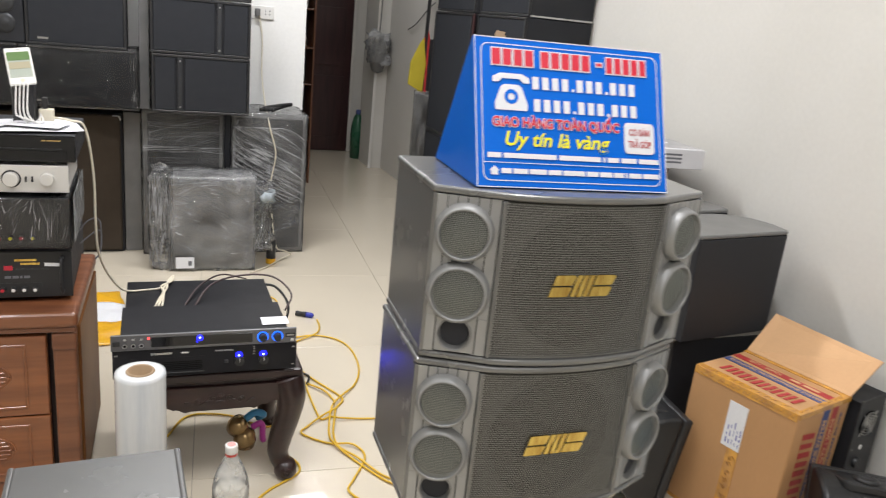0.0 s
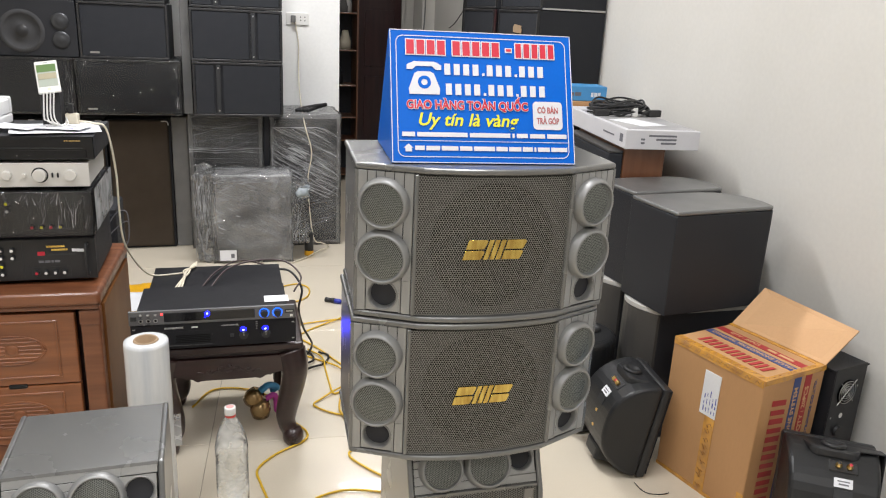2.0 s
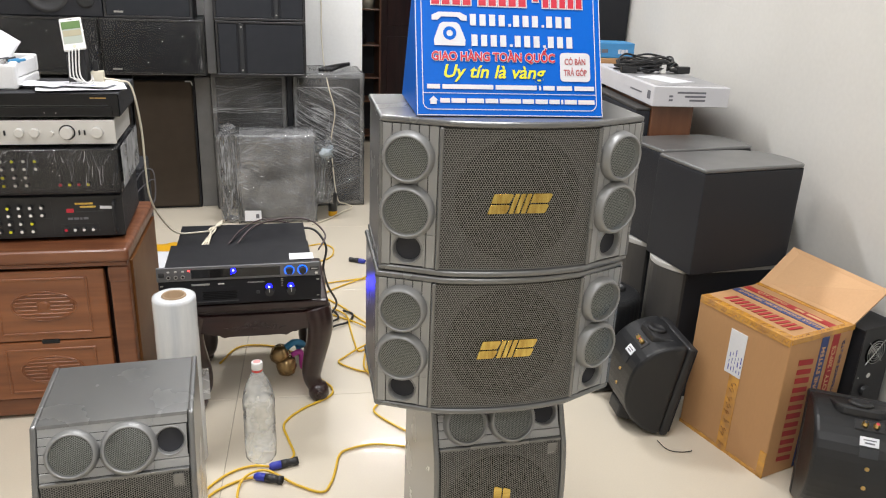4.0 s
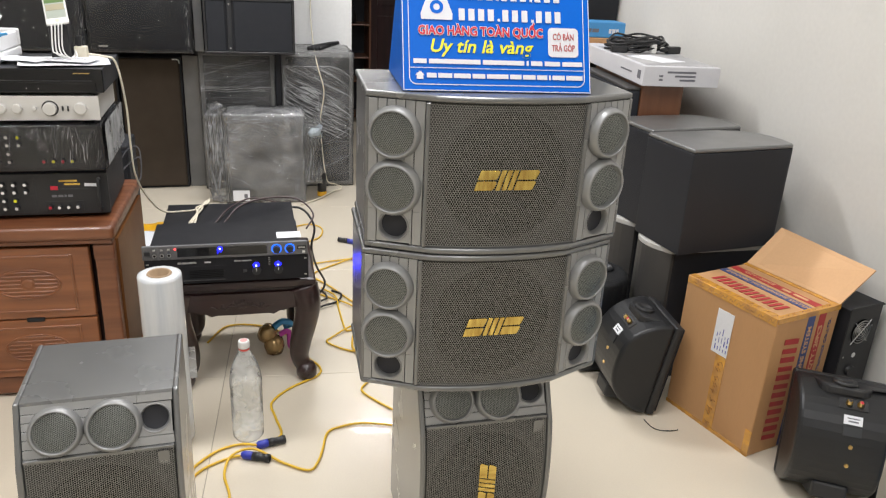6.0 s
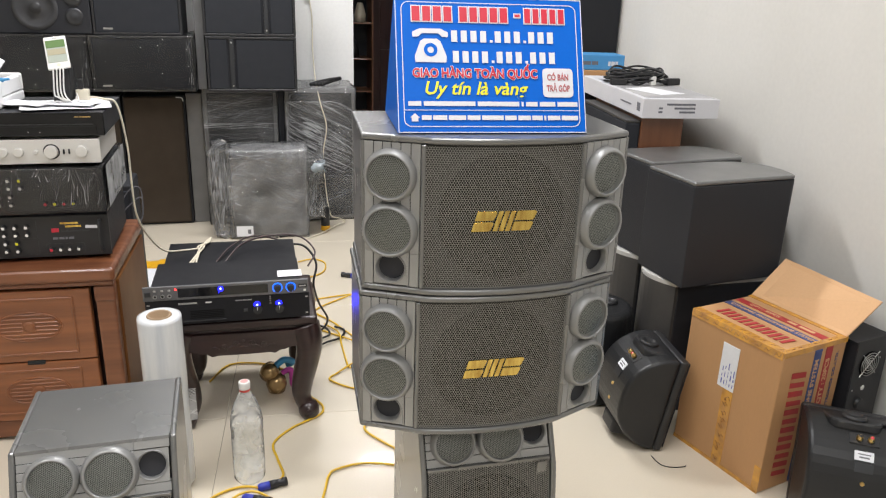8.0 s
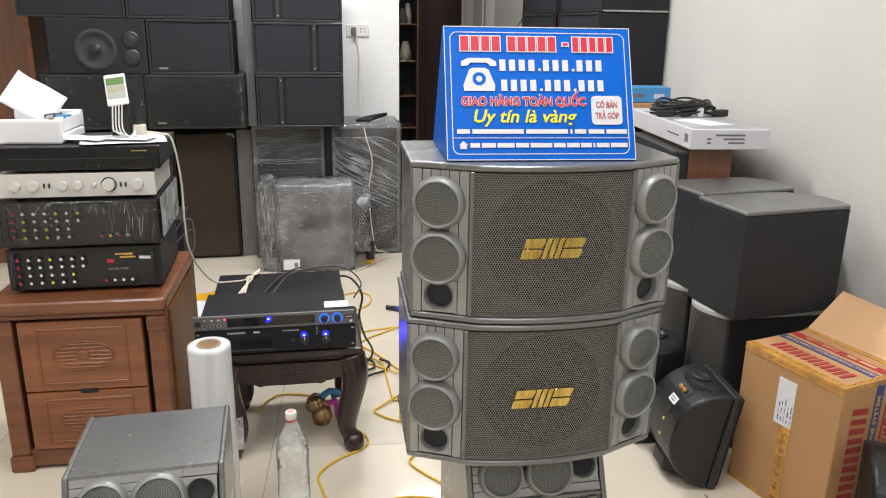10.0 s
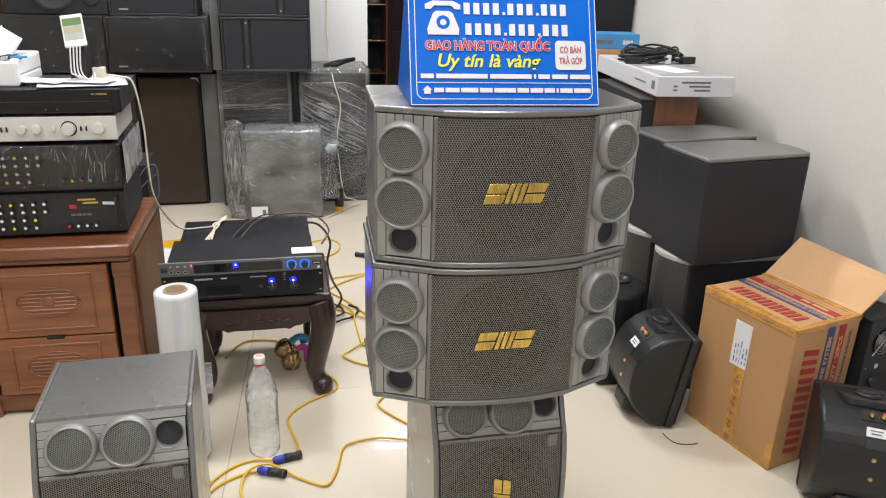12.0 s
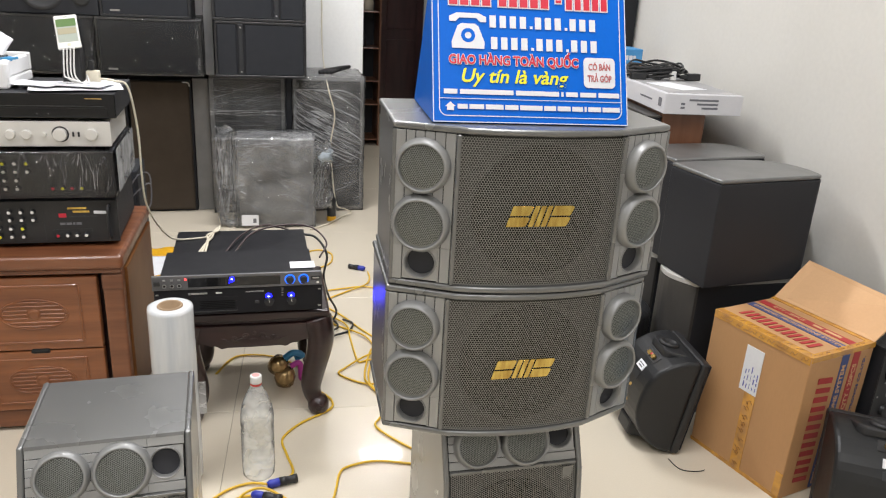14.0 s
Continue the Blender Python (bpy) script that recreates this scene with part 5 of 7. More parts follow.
bottle(pose(0.187, 1.702, 0))
t = thing("toy_bells", pose(0.283, 2.2, 0), "gold toy bells with blue and magenta bows", "toy")
part("bell", lathe([(0, 0.0), (0.03, 0.004), (0.037, 0.03), (0.03, 0.058), (0.012, 0.068), (0, 0.07)], 20), M_GOLDTOY, t, "", True)
part("bell", lathe([(0, 0.0), (0.028, 0.004), (0.034, 0.028), (0.028, 0.052), (0.01, 0.062), (0, 0.064)], 20, pose(-0.035, 0.02, 0.05, 20, 30, 0)), M_GOLDTOY, t, "", True)
part("blue_bow", tube([(0.0, 0.0, 0.1), (0.03, 0.01, 0.115), (0.06, 0.02, 0.1), (0.04, 0.03, 0.085)], 0.012, 5, 7), M_BLUETOY, t, "", True)
part("magenta_bow", tube([(0.02, -0.01, 0.075), (0.05, -0.01, 0.085), (0.055, -0.01, 0.03), (0.06, 0.0, 0.02)], 0.01, 5, 7), M_MAGENTA, t, "", True)
t = thing("plastic_bag", pose(-0.215, 3.34, 0, 0, 0, 10), "yellow and white plastic bag lying on the floor", "bag")
for name, y0, y1, mat in (("yellow_end", -0.3, -0.11, M_ORANGE), ("white_middle", -0.109, 0.12, M_PAPER), ("yellow_end", 0.121, 0.3, M_ORANGE)):
    b = bmesh.new()
    bmesh.ops.create_grid(b, x_segments=12, y_segments=10, size=0.5)
    for v in b.verts:
        x, y = v.co.x * 0.27, y0 + (v.co.y + 0.5) * (y1 - y0)
        edge = min(1.0, 6 * (0.5 - abs(v.co.x)) + 0.1) * min(1.0, 12 * (0.3 - abs(y)) + 0.1)
        v.co = Vector((x + 0.02 * noise.noise(Vector((y * 9, 1, 2))), y, 0.002 + edge * (0.022 + 0.02 * noise.noise(Vector((x * 14, y * 14, 5))))))
    top = bmesh.ops.extrude_face_region(b, geom=b.faces[:])
    for v in top["geom"]:
        if isinstance(v, bmesh.types.BMVert):
            v.co.z += 0.0008
    part(name, b, mat, t, "", True)


# ---- cardboard carton with one open flap ----
def carton(m):
    t = thing("cardboard_carton", m, "taped brown cardboard carton with red bands and raised flap", "carton")
    u, v, h = 0.262, 0.338, 0.468
    body = part("body", box(0, u, 0, v, 0, h, 0.004, 2), M_CARD, t)
    # print on the face y = 0 and on the top, running on
    def band(name, a, c, mat):
        b = bmesh.new()
        add_box(b, a, c, -0.0012, 0, 0.006, h - 0.002)
        add_box(b, a, c, 0.0, v - 0.006, h, h + 0.0012)
        return part(name, b, mat, t)
    band("navy_band", 0.128, 0.158, M_NAVY)
    band("red_band", 0.176, 0.204, M_REDBAND)
    front = pose(0, -0.0014, 0, 90, 0, 0) @ pose(0, 0, 0, 0, 0, 90)   # words run upwards on the front face
    # x of this pose is up, y is -x of the face
    def fr(up, across):
        return pose(across, -0.0014, up, 90, 0, 0) @ pose(0, 0, 0, 0, 0, 90)
    lettering("DYNAMIC MICROPHONE SYSTEM", 0.021, M_CARDIN, t, fr(0.22, 0.143), width=0.4, bold=0.0003)
    lettering("QTY : 20PCS", 0.022, M_CARDIN, t, fr(0.34, 0.19), width=0.15, bold=0.0003)
    lettering("ELECTRONICS CO.,LTD.", 0.014, M_NAVY, t, fr(0.32, 0.228), width=0.22)
    bars(t, M_NAVY, fr(0.1, 0.228), [0.05, 0.03, 0.06], 0.01, 0.01)
    bars(t, M_CARDIN, fr(0.14, 0.19), [0.06, 0.03, 0.05], 0.011, 0.012)
    # red maker mark as slanted shapes
    def mark(pm, n, size, step):
        for k in range(n):
            x = (k - n / 2) * step
            for lo, hi in ((0.0, 0.27), (0.5, 0.8)):
                q = [(x + step * lo, -size / 2), (x + step * hi, -size / 2), (x + step * (hi + 0.12), size / 2), (x + step * (lo + 0.12), size / 2)]
                part("maker_mark", prism(q, 0, 0.001, m=pm), M_REDBAND, t)
    mark(fr(0.222, 0.077), 6, 0.06, 0.06)
    top = lambda x, y: pose(x, y, h + 0.0014, 0, 0, -90)
    mark(top(0.073, 0.165), 6, 0.05, 0.042)
    lettering("DYNAMIC MICROPHONE SYSTEM", 0.018, M_CARDIN, t, top(0.143, 0.165), width=0.3, bold=0.0003)
    lettering("QTY : 20PCS", 0.018, M_CARDIN, t, top(0.19, 0.23), width=0.11, bold=0.0003)
    bars(t, M_CARDIN, top(0.19, 0.1), [0.03, 0.05], 0.012, 0.01)
    # flap: a leaning board whose outer edge flares a little
    fl = [(u - 0.003, 0.0, h), (u + 0.093, -0.018, h + 0.1), (u + 0.176, 0.372, h + 0.088), (u - 0.003, v, h)]
    fb = bmesh.new()
    n = (Vector(fl[1]) - Vector(fl[0])).cross(Vector(fl[3]) - Vector(fl[0])).normalized() * 0.0045
    lo = [fb.verts.new(p) for p in fl]
    hi = [fb.verts.new(Vector(p) + n) for p in fl]
    fb.faces.new(lo[::-1])
    fb.faces.new(hi)
    for k in range(4):
        fb.faces.new((lo[k], lo[(k + 1) % 4], hi[(k + 1) % 4], hi[k]))
    part("flap", fb, M_CARDIN, t, "raised cardboard flap")
    # tape
    b = bmesh.new()
    add_box(b, -0.0012, 0.026, 0.003, v - 0.003, h, h + 0.0018, 0.0005, 1)
    add_box(b, -0.0016, 0.0, 0.003, v - 0.003, h - 0.022, h + 0.001)
    part("edge_tape", b, M_TAPE, t, "shiny yellow packing tape")
    b = bmesh.new()
    add_box(b, 0.0, u, -0.002, 0.0, h - 0.014, h + 0.001)
    add_box(b, 0.0, u, -0.0018, 0.016, h + 0.0002, h + 0.0022)
    part("edge_tape", b, M_TAPE, t, "shiny yellow packing tape")
    part("seam_tape", box(-0.0014, 0, 0.14, 0.178, 0.0, 0.27), M_TAPE, t, "shiny yellow packing tape")
    part("edge_tape", box(u - 0.022, u, 0.0, v, h + 0.0003, h + 0.0021), M_TAPE, t)
    b = bmesh.new()
    add_box(b, -0.0016, 0.0, -0.001, 0.022, 0.0, 0.09)
    add_box(b, -0.0016, 0.0, 0.0, v, 0.0, 0.012)
    part("corner_tape", b, M_TAPE, t)
    part("paper_label", box(-0.0024, -0.0005, 0.14, 0.2, 0.27, 0.415), M_PAPER, t, "white label with handwriting")
    b = bmesh.new()
    rnd = random.Random(3)
    for k in range(5):
        z = 0.282
        while z < 0.345:
            ln = rnd.uniform(0.008, 0.022)
            add_box(b, -0.003, -0.0023, 0.1445 + k * 0.0105 + rnd.uniform(-0.001, 0.001), 0.1465 + k * 0.0105 + rnd.uniform(0, 0.001), z, min(z + ln, rnd.uniform(0.35, 0.408)))
            z += ln + rnd.uniform(0.004, 0.012)
    part("handwriting", b, M_BLUEINK, t)
    b = bmesh.new()
    for k in range(9):
        z = 0.03 + k * 0.026 + rnd.uniform(-0.006, 0.006)
        o = rnd.uniform(-0.005, 0.005)
        merge(b, tube([(-0.0018, 0.15 + o, z), (-0.0022, 0.158 + o, z + rnd.uniform(0.004, 0.014)), (-0.0022, 0.164, z - rnd.uniform(0, 0.005)), (-0.0022, 0.158, z - 0.004), (-0.0018, 0.17 + o, z + rnd.uniform(0.002, 0.012))], 0.0009, 4, 5))
    tagged(part("tape_scrawl", b, M_SCRAWL, t), "brown scrawl on the tape", kind="stuff")
    b = bmesh.new()
    rnd = random.Random(8)
    for k in range(11):
        y = 0.012 + k * 0.028 + rnd.uniform(-0.007, 0.007)
        merge(b, tube([(0.002, y, h + 0.0018), (0.012, y + 0.006, h + 0.0022), (0.02, y + rnd.uniform(0.0, 0.012), h + 0.0022), (0.01, y + 0.014, h + 0.0022), (0.003, y + 0.018, h + 0.0018)], 0.0009, 3, 5))
        merge(b, tube([(-0.0018, y, h - 0.003), (-0.002, y + 0.008, h - 0.014), (-0.002, y + 0.016, h - rnd.uniform(0.004, 0.012)), (-0.0018, y + 0.022, h - 0.018)], 0.0009, 3, 5))
    for k in range(8):
        x = 0.01 + k * 0.028 + rnd.uniform(-0.007, 0.007)
        merge(b, tube([(x, 0.002, h + 0.0022), (x + 0.006, 0.01, h + 0.0026), (x + 0.014, 0.005, h + 0.0026), (x + 0.02, 0.013, h + 0.0022)], 0.0009, 3, 5))
    tagged(part("tape_scrawl", b, M_SCRAWL, t), "brown scrawl on the tape", kind="stuff")
    return t


box_thing = carton(pose(1.622, 1.336, 0, 0, 0, 13.5))
slump = Matrix(((1, 0, -0.045, 0), (0, 1, -0.04, 0), (0, 0, 1, 0), (0, 0, 0, 1)))  # the carton has slumped a little towards the room
for ob in box_thing.children:
    ob.data.transform(slump)


# ---- small black monitor speakers with curved backs ----
M_MONITOR = material("satin_black_plastic", (0.015, 0.0155, 0.0165), 0.36, 0, (0.021, 0.0215, 0.0225), 9, 0.6, 600, 0.12, spec=0.4)


def monitor_speaker(m, label, swing=0.0):
    t = thing("monitor_speaker", m, label, "loudspeaker", "black monitor speakers")
    h, w, deep = 0.315, 0.24, 0.138

    def depth(z):
        return 0.012 + deep * max(0.0, 1 - abs(2 * z / h - 1) ** 2.5) ** 0.6

    # x of the profile runs from the front to the curved back (-y), y is up
    steps = [0.5 - 0.5 * math.cos(math.pi * k / 22) for k in range(23)]
    prof = [(depth(h * u), h * u) for u in steps]
    prof = [(0.0, 0.0)] + prof + [(0.0, h)]
    up = Matrix(((0, 0, 1, 0), (-1, 0, 0, 0), (0, 1, 0, 0), (0, 0, 0, 1)))
    b = prism(prof, -w / 2, w / 2, 0.012, 3, up)
    for v in b.verts:
        v.co.x *= 1 + 0.6 * min(0, v.co.y)
    cab = part("cabinet", b, M_MONITOR, t)
    part("front_frame", box(-w / 2, w / 2, 0.0, 0.028, 0, h, 0.009, 3), M_BLACK, t)
    part("front_grille", box(-w / 2 + 0.006, w / 2 - 0.006, 0.03, 0.034, 0.012, h - 0.006, 0.002, 2), M_CLOTH, t)

    def on(x, z):
        """A pose on the curved back: its -y points straight out."""
        slope = math.degrees(math.atan2(depth(z + 0.004) - depth(z - 0.004), 0.008))
        return pose(x, -depth(z), z, slope, 0, 0)
    part("top_ledge", prism([(-0.045, -0.092), (0.045, -0.092), (0.062, -0.08), (0.085, -0.008), (-0.085, -0.008), (-0.062, -0.08)], h - 0.03, h - 0.002, 0.007, 2), M_BLACK, t, "flat ledge for the bracket")
    part("base_ledge", prism([(-0.045, -0.12), (0.045, -0.12), (0.06, -0.01), (-0.06, -0.01)], 0.002, 0.05, 0.008, 2), M_BLACK, t)
    part("bracket_knob", lathe([(0, 0), (0.03, 0), (0.032, 0.004), (0.028, 0.01), (0.02, 0.0105), (0.018, 0.006), (0, 0.006)], 28, pose(0, -0.06, h - 0.0025)), M_BLACK, t, "round bracket knob", True)
    arm = pose(0, -0.06, -0.002, 0, 0, swing)
    b = bmesh.new()
    add_box(b, -0.018, 0.13, -0.018, 0.018, h - 0.0045, h - 0.0005, 0.001, 1, arm)
    add_box(b, 0.1265, 0.1305, -0.018, 0.018, 0.0, h - 0.0005, 0.001, 1, arm)
    part("bracket", b, M_BLACK, t, "flat black mounting bracket")
    part("terminal_plate", box(-0.036, 0.036, -0.003, 0.006, -0.015, 0.017, 0.002, 1, on(0.02, 0.272)), M_BLACK, t)
    for x, mat in ((0.007, M_BLACK), (0.034, M_SCREW)):
        part("terminal", lathe([(0, 0), (0.008, 0), (0.008, 0.01), (0.005, 0.012), (0.005, 0.018), (0, 0.018)], 14, on(x, 0.272) @ pose(0, -0.003, 0) @ FRONT), M_BRASS, t, "brass terminal", True)
        part("terminal_dot", lathe([(0, 0.018), (0.0045, 0.018), (0.0, 0.019)], 10, on(x, 0.272) @ pose(0, -0.003, 0) @ FRONT), mat, t)
    part("paper_label", box(-0.023, 0.022, -0.0022, 0.004, -0.012, 0.012, m=on(0.02, 0.238)), M_PAPER, t, "white label with a barcode")
    bars(t, M_INK, on(0.02, 0.238) @ pose(0, -0.0023, 0.004) @ FRONT, [0.03], 0.003, 0.002)
    bars(t, M_INK, on(0.02, 0.238) @ pose(0, -0.0023, -0.004) @ FRONT, [0.024], 0.004, 0.002)
    part("rating_plate", box(-0.021, 0.023, -0.0014, 0.004, -0.012, 0.012, m=on(0.02, 0.21)), M_GUN, t)
    for z in (0.17, 0.118):
        part("screw", lathe([(0, 0), (0.006, 0), (0.005, 0.003), (0.0025, 0.003), (0.0025, 0.001), (0, 0.001)], 12, on(0.022, z) @ FRONT), M_BRASS, t)
    return t


monitor_speaker(pose(1.75, 1.18, 0.008, 0, 0, -33) @ pose(0, 0, 0, -13, 0, 0), "black monitor speaker with a curved back leaning towards a carton", 10)
monitor_speaker(pose(1.438, 1.706, 0.007, 0, 0, -97) @ pose(0, 0, 0, -10, 0, 0), "black monitor speaker with a D-shaped end leaning towards a carton", 140)
t = thing("upright_monitor", pose(1.385, 1.995, 0.0), "black round-fronted monitor standing upright in the shade", "loudspeaker", "black monitor speakers")
arc = [(0.125 * math.cos(radians(a)), 0.125 * math.sin(radians(a))) for a in range(-100, 85, 10)]
part("cabinet", prism(arc + [(-0.07, 0.125), (-0.07, -0.125)], 0, 0.345, 0.022, 4), M_MONITOR, t)
part("bracket_knob", lathe([(0, 0), (0.03, 0), (0.032, 0.004), (0.028, 0.012), (0.02, 0.0125), (0.018, 0.006), (0, 0.006)], 28, pose(0.045, 0.0, 0.3445)), M_BLACK, t, "round bracket knob", True)
part("bracket", box(-0.06, 0.06, -0.018, 0.018, 0.3445, 0.349, 0.001, 1), M_BLACK, t)


# ---- power amplifier standing on end by the wall ----
t = thing("standing_amplifier", pose(1.905, 1.505, 0.0, 0, 0, 12), "black power amplifier standing on its end with a wire fan guard", "amplifier")
part("case", box(-0.045, 0.06, -0.14, 0.22, 0, 0.45, 0.002, 1), M_BLACKTEX, t)
part("end_panel", box(-0.05, 0.09, -0.143, -0.14, 0, 0.46, 0.001, 1), M_BLACK, t)
part("flange", box(-0.05, 0.1, -0.143, 0.0, 0.45, 0.454, 0.001, 1), M_BLACKTEX, t)
b = bmesh.new()
for r in (0.012, 0.02, 0.028, 0.036):
    merge(b, tube([(0.012 + r * math.cos(k * math.tau / 24), -0.148, 0.378 + r * math.sin(k * math.tau / 24)) for k in range(25)], 0.0013, 1, 5))
for a in (45, 135):
    c, s = math.cos(radians(a)) * 0.05, math.sin(radians(a)) * 0.05
    merge(b, tube([(0.012 - c, -0.147, 0.378 - s), (0.012 + c, -0.147, 0.378 + s)], 0.0014, 1, 5))
part("fan_guard", b, M_STEEL, t, "round chrome wire fan guard")
part("fan_hole", lathe([(0, 0), (0.04, 0), (0.04, 0.001), (0, 0.001)], 28, pose(0.012, -0.1432, 0.378) @ FRONT), M_BLACKHOLE, t)
part("sticker", disc_front(0.01, -0.1432, 0.3, 0.008, 0.001), M_WHITE, t)
part("socket", lathe([(0, 0), (0.018, 0), (0.016, 0.01), (0, 0.01)], 20, pose(0.005, -0.1432, 0.25) @ FRONT), M_BLACK, t)
for x, mat in ((0.0, M_BLACK), (0.03, M_SCREW)):
    part("binding_post", lathe([(0, 0), (0.009, 0), (0.009, 0.02), (0.006, 0.025), (0, 0.025)], 14, pose(x, -0.1432, 0.19) @ FRONT), mat, t, smooth=True)
for x, z in ((-0.035, 0.3), (-0.035, 0.15), (0.06, 0.39)):
    part("screw", disc_front(x, -0.1432, z, 0.003, 0.001, 8), M_STEEL, t)


# ---- big black cabinets by the east wall ----
M_BOW = material("satin_brown_grey_front", (0.052, 0.049, 0.046), 0.5, 0, (0.04, 0.038, 0.036), 3, 0.6, 500, 0.1)


def bulge_cabinet(m, w, d, h, label, top=None, mat=None):
    """Speaker with a gently bowed front towards -x; w along y, d along x."""
    t = thing("stage_speaker", m, label, "loudspeaker", "black stage speakers")
    n = 10
    bow = [(-0.048 * math.sin(math.pi * k / n), -w / 2 + w * k / n) for k in range(n + 1)]
    out = bow + [(d, w / 2), (d, -w / 2)]
    part("cabinet", prism([(x + 0.012, y) if x < 0.01 else (x, y) for x, y in out], 0, h - 0.018, 0.004, 2), mat or M_BLACKTEX, t)
    part("grille", prism([(x, y) for x, y in bow] + [(0.01 + x, y) for x, y in bow[::-1]], 0.004, h - 0.018), M_BOW, t, "bowed dark brown-grey front")
    part("top_board", prism(out, h - 0.018, h, 0.003, 2), top or M_BLACKTOP, t, "greyish top")
    part("badge", box(-0.026, -0.014, -0.014, 0.014, h, h + 0.001), M_INK, t)
    return t


M_PALE = material("pale_grey_top", (0.5, 0.49, 0.46), 0.6, 0, (0.42, 0.41, 0.38), 8, 0.6)
bulge_cabinet(pose(1.562, 1.915, 0), 0.225, 0.4, 0.486, "dark stage speaker with a bowed front under another cabinet", M_PALE)
bulge_cabinet(pose(1.566, 2.172, 0), 0.21, 0.4, 0.486, "dark stage speaker with a bowed front at the wall", M_PALE)


def stage_box(m, w, d, h, label):
    """Tall cabinet with cut back corner."""
    t = thing("stage_cabinet", m, label, "loudspeaker", "black stage speakers")
    out = [(0, 0), (w - 0.03, 0.006), (w - 0.018, 0.012), (w - 0.01, 0.026), (w, 0.08), (w - 0.004, 0.13), (w - 0.018, 0.172), (w - 0.045, 0.205), (w - 0.085, 0.228), (w - 0.14, d - 0.004), (w - 0.2, d), (0.0, d)]
    part("cabinet", prism(out, 0, h - 0.014, 0.004, 2), M_BLACKTEX, t)
    part("top_board", prism([(x * 1.0, y) for x, y in out], h - 0.0138, h, 0.0065, 3), M_BLACKTOP, t, "black top greyed for its sheen")
    return t


stage_box(pose(1.545, 1.746, 0.488, 0, 0, 6), 0.415, 0.245, 0.348, "large black stage cabinet with a top greyed for its sheen")
stage_box(pose(1.556, 2.026, 0.488, 0, 0, 6), 0.4, 0.235, 0.346, "large black stage cabinet behind another one")

# wood-sided speaker under a white carton
t = thing("wood_speaker", pose(1.643, 2.318, 0, 0, 0, -7), "floor speaker with brown wood sides and a black front", "loudspeaker")
part("body", box(0.012, 0.175, 0, 0.55, 0, 0.94, 0.003), M_VENEER, t)
part("grille", box(-0.045, 0.012, 0.008, 0.542, 0.02, 0.915, 0.006, 2), M_CLOTH, t, "dark cloth front")
# lighter strip paints the light that falls on the front's top
part("top_edge", box(-0.045, 0.0115, 0.008, 0.542, 0.9155, 0.925, 0.003, 2), M_BOW, t, "upper edge with its lit tone painted brown-grey")
t = thing("white_carton", pose(1.632, 2.278, 0.942, 0, 0, -7), "flat white printed carton lying on a speaker", "carton")
part("body", box(0, 0.293, 0, 0.74, -0.002, 0.07, 0.002, 1), M_WHITECARTON, t)
b = bmesh.new()
for z, a, c in ((0.05, 0.09, 0.2), (0.036, 0.12, 0.2), (0.022, 0.14, 0.2), (0.036, 0.06, 0.075), (0.022, 0.06, 0.075)):
    add_box(b, a, c, -0.001, 0, z - 0.0035, z + 0.0035)
part("print_bars", b, M_INK, t)
part("side_print", box(-0.001, 0, 0.03, 0.06, 0.02, 0.05), M_INK, t)
part("side_print", box(-0.001, 0, 0.12, 0.24, 0.03, 0.036), M_INK, t)
b = bmesh.new()
add_box(b, 0.02, 0.285, 0.03, 0.6, 0.0701, 0.0712, m=pose(0, 0, 0))
part("top_picture", b, material("grey_top_print", (0.3, 0.3, 0.31), 0.5, 0, (0.46, 0.45, 0.45), 7, 1.0), t)
t = thing("blue_carton", pose(1.69, 3.03, 0.943, 0, 0, -8), "small light-blue carton on a brown box", "carton")
part("brown_box", box(-0.02, 0.24, 0.0, 0.2, 0, 0.09, 0.002, 1), M_CARD, t)
part("blue_box", box(0.0, 0.225, 0.01, 0.16, 0.091, 0.158, 0.002, 1), M_CYANBOX, t, "light-blue printed box")
bars(t, M_WHITEPRINT, pose(0.172, 0.0098, 0.12) @ FRONT, [0.012, 0.016, 0.012], 0.02, 0.003)
bars(t, M_INK, pose(0.06, 0.0098, 0.122) @ FRONT, [0.05, 0.03], 0.016, 0.004)
t = thing("pedestal_box", pose(1.68, 2.98, 0), "dark speaker cabinet in the corner behind a carton", "loudspeaker")
part("body", box(0, 0.33, 0.03, 0.36, 0, 0.942, 0.004), M_BLACKTEX, t)
rnd = random.Random(5)
for k in range(5):
    # flat loops of cable, drawn out along the carton
    pts = []
    for i in range(15):
        a = i * 0.88 + k * 1.3
        pts.append((1.83 + 0.12 * math.cos(a) + rnd.uniform(-0.02, 0.02), 2.72 + 0.075 * math.sin(a) + rnd.uniform(-0.025, 0.025), 1.019 + 0.011 * (i % 4) + 0.006 * k))
    rope("coiled_black_cable", pts, 0.0044, M_BLACK, "tangled coil of black power cable on a carton", 6, "coiled cables")
rope("coiled_black_cable", [(1.7, 2.76, 1.019), (1.76, 2.68, 1.026), (1.86, 2.65, 1.03), (1.95, 2.66, 1.03)], 0.0046, M_BLACK, "loose tail of black power cable on a carton", 6, "coiled cables")
t = thing("cable_plug_black", pose(1.955, 2.645, 1.0265, 0, 0, 6), "black moulded power plug on a carton", "plug")
part("plug", box(-0.032, 0.03, -0.014, 0.014, -0.0125, 0.016, 0.004), M_BLACK, t)
part("collar", lathe([(0, 0), (0.009, 0), (0.007, 0.03), (0, 0.03)], 12, pose(-0.03, 0, 0.002, 0, -90, 0)), M_BLACK, t)
t = thing("cable_plug_black", pose(1.72, 2.66, 1.0265, 0, 0, -8), "black moulded power plug on a carton", "plug")
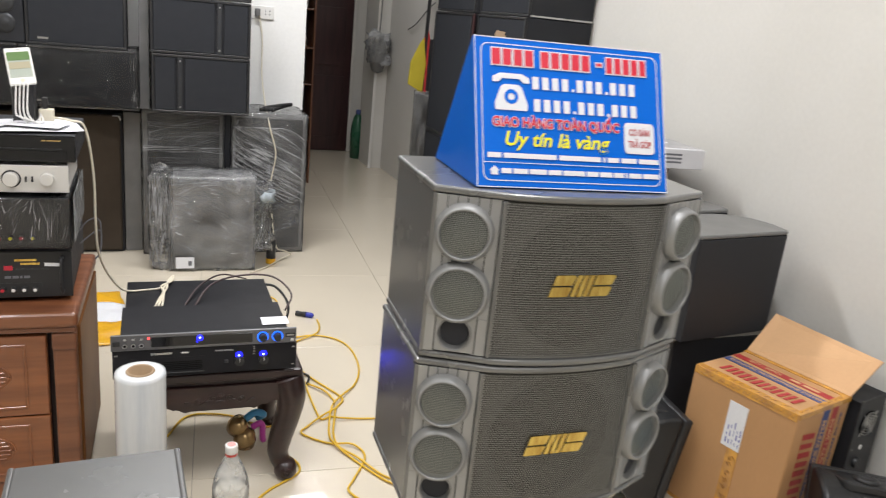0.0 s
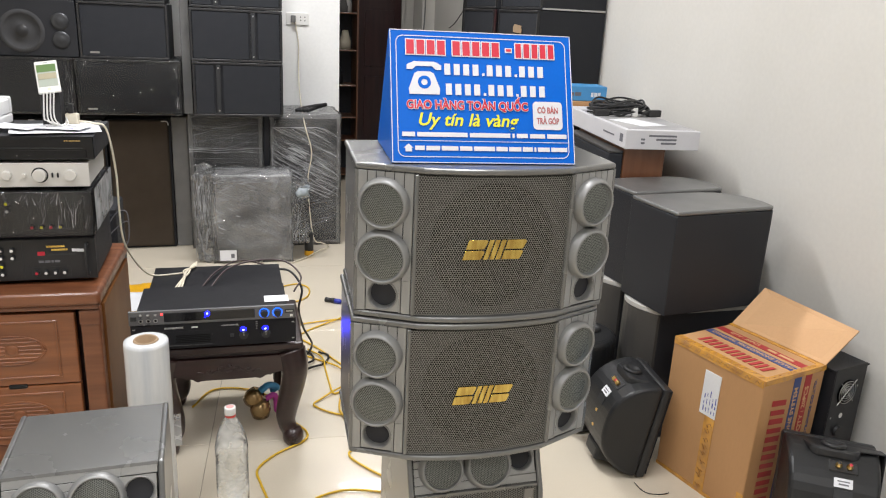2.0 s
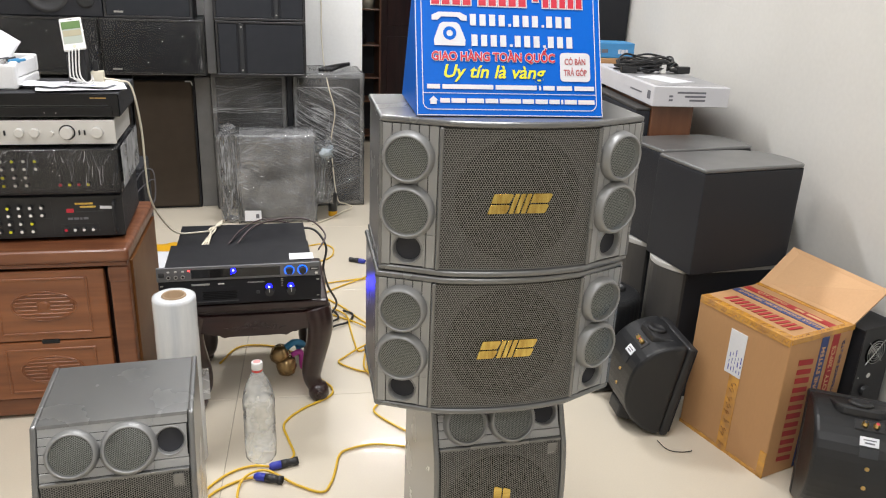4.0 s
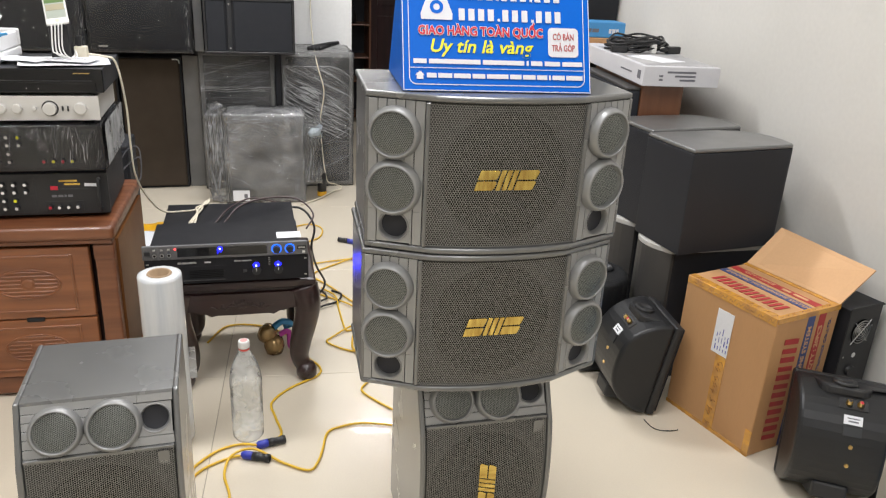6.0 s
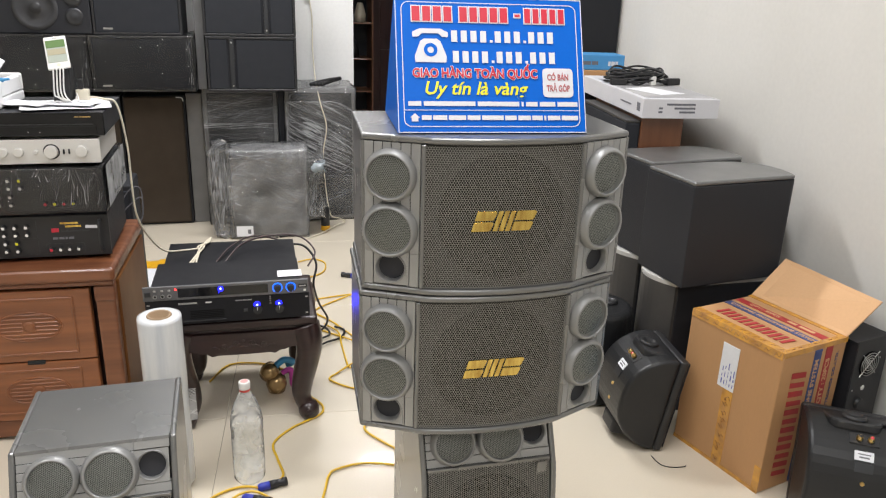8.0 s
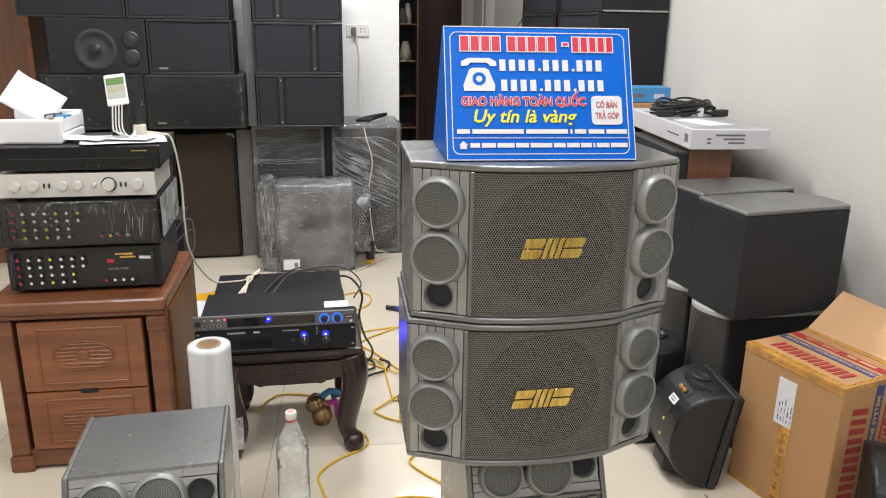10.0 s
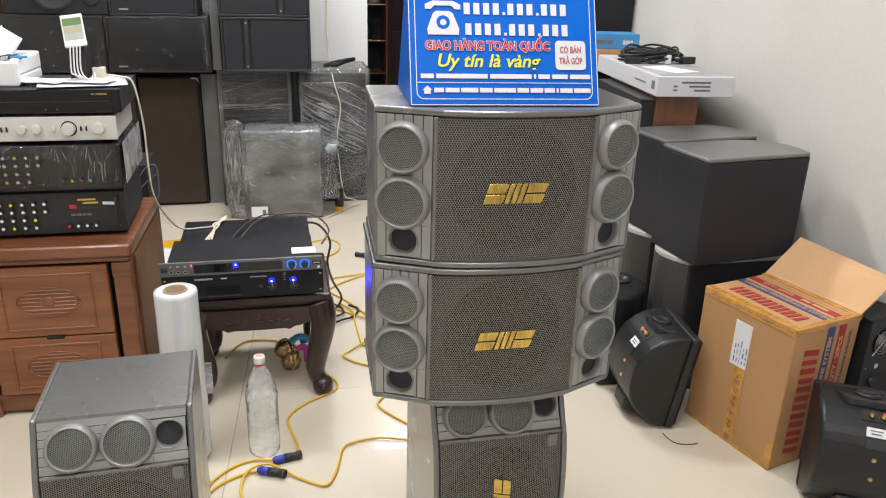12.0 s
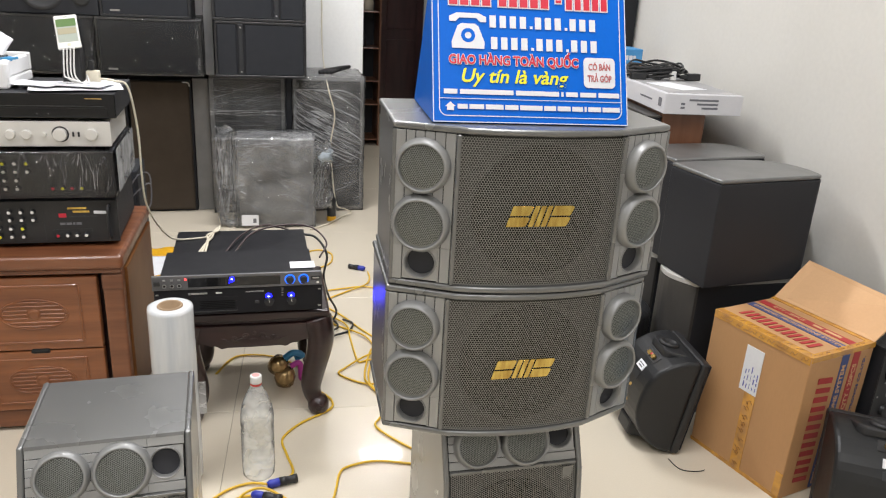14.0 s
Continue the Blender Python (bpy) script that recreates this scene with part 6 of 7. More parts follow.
part("plug", box(-0.036, 0.03, -0.013, 0.013, -0.0125, 0.014, 0.004), M_BLACK, t)
tagged(part("white_tie", box(1.845, 1.87, 2.625, 2.645, 1.014, 1.052, 0.004), M_WHITE), "white cable tie wrap", "cable tie")
tagged(part("white_leaflet", box(-0.06, 0.06, -0.1, 0.1, 0.0135, 0.0145, m=pose(1.78, 2.47, 1.0, 0, 0, 14)), M_PAPER), "white leaflet lying on a carton", "leaflet")

# ---- dark stack in the back corner ----
def dark_speaker(name, x0, x1, y0, y1, z0, z1, label, front=None, group="black speakers", rib=None, mark=True):
    """Plain black speaker with a recessed cloth front and a rim, front towards -y."""
    t = thing(name, pose((x0 + x1) / 2, y0, z0), label, "loudspeaker", group)
    w, d, h = x1 - x0, y1 - y0, z1 - z0
    part("cabinet", box(-w / 2, w / 2, 0.012, d, 0, h, 0.004), M_BLACKTEX, t)
    fr = bmesh.new()
    add_box(fr, -w / 2, w / 2, 0, 0.012, h - 0.012, h, 0.002, 1)
    add_box(fr, -w / 2, w / 2, 0, 0.012, 0, 0.012, 0.002, 1)
    for s in (-1, 1):
        add_box(fr, s * (w / 2 - 0.006) - 0.006, s * (w / 2 - 0.006) + 0.006, 0, 0.012, 0.0121, h - 0.0121, 0.002, 1)
    part("front_rim", fr, M_BLACK, t)
    if rib is None:
        part("grille", box(-w / 2 + 0.013, w / 2 - 0.013, 0.005, 0.0115, 0.0125, h - 0.0125, 0.002, 1), front or M_CLOTH, t, "black cloth grille")
    else:
        a = -w / 2 + w * rib
        part("grille", box(-w / 2 + 0.013, a - 0.022, 0.002, 0.0115, 0.0125, h - 0.0125, 0.004, 1), front or M_CLOTH, t, "black cloth grille")
        part("grille", box(a + 0.022, w / 2 - 0.013, 0.002, 0.0115, 0.0125, h - 0.0125, 0.004, 1), front or M_CLOTH, t, "black cloth grille")
        part("strip", box(a - 0.012, a + 0.012, 0.0, 0.0115, 0.0125, h - 0.0125, 0.002, 1), M_GUN, t, "dark grey strip")
        for z in (0.03, h - 0.03):
            part("screw", disc_front(a, 0, z, 0.0045, 0.002, 10), M_STEEL, t)
    if mark:
        bars(t, M_STEEL, pose(-w / 2 + 0.07, 0.0048, 0.03) @ FRONT, [0.045], 0.009, 0.004, "badge_bar")
    return t


def side_speaker(y0, y1, x0, z0, z1, label):
    """The same kind of speaker with its front towards -x."""
    t = dark_speaker("speaker_box", -(y1 - y0) / 2, (y1 - y0) / 2, 0, X1 - 0.006 - x0, 0, z1 - z0, label, mark=False)
    t.matrix_basis = pose(x0, (y0 + y1) / 2, z0, 0, 0, -90)
    return t


side_speaker(3.36, 3.94, 1.68, 0.0, 0.715, "large black speaker at the foot of a stack")
side_speaker(3.97, 4.55, 1.66, 0.0, 0.715, "large black speaker at the foot of a stack")
side_speaker(3.36, 3.94, 1.68, 0.718, 1.43, "large black speaker with a strip of tan tape")
side_speaker(3.97, 4.55, 1.66, 0.718, 1.43, "large black speaker in a stack by the wall")
side_speaker(3.36, 3.94, 1.69, 1.433, 2.05, "black speaker with a chrome lower edge on a stack")
side_speaker(3.97, 4.55, 1.67, 1.433, 2.05, "black speaker on top of a stack")
tagged(part("wood_strip", box(1.664, 1.672, 3.945, 3.968, 0.72, 1.43, 0.001, 1), M_DOORWOOD), "brown wooden strip between black speakers", "strip")
tagged(part("chrome_edge", box(1.7, 2.04, 3.352, 3.359, 1.433, 1.442, 0.001, 1), M_STEEL), "thin bright chrome edge strip", "strip")
tagged(part("tan_tape", prism([(-0.06, -0.018), (0.055, -0.022), (0.065, 0.0), (0.045, 0.004), (0.06, 0.016), (-0.045, 0.022), (-0.065, 0.004)], 0, 0.002, m=pose(1.6785, 3.62, 1.335) @ pose(0, 0, 0, 0, 0, -90) @ FRONT), M_CORE), "torn piece of tan tape on a black speaker", "tape")

# ---- speakers along the partition wall ----
YB = 4.05
for i, (x0, x1, z0, z1, r) in enumerate(((0.03, 0.5, 0.803, 1.088, 0.28), (0.03, 0.5, 1.092, 1.36, 0.68), (0.03, 0.5, 1.364, 1.64, 0.28))):
    dark_speaker("bookshelf_speaker", x0 - 0.005 * (i == 1), x1, YB, YB + 0.42, z0, z1, "black bookshelf speaker with a grey strip, stacked on wrapped speakers", None, "stacked black speakers", r, False)
ls = []
for x0, x1 in ((-1.04, -0.545), (-0.54, -0.03)):
    s = dark_speaker("wrapped_black_speaker", x0, x1, YB, YB + 0.4, 0.803, 1.086, "black speaker wrapped in clear film", None, "stacked black speakers")
    w = x1 - x0
    film_shell("film", -w / 2 - 0.002, w / 2 + 0.002, -0.008, 0.4, 0.002, 0.284, s, 0.004, 0.02, mat=M_FILMDARK)
    creases(s, w / 2 - 0.04, w / 2 - 0.004, 0.02, 0.27, -0.014, 9, 84, 10, 0.0007, 30 + len(ls), 0.02, 0.07, M_GLINT)
    creases(s, -w / 2 + 0.005, w / 2 - 0.01, 0.05, 0.27, -0.014, 5, 74, 8, 0.0005, 40 + len(ls), 0.03, 0.08)
    ls.append(s)
dark_speaker("black_speaker", -0.51, -0.08, YB + 0.01, YB + 0.4, 1.089, 1.368, "black speaker with a cloth front", None, "stacked black speakers")
dark_speaker("black_speaker", -0.6, -0.09, YB + 0.01, YB + 0.4, 1.371, 1.66, "black speaker on top of a stack", None, "stacked black speakers", mark=False)
dark_speaker("black_speaker", -1.12, -0.605, YB + 0.01, YB + 0.4, 1.371, 1.66, "black speaker on top of a stack", None, "stacked black speakers", mark=False)
t = thing("open_speaker", pose(-0.76, YB + 0.01, 1.089), "black speaker without a grille showing its woofer and tweeters", "loudspeaker", "stacked black speakers")
part("cabinet", box(-0.235, 0.245, 0, 0.39, 0, 0.278, 0.006), M_BLACKTEX, t)
wo = part("woofer", lathe([(0.105, 0), (0.1, 0.004), (0.09, 0.008), (0.082, 0.004), (0.076, -0.002), (0.04, -0.001), (0.03, 0.004), (0, 0.01)], 40, pose(-0.005, -0.0025, 0.122) @ FRONT), M_GREYCLOTH, t, "grey paper woofer cone", True)
part("dust_cap", lathe([(0.03, 0.004), (0.022, 0.011), (0, 0.014)], 24, pose(-0.005, -0.003, 0.122) @ FRONT), M_BLACK, wo, "", True)
for z in (0.175, 0.085):
    part("tweeter", lathe([(0.042, 0), (0.042, 0.003), (0.03, 0.001), (0.015, 0.006), (0, 0.008)], 28, pose(0.17, -0.001, z) @ FRONT), M_GUN, t, "round tweeter", True)

for x0, x1 in ((-0.02, 0.395), (0.432, 0.845)):
    t = thing("wrapped_tall_speaker", pose((x0 + x1) / 2, 4.23, 0), "tall grey speaker wrapped in clear stretch film", "loudspeaker", "wrapped grey speakers")
    w = x1 - x0
    part("cabinet", box(-w / 2 + 0.004, w / 2 - 0.004, 0.006, 0.365, 0.004, 0.795, 0.006), M_SPKGREY, t)
    part("grille", box(-w / 2 + 0.025, w / 2 - 0.025, -0.0005, 0.006, 0.03, 0.77, 0.002, 1), M_GREYCLOTH, t, "dark front grille")
    film_shell("film", -w / 2, w / 2, -0.005, 0.367, 0.003, 0.799, t, 0.006, 0.03, mat=M_FILMDENSE)
    if x0 > 0.2:
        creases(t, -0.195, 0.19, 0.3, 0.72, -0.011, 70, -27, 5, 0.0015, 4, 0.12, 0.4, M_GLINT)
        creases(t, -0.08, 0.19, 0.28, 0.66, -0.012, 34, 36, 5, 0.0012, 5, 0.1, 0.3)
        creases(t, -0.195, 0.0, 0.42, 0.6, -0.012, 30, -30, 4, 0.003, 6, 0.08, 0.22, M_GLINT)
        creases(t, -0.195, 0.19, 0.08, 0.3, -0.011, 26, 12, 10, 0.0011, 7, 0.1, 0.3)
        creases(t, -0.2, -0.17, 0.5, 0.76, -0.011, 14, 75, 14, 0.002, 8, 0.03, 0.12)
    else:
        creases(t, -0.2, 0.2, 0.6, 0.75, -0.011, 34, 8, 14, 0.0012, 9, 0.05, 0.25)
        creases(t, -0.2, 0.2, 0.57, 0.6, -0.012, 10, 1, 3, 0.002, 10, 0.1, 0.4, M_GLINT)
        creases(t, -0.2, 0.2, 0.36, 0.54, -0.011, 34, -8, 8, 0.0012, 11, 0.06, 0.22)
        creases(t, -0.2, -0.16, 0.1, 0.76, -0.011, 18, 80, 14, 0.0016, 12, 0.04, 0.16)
# black filler added for the shade in the gap; no real board
tagged(part("gap_board", box(0.398, 0.429, 4.235, 4.5, 0, 0.79, 0.002, 1), M_BLACKTEX), "dark filler for the shaded gap between wrapped speakers", "board")

t = thing("wrapped_speaker", pose(0.31, 3.93, 0, 0, 0, -2), "grey speaker thickly wrapped in crumpled clear film", "loudspeaker", "wrapped grey speakers")
part("cabinet", box(-0.2, 0.215, 0.01, 0.22, 0.004, 0.498, 0.012, 3), M_SPKGREY, t)
part("edge_rim", box(-0.203, -0.185, 0.0, 0.03, 0.01, 0.496, 0.004), M_GREYCLOTH, t)
film_shell("film", -0.208, 0.223, -0.004, 0.235, 0.003, 0.506, t, 0.012, 0.022)
film_shell("loose_film", -0.29, -0.2, 0.02, 0.2, 0.003, 0.52, t, 0.028, 0.022, "loose gathered film")
film_shell("loose_film", 0.215, 0.31, 0.03, 0.2, 0.1, 0.45, t, 0.03, 0.022, "loose gathered film")
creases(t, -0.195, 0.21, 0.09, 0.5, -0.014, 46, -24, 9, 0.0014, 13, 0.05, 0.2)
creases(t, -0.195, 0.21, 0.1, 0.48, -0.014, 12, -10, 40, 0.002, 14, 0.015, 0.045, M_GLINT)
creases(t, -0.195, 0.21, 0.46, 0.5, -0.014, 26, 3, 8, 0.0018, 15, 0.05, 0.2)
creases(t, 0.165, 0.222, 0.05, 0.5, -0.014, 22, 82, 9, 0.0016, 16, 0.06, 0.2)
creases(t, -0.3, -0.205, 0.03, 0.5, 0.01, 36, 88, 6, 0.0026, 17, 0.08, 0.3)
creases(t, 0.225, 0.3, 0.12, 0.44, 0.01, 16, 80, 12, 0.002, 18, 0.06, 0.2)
film_shell("film_knot", 0.255, 0.32, -0.01, 0.06, 0.36, 0.43, t, 0.03, 0.012, "pale bluish knot of film", film_material("knotted_film", 0.45, 0.3, (0.62, 0.72, 0.78)))
part("carton_label", box(-0.175, -0.085, -0.016, -0.0145, 0.02, 0.08), M_PAPER, t, "white label with a dark square")
part("label_square", box(-0.115, -0.097, -0.0172, -0.016, 0.035, 0.06), M_INK, t)

t = thing("brown_floor_speaker", pose(-0.28, 4.27, 0), "tall floor speaker with a dark brown cloth front", "loudspeaker")
part("cabinet", box(-0.165, 0.165, 0.02, 0.34, 0, 0.75, 0.004), M_BLACKTEX, t)
part("grille", box(-0.16, 0.155, 0.0, 0.02, 0.012, 0.745, 0.012, 3), M_BROWNCLOTH, t, "brown cloth grille")
part("corner_clip", tube([(0.12, -0.003, 0.742), (0.15, -0.003, 0.74), (0.158, -0.003, 0.72)], 0.003, 5, 6), M_WHITE, t)
for x in (-0.62, -0.95):
    t2 = copy_thing(t, pose(x, 4.27, 0))
t = thing("grey_side_speaker", pose(-0.07, 4.3, 0), "narrow grey carpeted speaker side", "loudspeaker")
part("cabinet", box(-0.04, 0.045, 0, 0.3, 0, 0.76, 0.004), M_SPKGREY, t)
tagged(part("grey_post", box(-0.026, 0.02, 4.16, 4.615, 0.8, ROOM_H - 0.002, 0.003), M_SPKGREY), "grey vertical post between speaker stacks", "post")
t = thing("small_black_speaker", pose(-0.3, 2.85, 0), "narrow black speaker standing behind the cabinet", "loudspeaker")
part("cabinet", box(-0.1, 0.07, 0, 0.22, 0, 0.6, 0.006), M_BLACKTEX, t)
part("grille", box(-0.09, 0.06, -0.012, 0.0, 0.02, 0.58, 0.004), M_CLOTH, t)
t = thing("wood_panel_door", pose(-1.35, 4.35, 0), "brown wooden cupboard with a lighter edge", "cupboard")
part("panel", box(-0.3, 0.2, 0, 0.25, 0, 2.0, 0.004), M_VENEER, t)
part("edge", box(0.17, 0.2, -0.01, 0, 0, 2.0, 0.003), M_WOODLIGHT, t)

# spray can and clips
t = thing("spray_can", pose(0.635, 4.04, 0), "small spray can with an orange base", "can")
part("can", lathe([(0, 0), (0.026, 0), (0.026, 0.13), (0.018, 0.142), (0, 0.142)], 20), M_GUN, t, "", True)
part("base", lathe([(0.0268, 0.002), (0.0268, 0.03)], 20), M_ORANGE, t, "orange band", True)
for k in range(4):
    tagged(part("black_stick", tube([(0.585 + 0.022 * k, 4.26, 0.813), (0.645 + 0.022 * k, 4.29 + 0.01 * k, 0.826), (0.73 + 0.014 * k, 4.32 + 0.015 * k, 0.838)], 0.011, 4, 8), M_BLACK, smooth=True), "black plastic stick lying on a wrapped speaker", "stick", "black sticks")
rope("white_lead", [(0.615, 4.605, 1.3), (0.63, 4.58, 1.18), (0.628, 4.56, 1.05), (0.625, 4.5, 0.95), (0.62, 4.3, 0.83), (0.635, 4.205, 0.72), (0.668, 4.198, 0.58), (0.645, 4.19, 0.42), (0.65, 4.15, 0.25), (0.67, 4.1, 0.08), (0.72, 4.1, 0.05), (0.76, 4.12, 0.02), (0.7, 4.08, 0.01), (0.6, 3.95, 0.008), (0.5, 3.86, 0.008)], 0.0038, M_CREAM, "white power lead hanging from a wall socket", 8)
t = thing("wall_socket", pose(0.628, 4.618, 1.32), "white double wall socket with a grey plug", "socket", kind="structure")
part("plate", box(-0.068, 0.068, -0.008, 0, -0.036, 0.036, 0.003), M_WHITE, t)
part("plug", box(-0.04, -0.012, -0.04, -0.008, -0.022, 0.02, 0.005), M_SPKGREY, t, "grey plug")
for x in (0.02, 0.045):
    part("hole", box(x - 0.003, x + 0.003, -0.0088, -0.008, -0.012, -0.004), M_BLACK, t)
    part("hole", box(x - 0.003, x + 0.003, -0.0088, -0.008, 0.006, 0.014), M_BLACK, t)

# ---- east wall: switches, calendar board, stains ----
WX = X1 - 0.001
t = thing("wall_switches", pose(WX, 1.351, 1.228), "row of white switch and socket plates on the wall", "switch", kind="structure")
for k, y in enumerate((0.064, -0.012, -0.088)):
    pl = part("plate", box(-0.009, 0, y - 0.0375, y + 0.0375, -0.061, 0.061, 0.003), M_WHITE, t)
    if k == 0:
        part("red_switch", box(-0.013, -0.009, y + 0.005, y + 0.02, 0.018, 0.034, 0.001, 1), emitter("lit_red_rocker", (0.9, 0.02, 0.03), 0.6), pl, "red rocker switch")
        part("white_switch", box(-0.013, -0.009, y - 0.018, y - 0.003, 0.018, 0.032, 0.001, 1), M_WHITE, pl)
        for yy in (0.016, -0.014):
            for z in (-0.008, -0.026):
                part("hole", prism([(-0.004, -0.003), (0.004, -0.003), (0, 0.005)], 0, 0.0008, m=pose(-0.009, y + yy, z) @ pose(0, 0, 0, 90, 0, -90)), M_BLACK, pl)
    else:
        for z in (0.018, -0.02):
            part("white_switch", box(-0.012, -0.009, y - 0.012, y + 0.01, z - 0.005, z + 0.005, 0.001, 1), M_WHITE, pl)
part("grey_plug", lathe([(0, 0), (0.028, 0), (0.024, 0.03), (0, 0.034)], 20, pose(-0.009, -0.078, 0.03) @ pose(0, 0, 0, 0, -90, 0)), M_SPKGREY, t, "", True)
part("ivory_plug", lathe([(0, 0), (0.028, 0), (0.024, 0.03), (0, 0.034)], 20, pose(-0.009, -0.078, -0.035) @ pose(0, 0, 0, 0, -90, 0)), M_CREAM, t, "", True)
t = thing("calendar_board", pose(WX, 1.509, 1.336), "mahogany wall board with a torn-off day calendar", "calendar")
part("board", box(-0.014, 0, -0.36, 0, 0, 0.5, 0.003), M_BOARD, t)
part("page", box(-0.02, -0.0141, -0.33, -0.03, 0.03, 0.46, 0.001, 1), M_PAPER, t, "white calendar page with blue numerals")
side = lambda y, z: pose(-0.0208, y, z) @ pose(0, 0, 0, 90, 0, -90)
lettering("3", 0.17, M_BLUEINK, t, side(-0.14, 0.235), bold=0.004)
lettering("8", 0.06, M_BLUEINK, t, side(-0.15, 0.12), bold=0.002)
lettering("THỨ SÁU", 0.0135, M_INK, t, side(-0.07, 0.145))
bars(t, M_CYANBOX, side(-0.07, 0.115), [0.04], 0.006, 0.004)
bars(t, M_CYANBOX, side(-0.07, 0.1), [0.03], 0.006, 0.004)
bars(t, M_INK, side(-0.16, 0.065), [0.05, 0.03, 0.06], 0.005, 0.006)
part("corner_print", box(-0.0208, -0.02, -0.05, -0.03, 0.03, 0.06), M_BLUEINK, t)


def stain(name, pts, w, label, mat=None):
    b = bmesh.new()
    path = spline([(WX - 0.0006, y, z) for y, z in pts], 10)
    rows = []
    for i, p in enumerate(path):
        k = w * (0.55 + 0.9 * abs(noise.noise(Vector((i * 0.23, w * 90, 2))))) * (0.35 + 0.65 * math.sin(math.pi * min(1, 0.12 + i / len(path))))
        rows.append([b.verts.new(p + Vector((0, k, 0))), b.verts.new(p + Vector((-0.0003 if mat else -0.0015, 0, 0))), b.verts.new(p + Vector((0, -k, 0)))])
    for p, q in zip(rows, rows[1:]):
        b.faces.new((p[0], p[1], q[1], q[0]))
        b.faces.new((p[1], p[2], q[2], q[1]))
    return tagged(part(name, b, mat or M_GREENSTAIN), label, "stain", kind="structure")


stain("trim_stain", [(1.273, 1.16), (1.299, 1.124), (1.311, 1.008), (1.302, 0.842), (1.288, 0.689), (1.315, 0.606), (1.324, 0.527)], 0.008, "greenish drip stain on the wall")
stain("trim_stain", [(1.205, 0.95), (1.211, 0.9), (1.189, 0.829), (1.196, 0.726), (1.187, 0.644), (1.177, 0.557)], 0.009, "greenish drip stain on the wall")
stain("trim_stain", [(1.233, 0.451), (1.186, 0.444), (1.174, 0.381)], 0.004, "faint greenish stain on the wall")
# thin line, slightly darker than the wall paint
M_HAIR = material("hairline_grey", (0.57, 0.555, 0.515), 0.85, 0, (0.665, 0.648, 0.607), 9, 1.0)
for pts in ([(2.835, 1.341), (2.6, 1.3), (2.381, 1.272), (2.1, 1.268), (1.894, 1.27), (1.551, 1.273)],):
    stain("trim_crack", pts, 0.0014, "faint thin darker line on the wall", M_HAIR)
t = thing("blue_crate", pose(1.9, 0.84, 0), "blue plastic crate by the wall", "crate")
part("wall_panel", box(-0.1, 0.14, 0.1, 0.115, 0, 0.24, 0.003), M_CYANBOX, t)
part("wall_panel", box(-0.1, 0.14, -0.15, -0.135, 0, 0.24, 0.003), M_CYANBOX, t)
part("wall_panel", box(-0.1, -0.085, -0.135, 0.1, 0, 0.24, 0.003), M_CYANBOX, t)
part("wall_panel", box(0.125, 0.14, -0.135, 0.1, 0, 0.24, 0.003), M_CYANBOX, t)
part("base", box(-0.085, 0.125, -0.135, 0.1, 0, 0.01), M_CYANBOX, t)

# ---- rear passage ----
t = thing("door_1", pose(1.69, Y1 - 0.002, 0), "dark red-brown wooden door", "door", kind="structure")
part("leaf", box(-0.22, 0.22, -0.045, 0, 0.006, 2.05, 0.003), M_DOORWOOD, t)
for z0, z1 in ((0.15, 0.75), (0.85, 1.4), (1.5, 1.95)):
    part("panel", box(-0.15, 0.15, -0.052, -0.045, z0, z1, 0.006), M_DOORWOOD, t)
part("door_frame", box(-0.26, -0.221, -0.06, 0, 0, 2.1, 0.003), M_DOORWOOD, t)
part("door_frame", box(0.221, 0.255, -0.06, 0, 0, 2.1, 0.003), M_WALL, t)
t = thing("open_shelf", pose(1.04, 6.05, 0), "open shelf with thin wooden edges full of small things", "shelf")
for s in (-1, 1):
    part("side", box(s * 0.19 - 0.007, s * 0.19 + 0.007, 0, 0.3, 0, 2.0, 0.002, 1), M_VENEER, t)
part("back", box(-0.183, 0.183, 0.28, 0.295, 0, 2.0), M_BLACKTEX, t)
for z in (0.05, 0.34, 0.53, 0.79, 1.07, 1.36, 1.65, 1.95):
    part("board", box(-0.183, 0.183, 0.003, 0.28, z - 0.004, z + 0.006, 0.002, 1), M_VENEER, t)
for x, z, r, h, mat in ((1.15, 1.0765, 0.045, 0.15, M_CREAM), (1.08, 0.7965, 0.06, 0.14, M_GUN), (1.13, 1.3665, 0.045, 0.12, M_SPKGREY), (1.17, 1.3665, 0.03, 0.16, M_WHITE)):
    tagged(part("small_pot", lathe([(0, 0), (r, 0), (r * 1.05, h * 0.4), (r * 0.7, h * 0.8), (r * 0.5, h), (0, h)], 18, pose(x, 6.2, z)), mat, smooth=True), "small container on an open shelf", "container", "things on the shelf")
t = thing("green_bottle", pose(1.93, 7.22, 0), "dark green plastic bottle on the floor", "bottle")
part("body", lathe([(0, 0), (0.06, 0), (0.062, 0.3), (0.04, 0.4), (0.02, 0.43), (0, 0.43)], 20), M_GREENBOTTLE, t, "", True)
part("cap", lathe([(0.024, 0.43), (0.024, 0.47), (0, 0.47)], 14), M_NAVY, t, "", True)
t = thing("wall_lantern", pose(1.93, 6.72, 0.85), "greyish bundle hanging on the pillar", "bundle")
film_shell("bag", -0.1, 0.08, -0.12, 0.02, 0.12, 0.36, t, 0.05, 0.03, "crumpled clear bag", M_BAG)
part("bundle", lathe([(0, 0), (0.05, 0.02), (0.08, 0.12), (0.07, 0.22), (0.03, 0.32), (0, 0.36)], 18, pose(0, -0.04, 0.02)), M_SPKGREY, t, "", True)
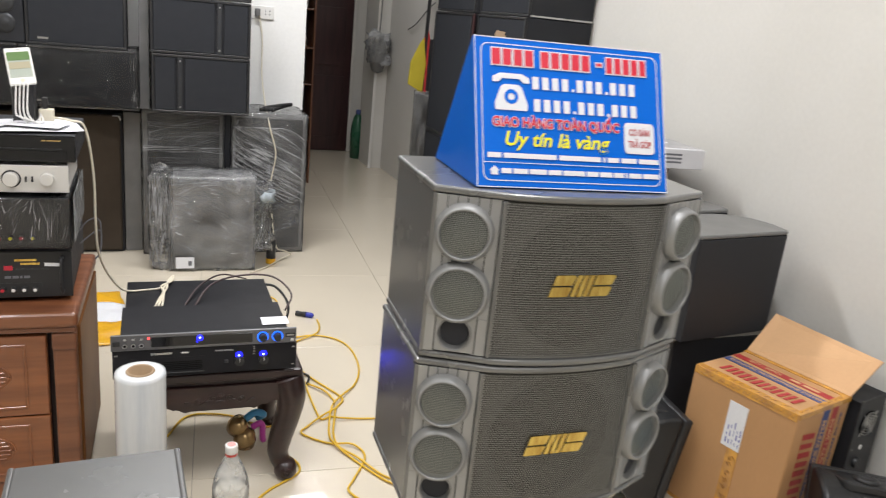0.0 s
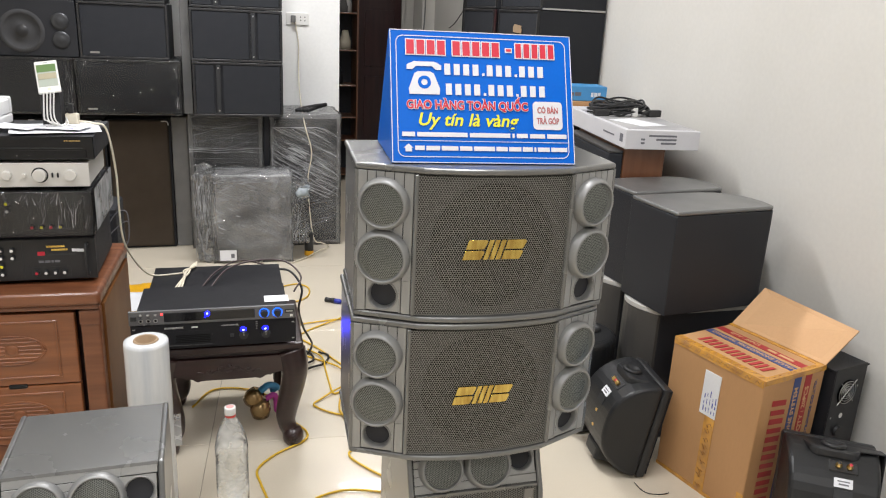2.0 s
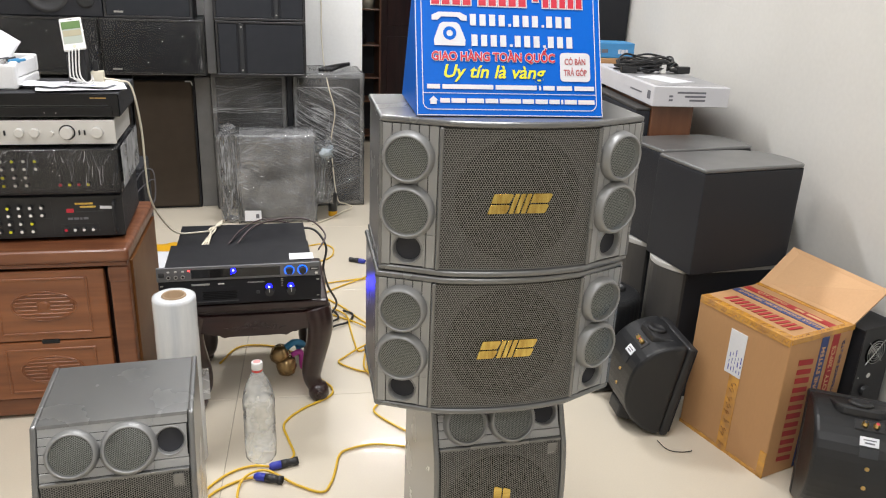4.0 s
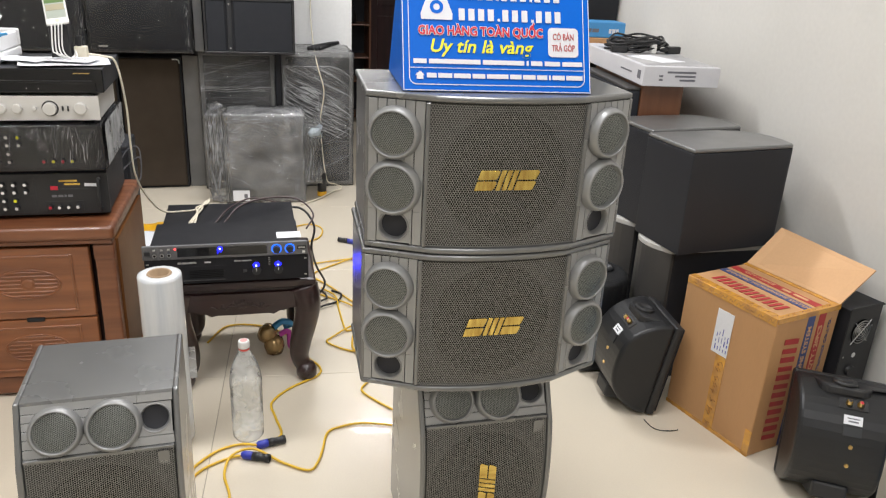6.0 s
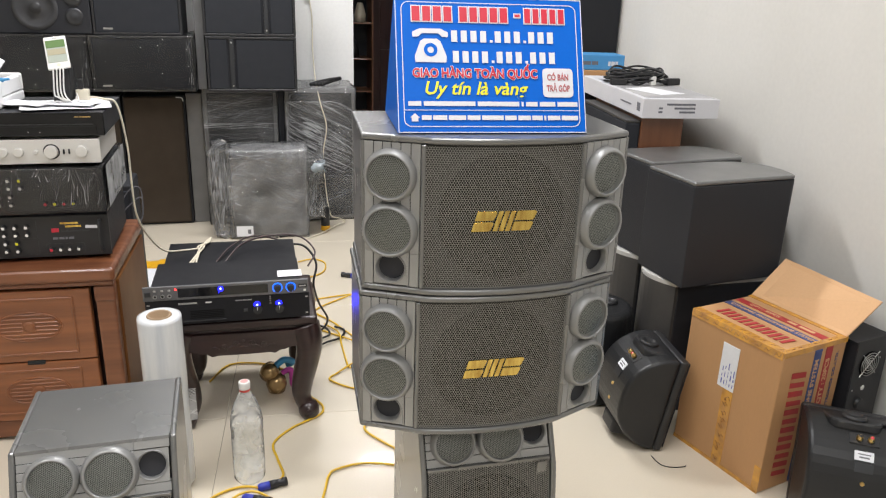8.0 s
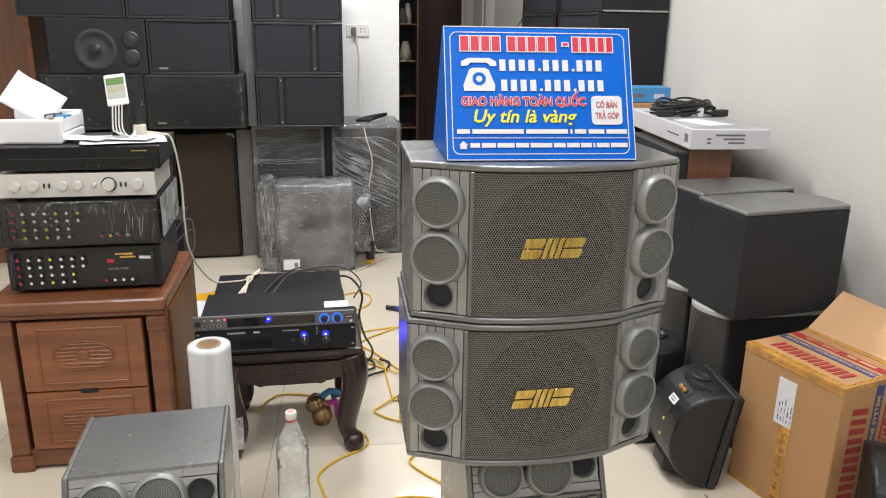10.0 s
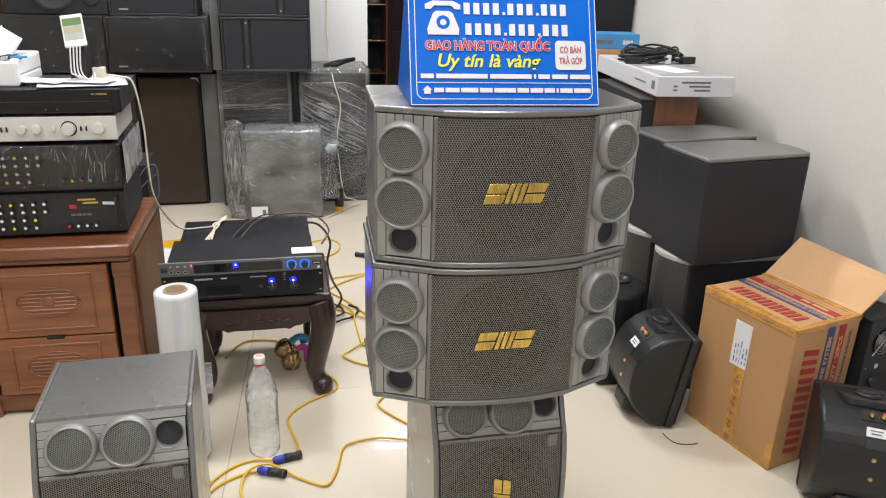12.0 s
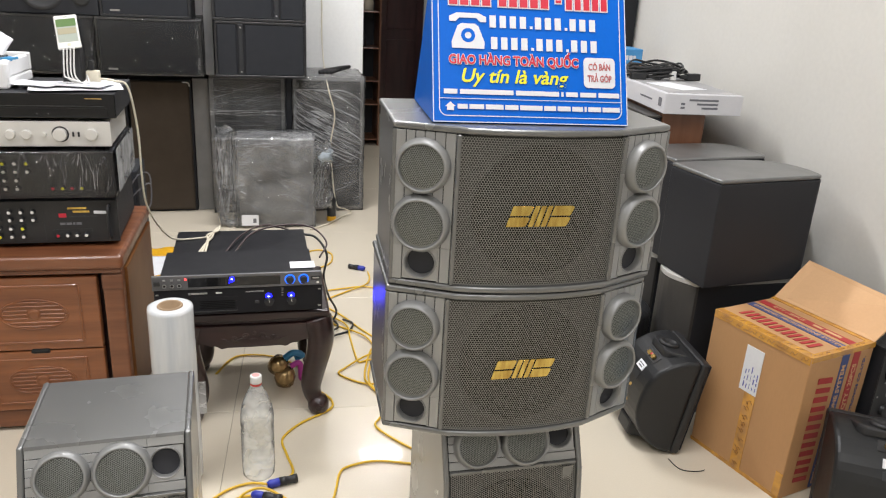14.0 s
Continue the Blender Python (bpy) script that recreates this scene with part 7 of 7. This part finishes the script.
part("string", tube([(0.0, -0.04, 0.36), (0.01, -0.03, 0.6), (0.0, -0.02, 0.9)], 0.006, 5, 6), M_SPKGREY, t)
part("pipe", box(-0.012, 0.012, -0.005, 0.02, -0.85, 0.05, 0.003), M_WHITE, t)
t = thing("hanging_cloth", pose(1.9, 5.5, 0.9), "yellow and red cloth hanging by the wall", "cloth")
b = prism([(-0.07, 0.0), (0.05, -0.06), (0.06, 0.16), (0.03, 0.34), (0.0, 0.3), (-0.06, 0.16)], 0, 0.02, 0.006, 2, FRONT)
part("yellow_cloth", b, M_FLAGYELLOW, t)
b = prism([(0.05, -0.2), (0.085, -0.2), (0.09, 0.3), (0.06, 0.42), (0.035, 0.34)], 0, 0.018, 0.005, 2, pose(0, 0.01, 0) @ FRONT)
part("red_cloth", b, M_FLAGRED, t)
part("rod", tube([(0.05, 0.0, -0.9), (0.05, 0.0, 0.3), (0.06, 0, 1.2)], 0.014, 4, 8), M_BLACK, t)
t = thing("wrapped_passage_speaker", pose(1.87, 4.62, 0), "grey film-wrapped speaker in the passage", "loudspeaker")
part("cabinet", box(-0.16, 0.17, 0, 0.33, 0, 0.9, 0.006), M_SPKGREY, t)
film_shell("film", -0.165, 0.172, -0.004, 0.333, 0.003, 0.905, t, 0.006, 0.03)
dark_speaker("speaker_box", 1.78, 2.04, 4.64, 4.95, 0.91, 1.25, "black speaker on a wrapped one in the passage", mark=False)
tagged(part("rope_on_wall", tube([(2.035, 6.2, 1.28), (2.03, 6.0, 1.33), (2.035, 5.75, 1.45), (2.035, 5.6, 1.5)], 0.005, 6, 7), M_SPKGREY, smooth=True), "dark twisted rope hanging along the wall", "rope")

# ---- floor tiles ----
TS, TR = 0.905, radians(-4.5)
tu, tv = Vector((math.cos(TR), math.sin(TR))), Vector((-math.sin(TR), math.cos(TR)))
origin = Vector((0.113, 2.05))
GAP = 0.0008


def clipped(poly):
    for ax, lim, s in ((0, X0, 1), (0, X1, -1), (1, Y0, 1), (1, Y1, -1)):
        out = []
        for a, c in zip(poly, poly[1:] + poly[:1]):
            da, dc = (a[ax] - lim) * s, (c[ax] - lim) * s
            if da >= 0:
                out.append(a)
            if (da > 0) != (dc > 0) and da != dc:
                out.append(a + (c - a) * (da / (da - dc)))
        poly = out
        if len(poly) < 3:
            return []
    return poly


whole = None
for i in range(-5, 6):
    for j in range(-7, 9):
        c = origin + tu * (i * TS) + tv * (j * TS)
        g = GAP
        poly = [c + tu * a + tv * e for a, e in ((g, g), (TS - g, g), (TS - g, TS - g), (g, TS - g))]
        cut = clipped(poly)
        if not cut:
            continue
        if len(cut) == 4 and all((p - q).length < 1e-6 for p, q in zip(cut, poly)):
            if whole is None:
                ob = part("tile", prism([(g, g), (TS - g, g), (TS - g, TS - g), (g, TS - g)], -0.006, 0.0, 0.0012, 1), M_TILE, floor)
                whole = ob.data
            else:
                ob = new("tile", whole)
                ob.parent = floor
            ob.matrix_basis = pose(c.x, c.y, 0, 0, 0, math.degrees(TR))
        else:
            part("tile", prism([tuple(p) for p in cut], -0.006, 0.0), M_TILE, floor)
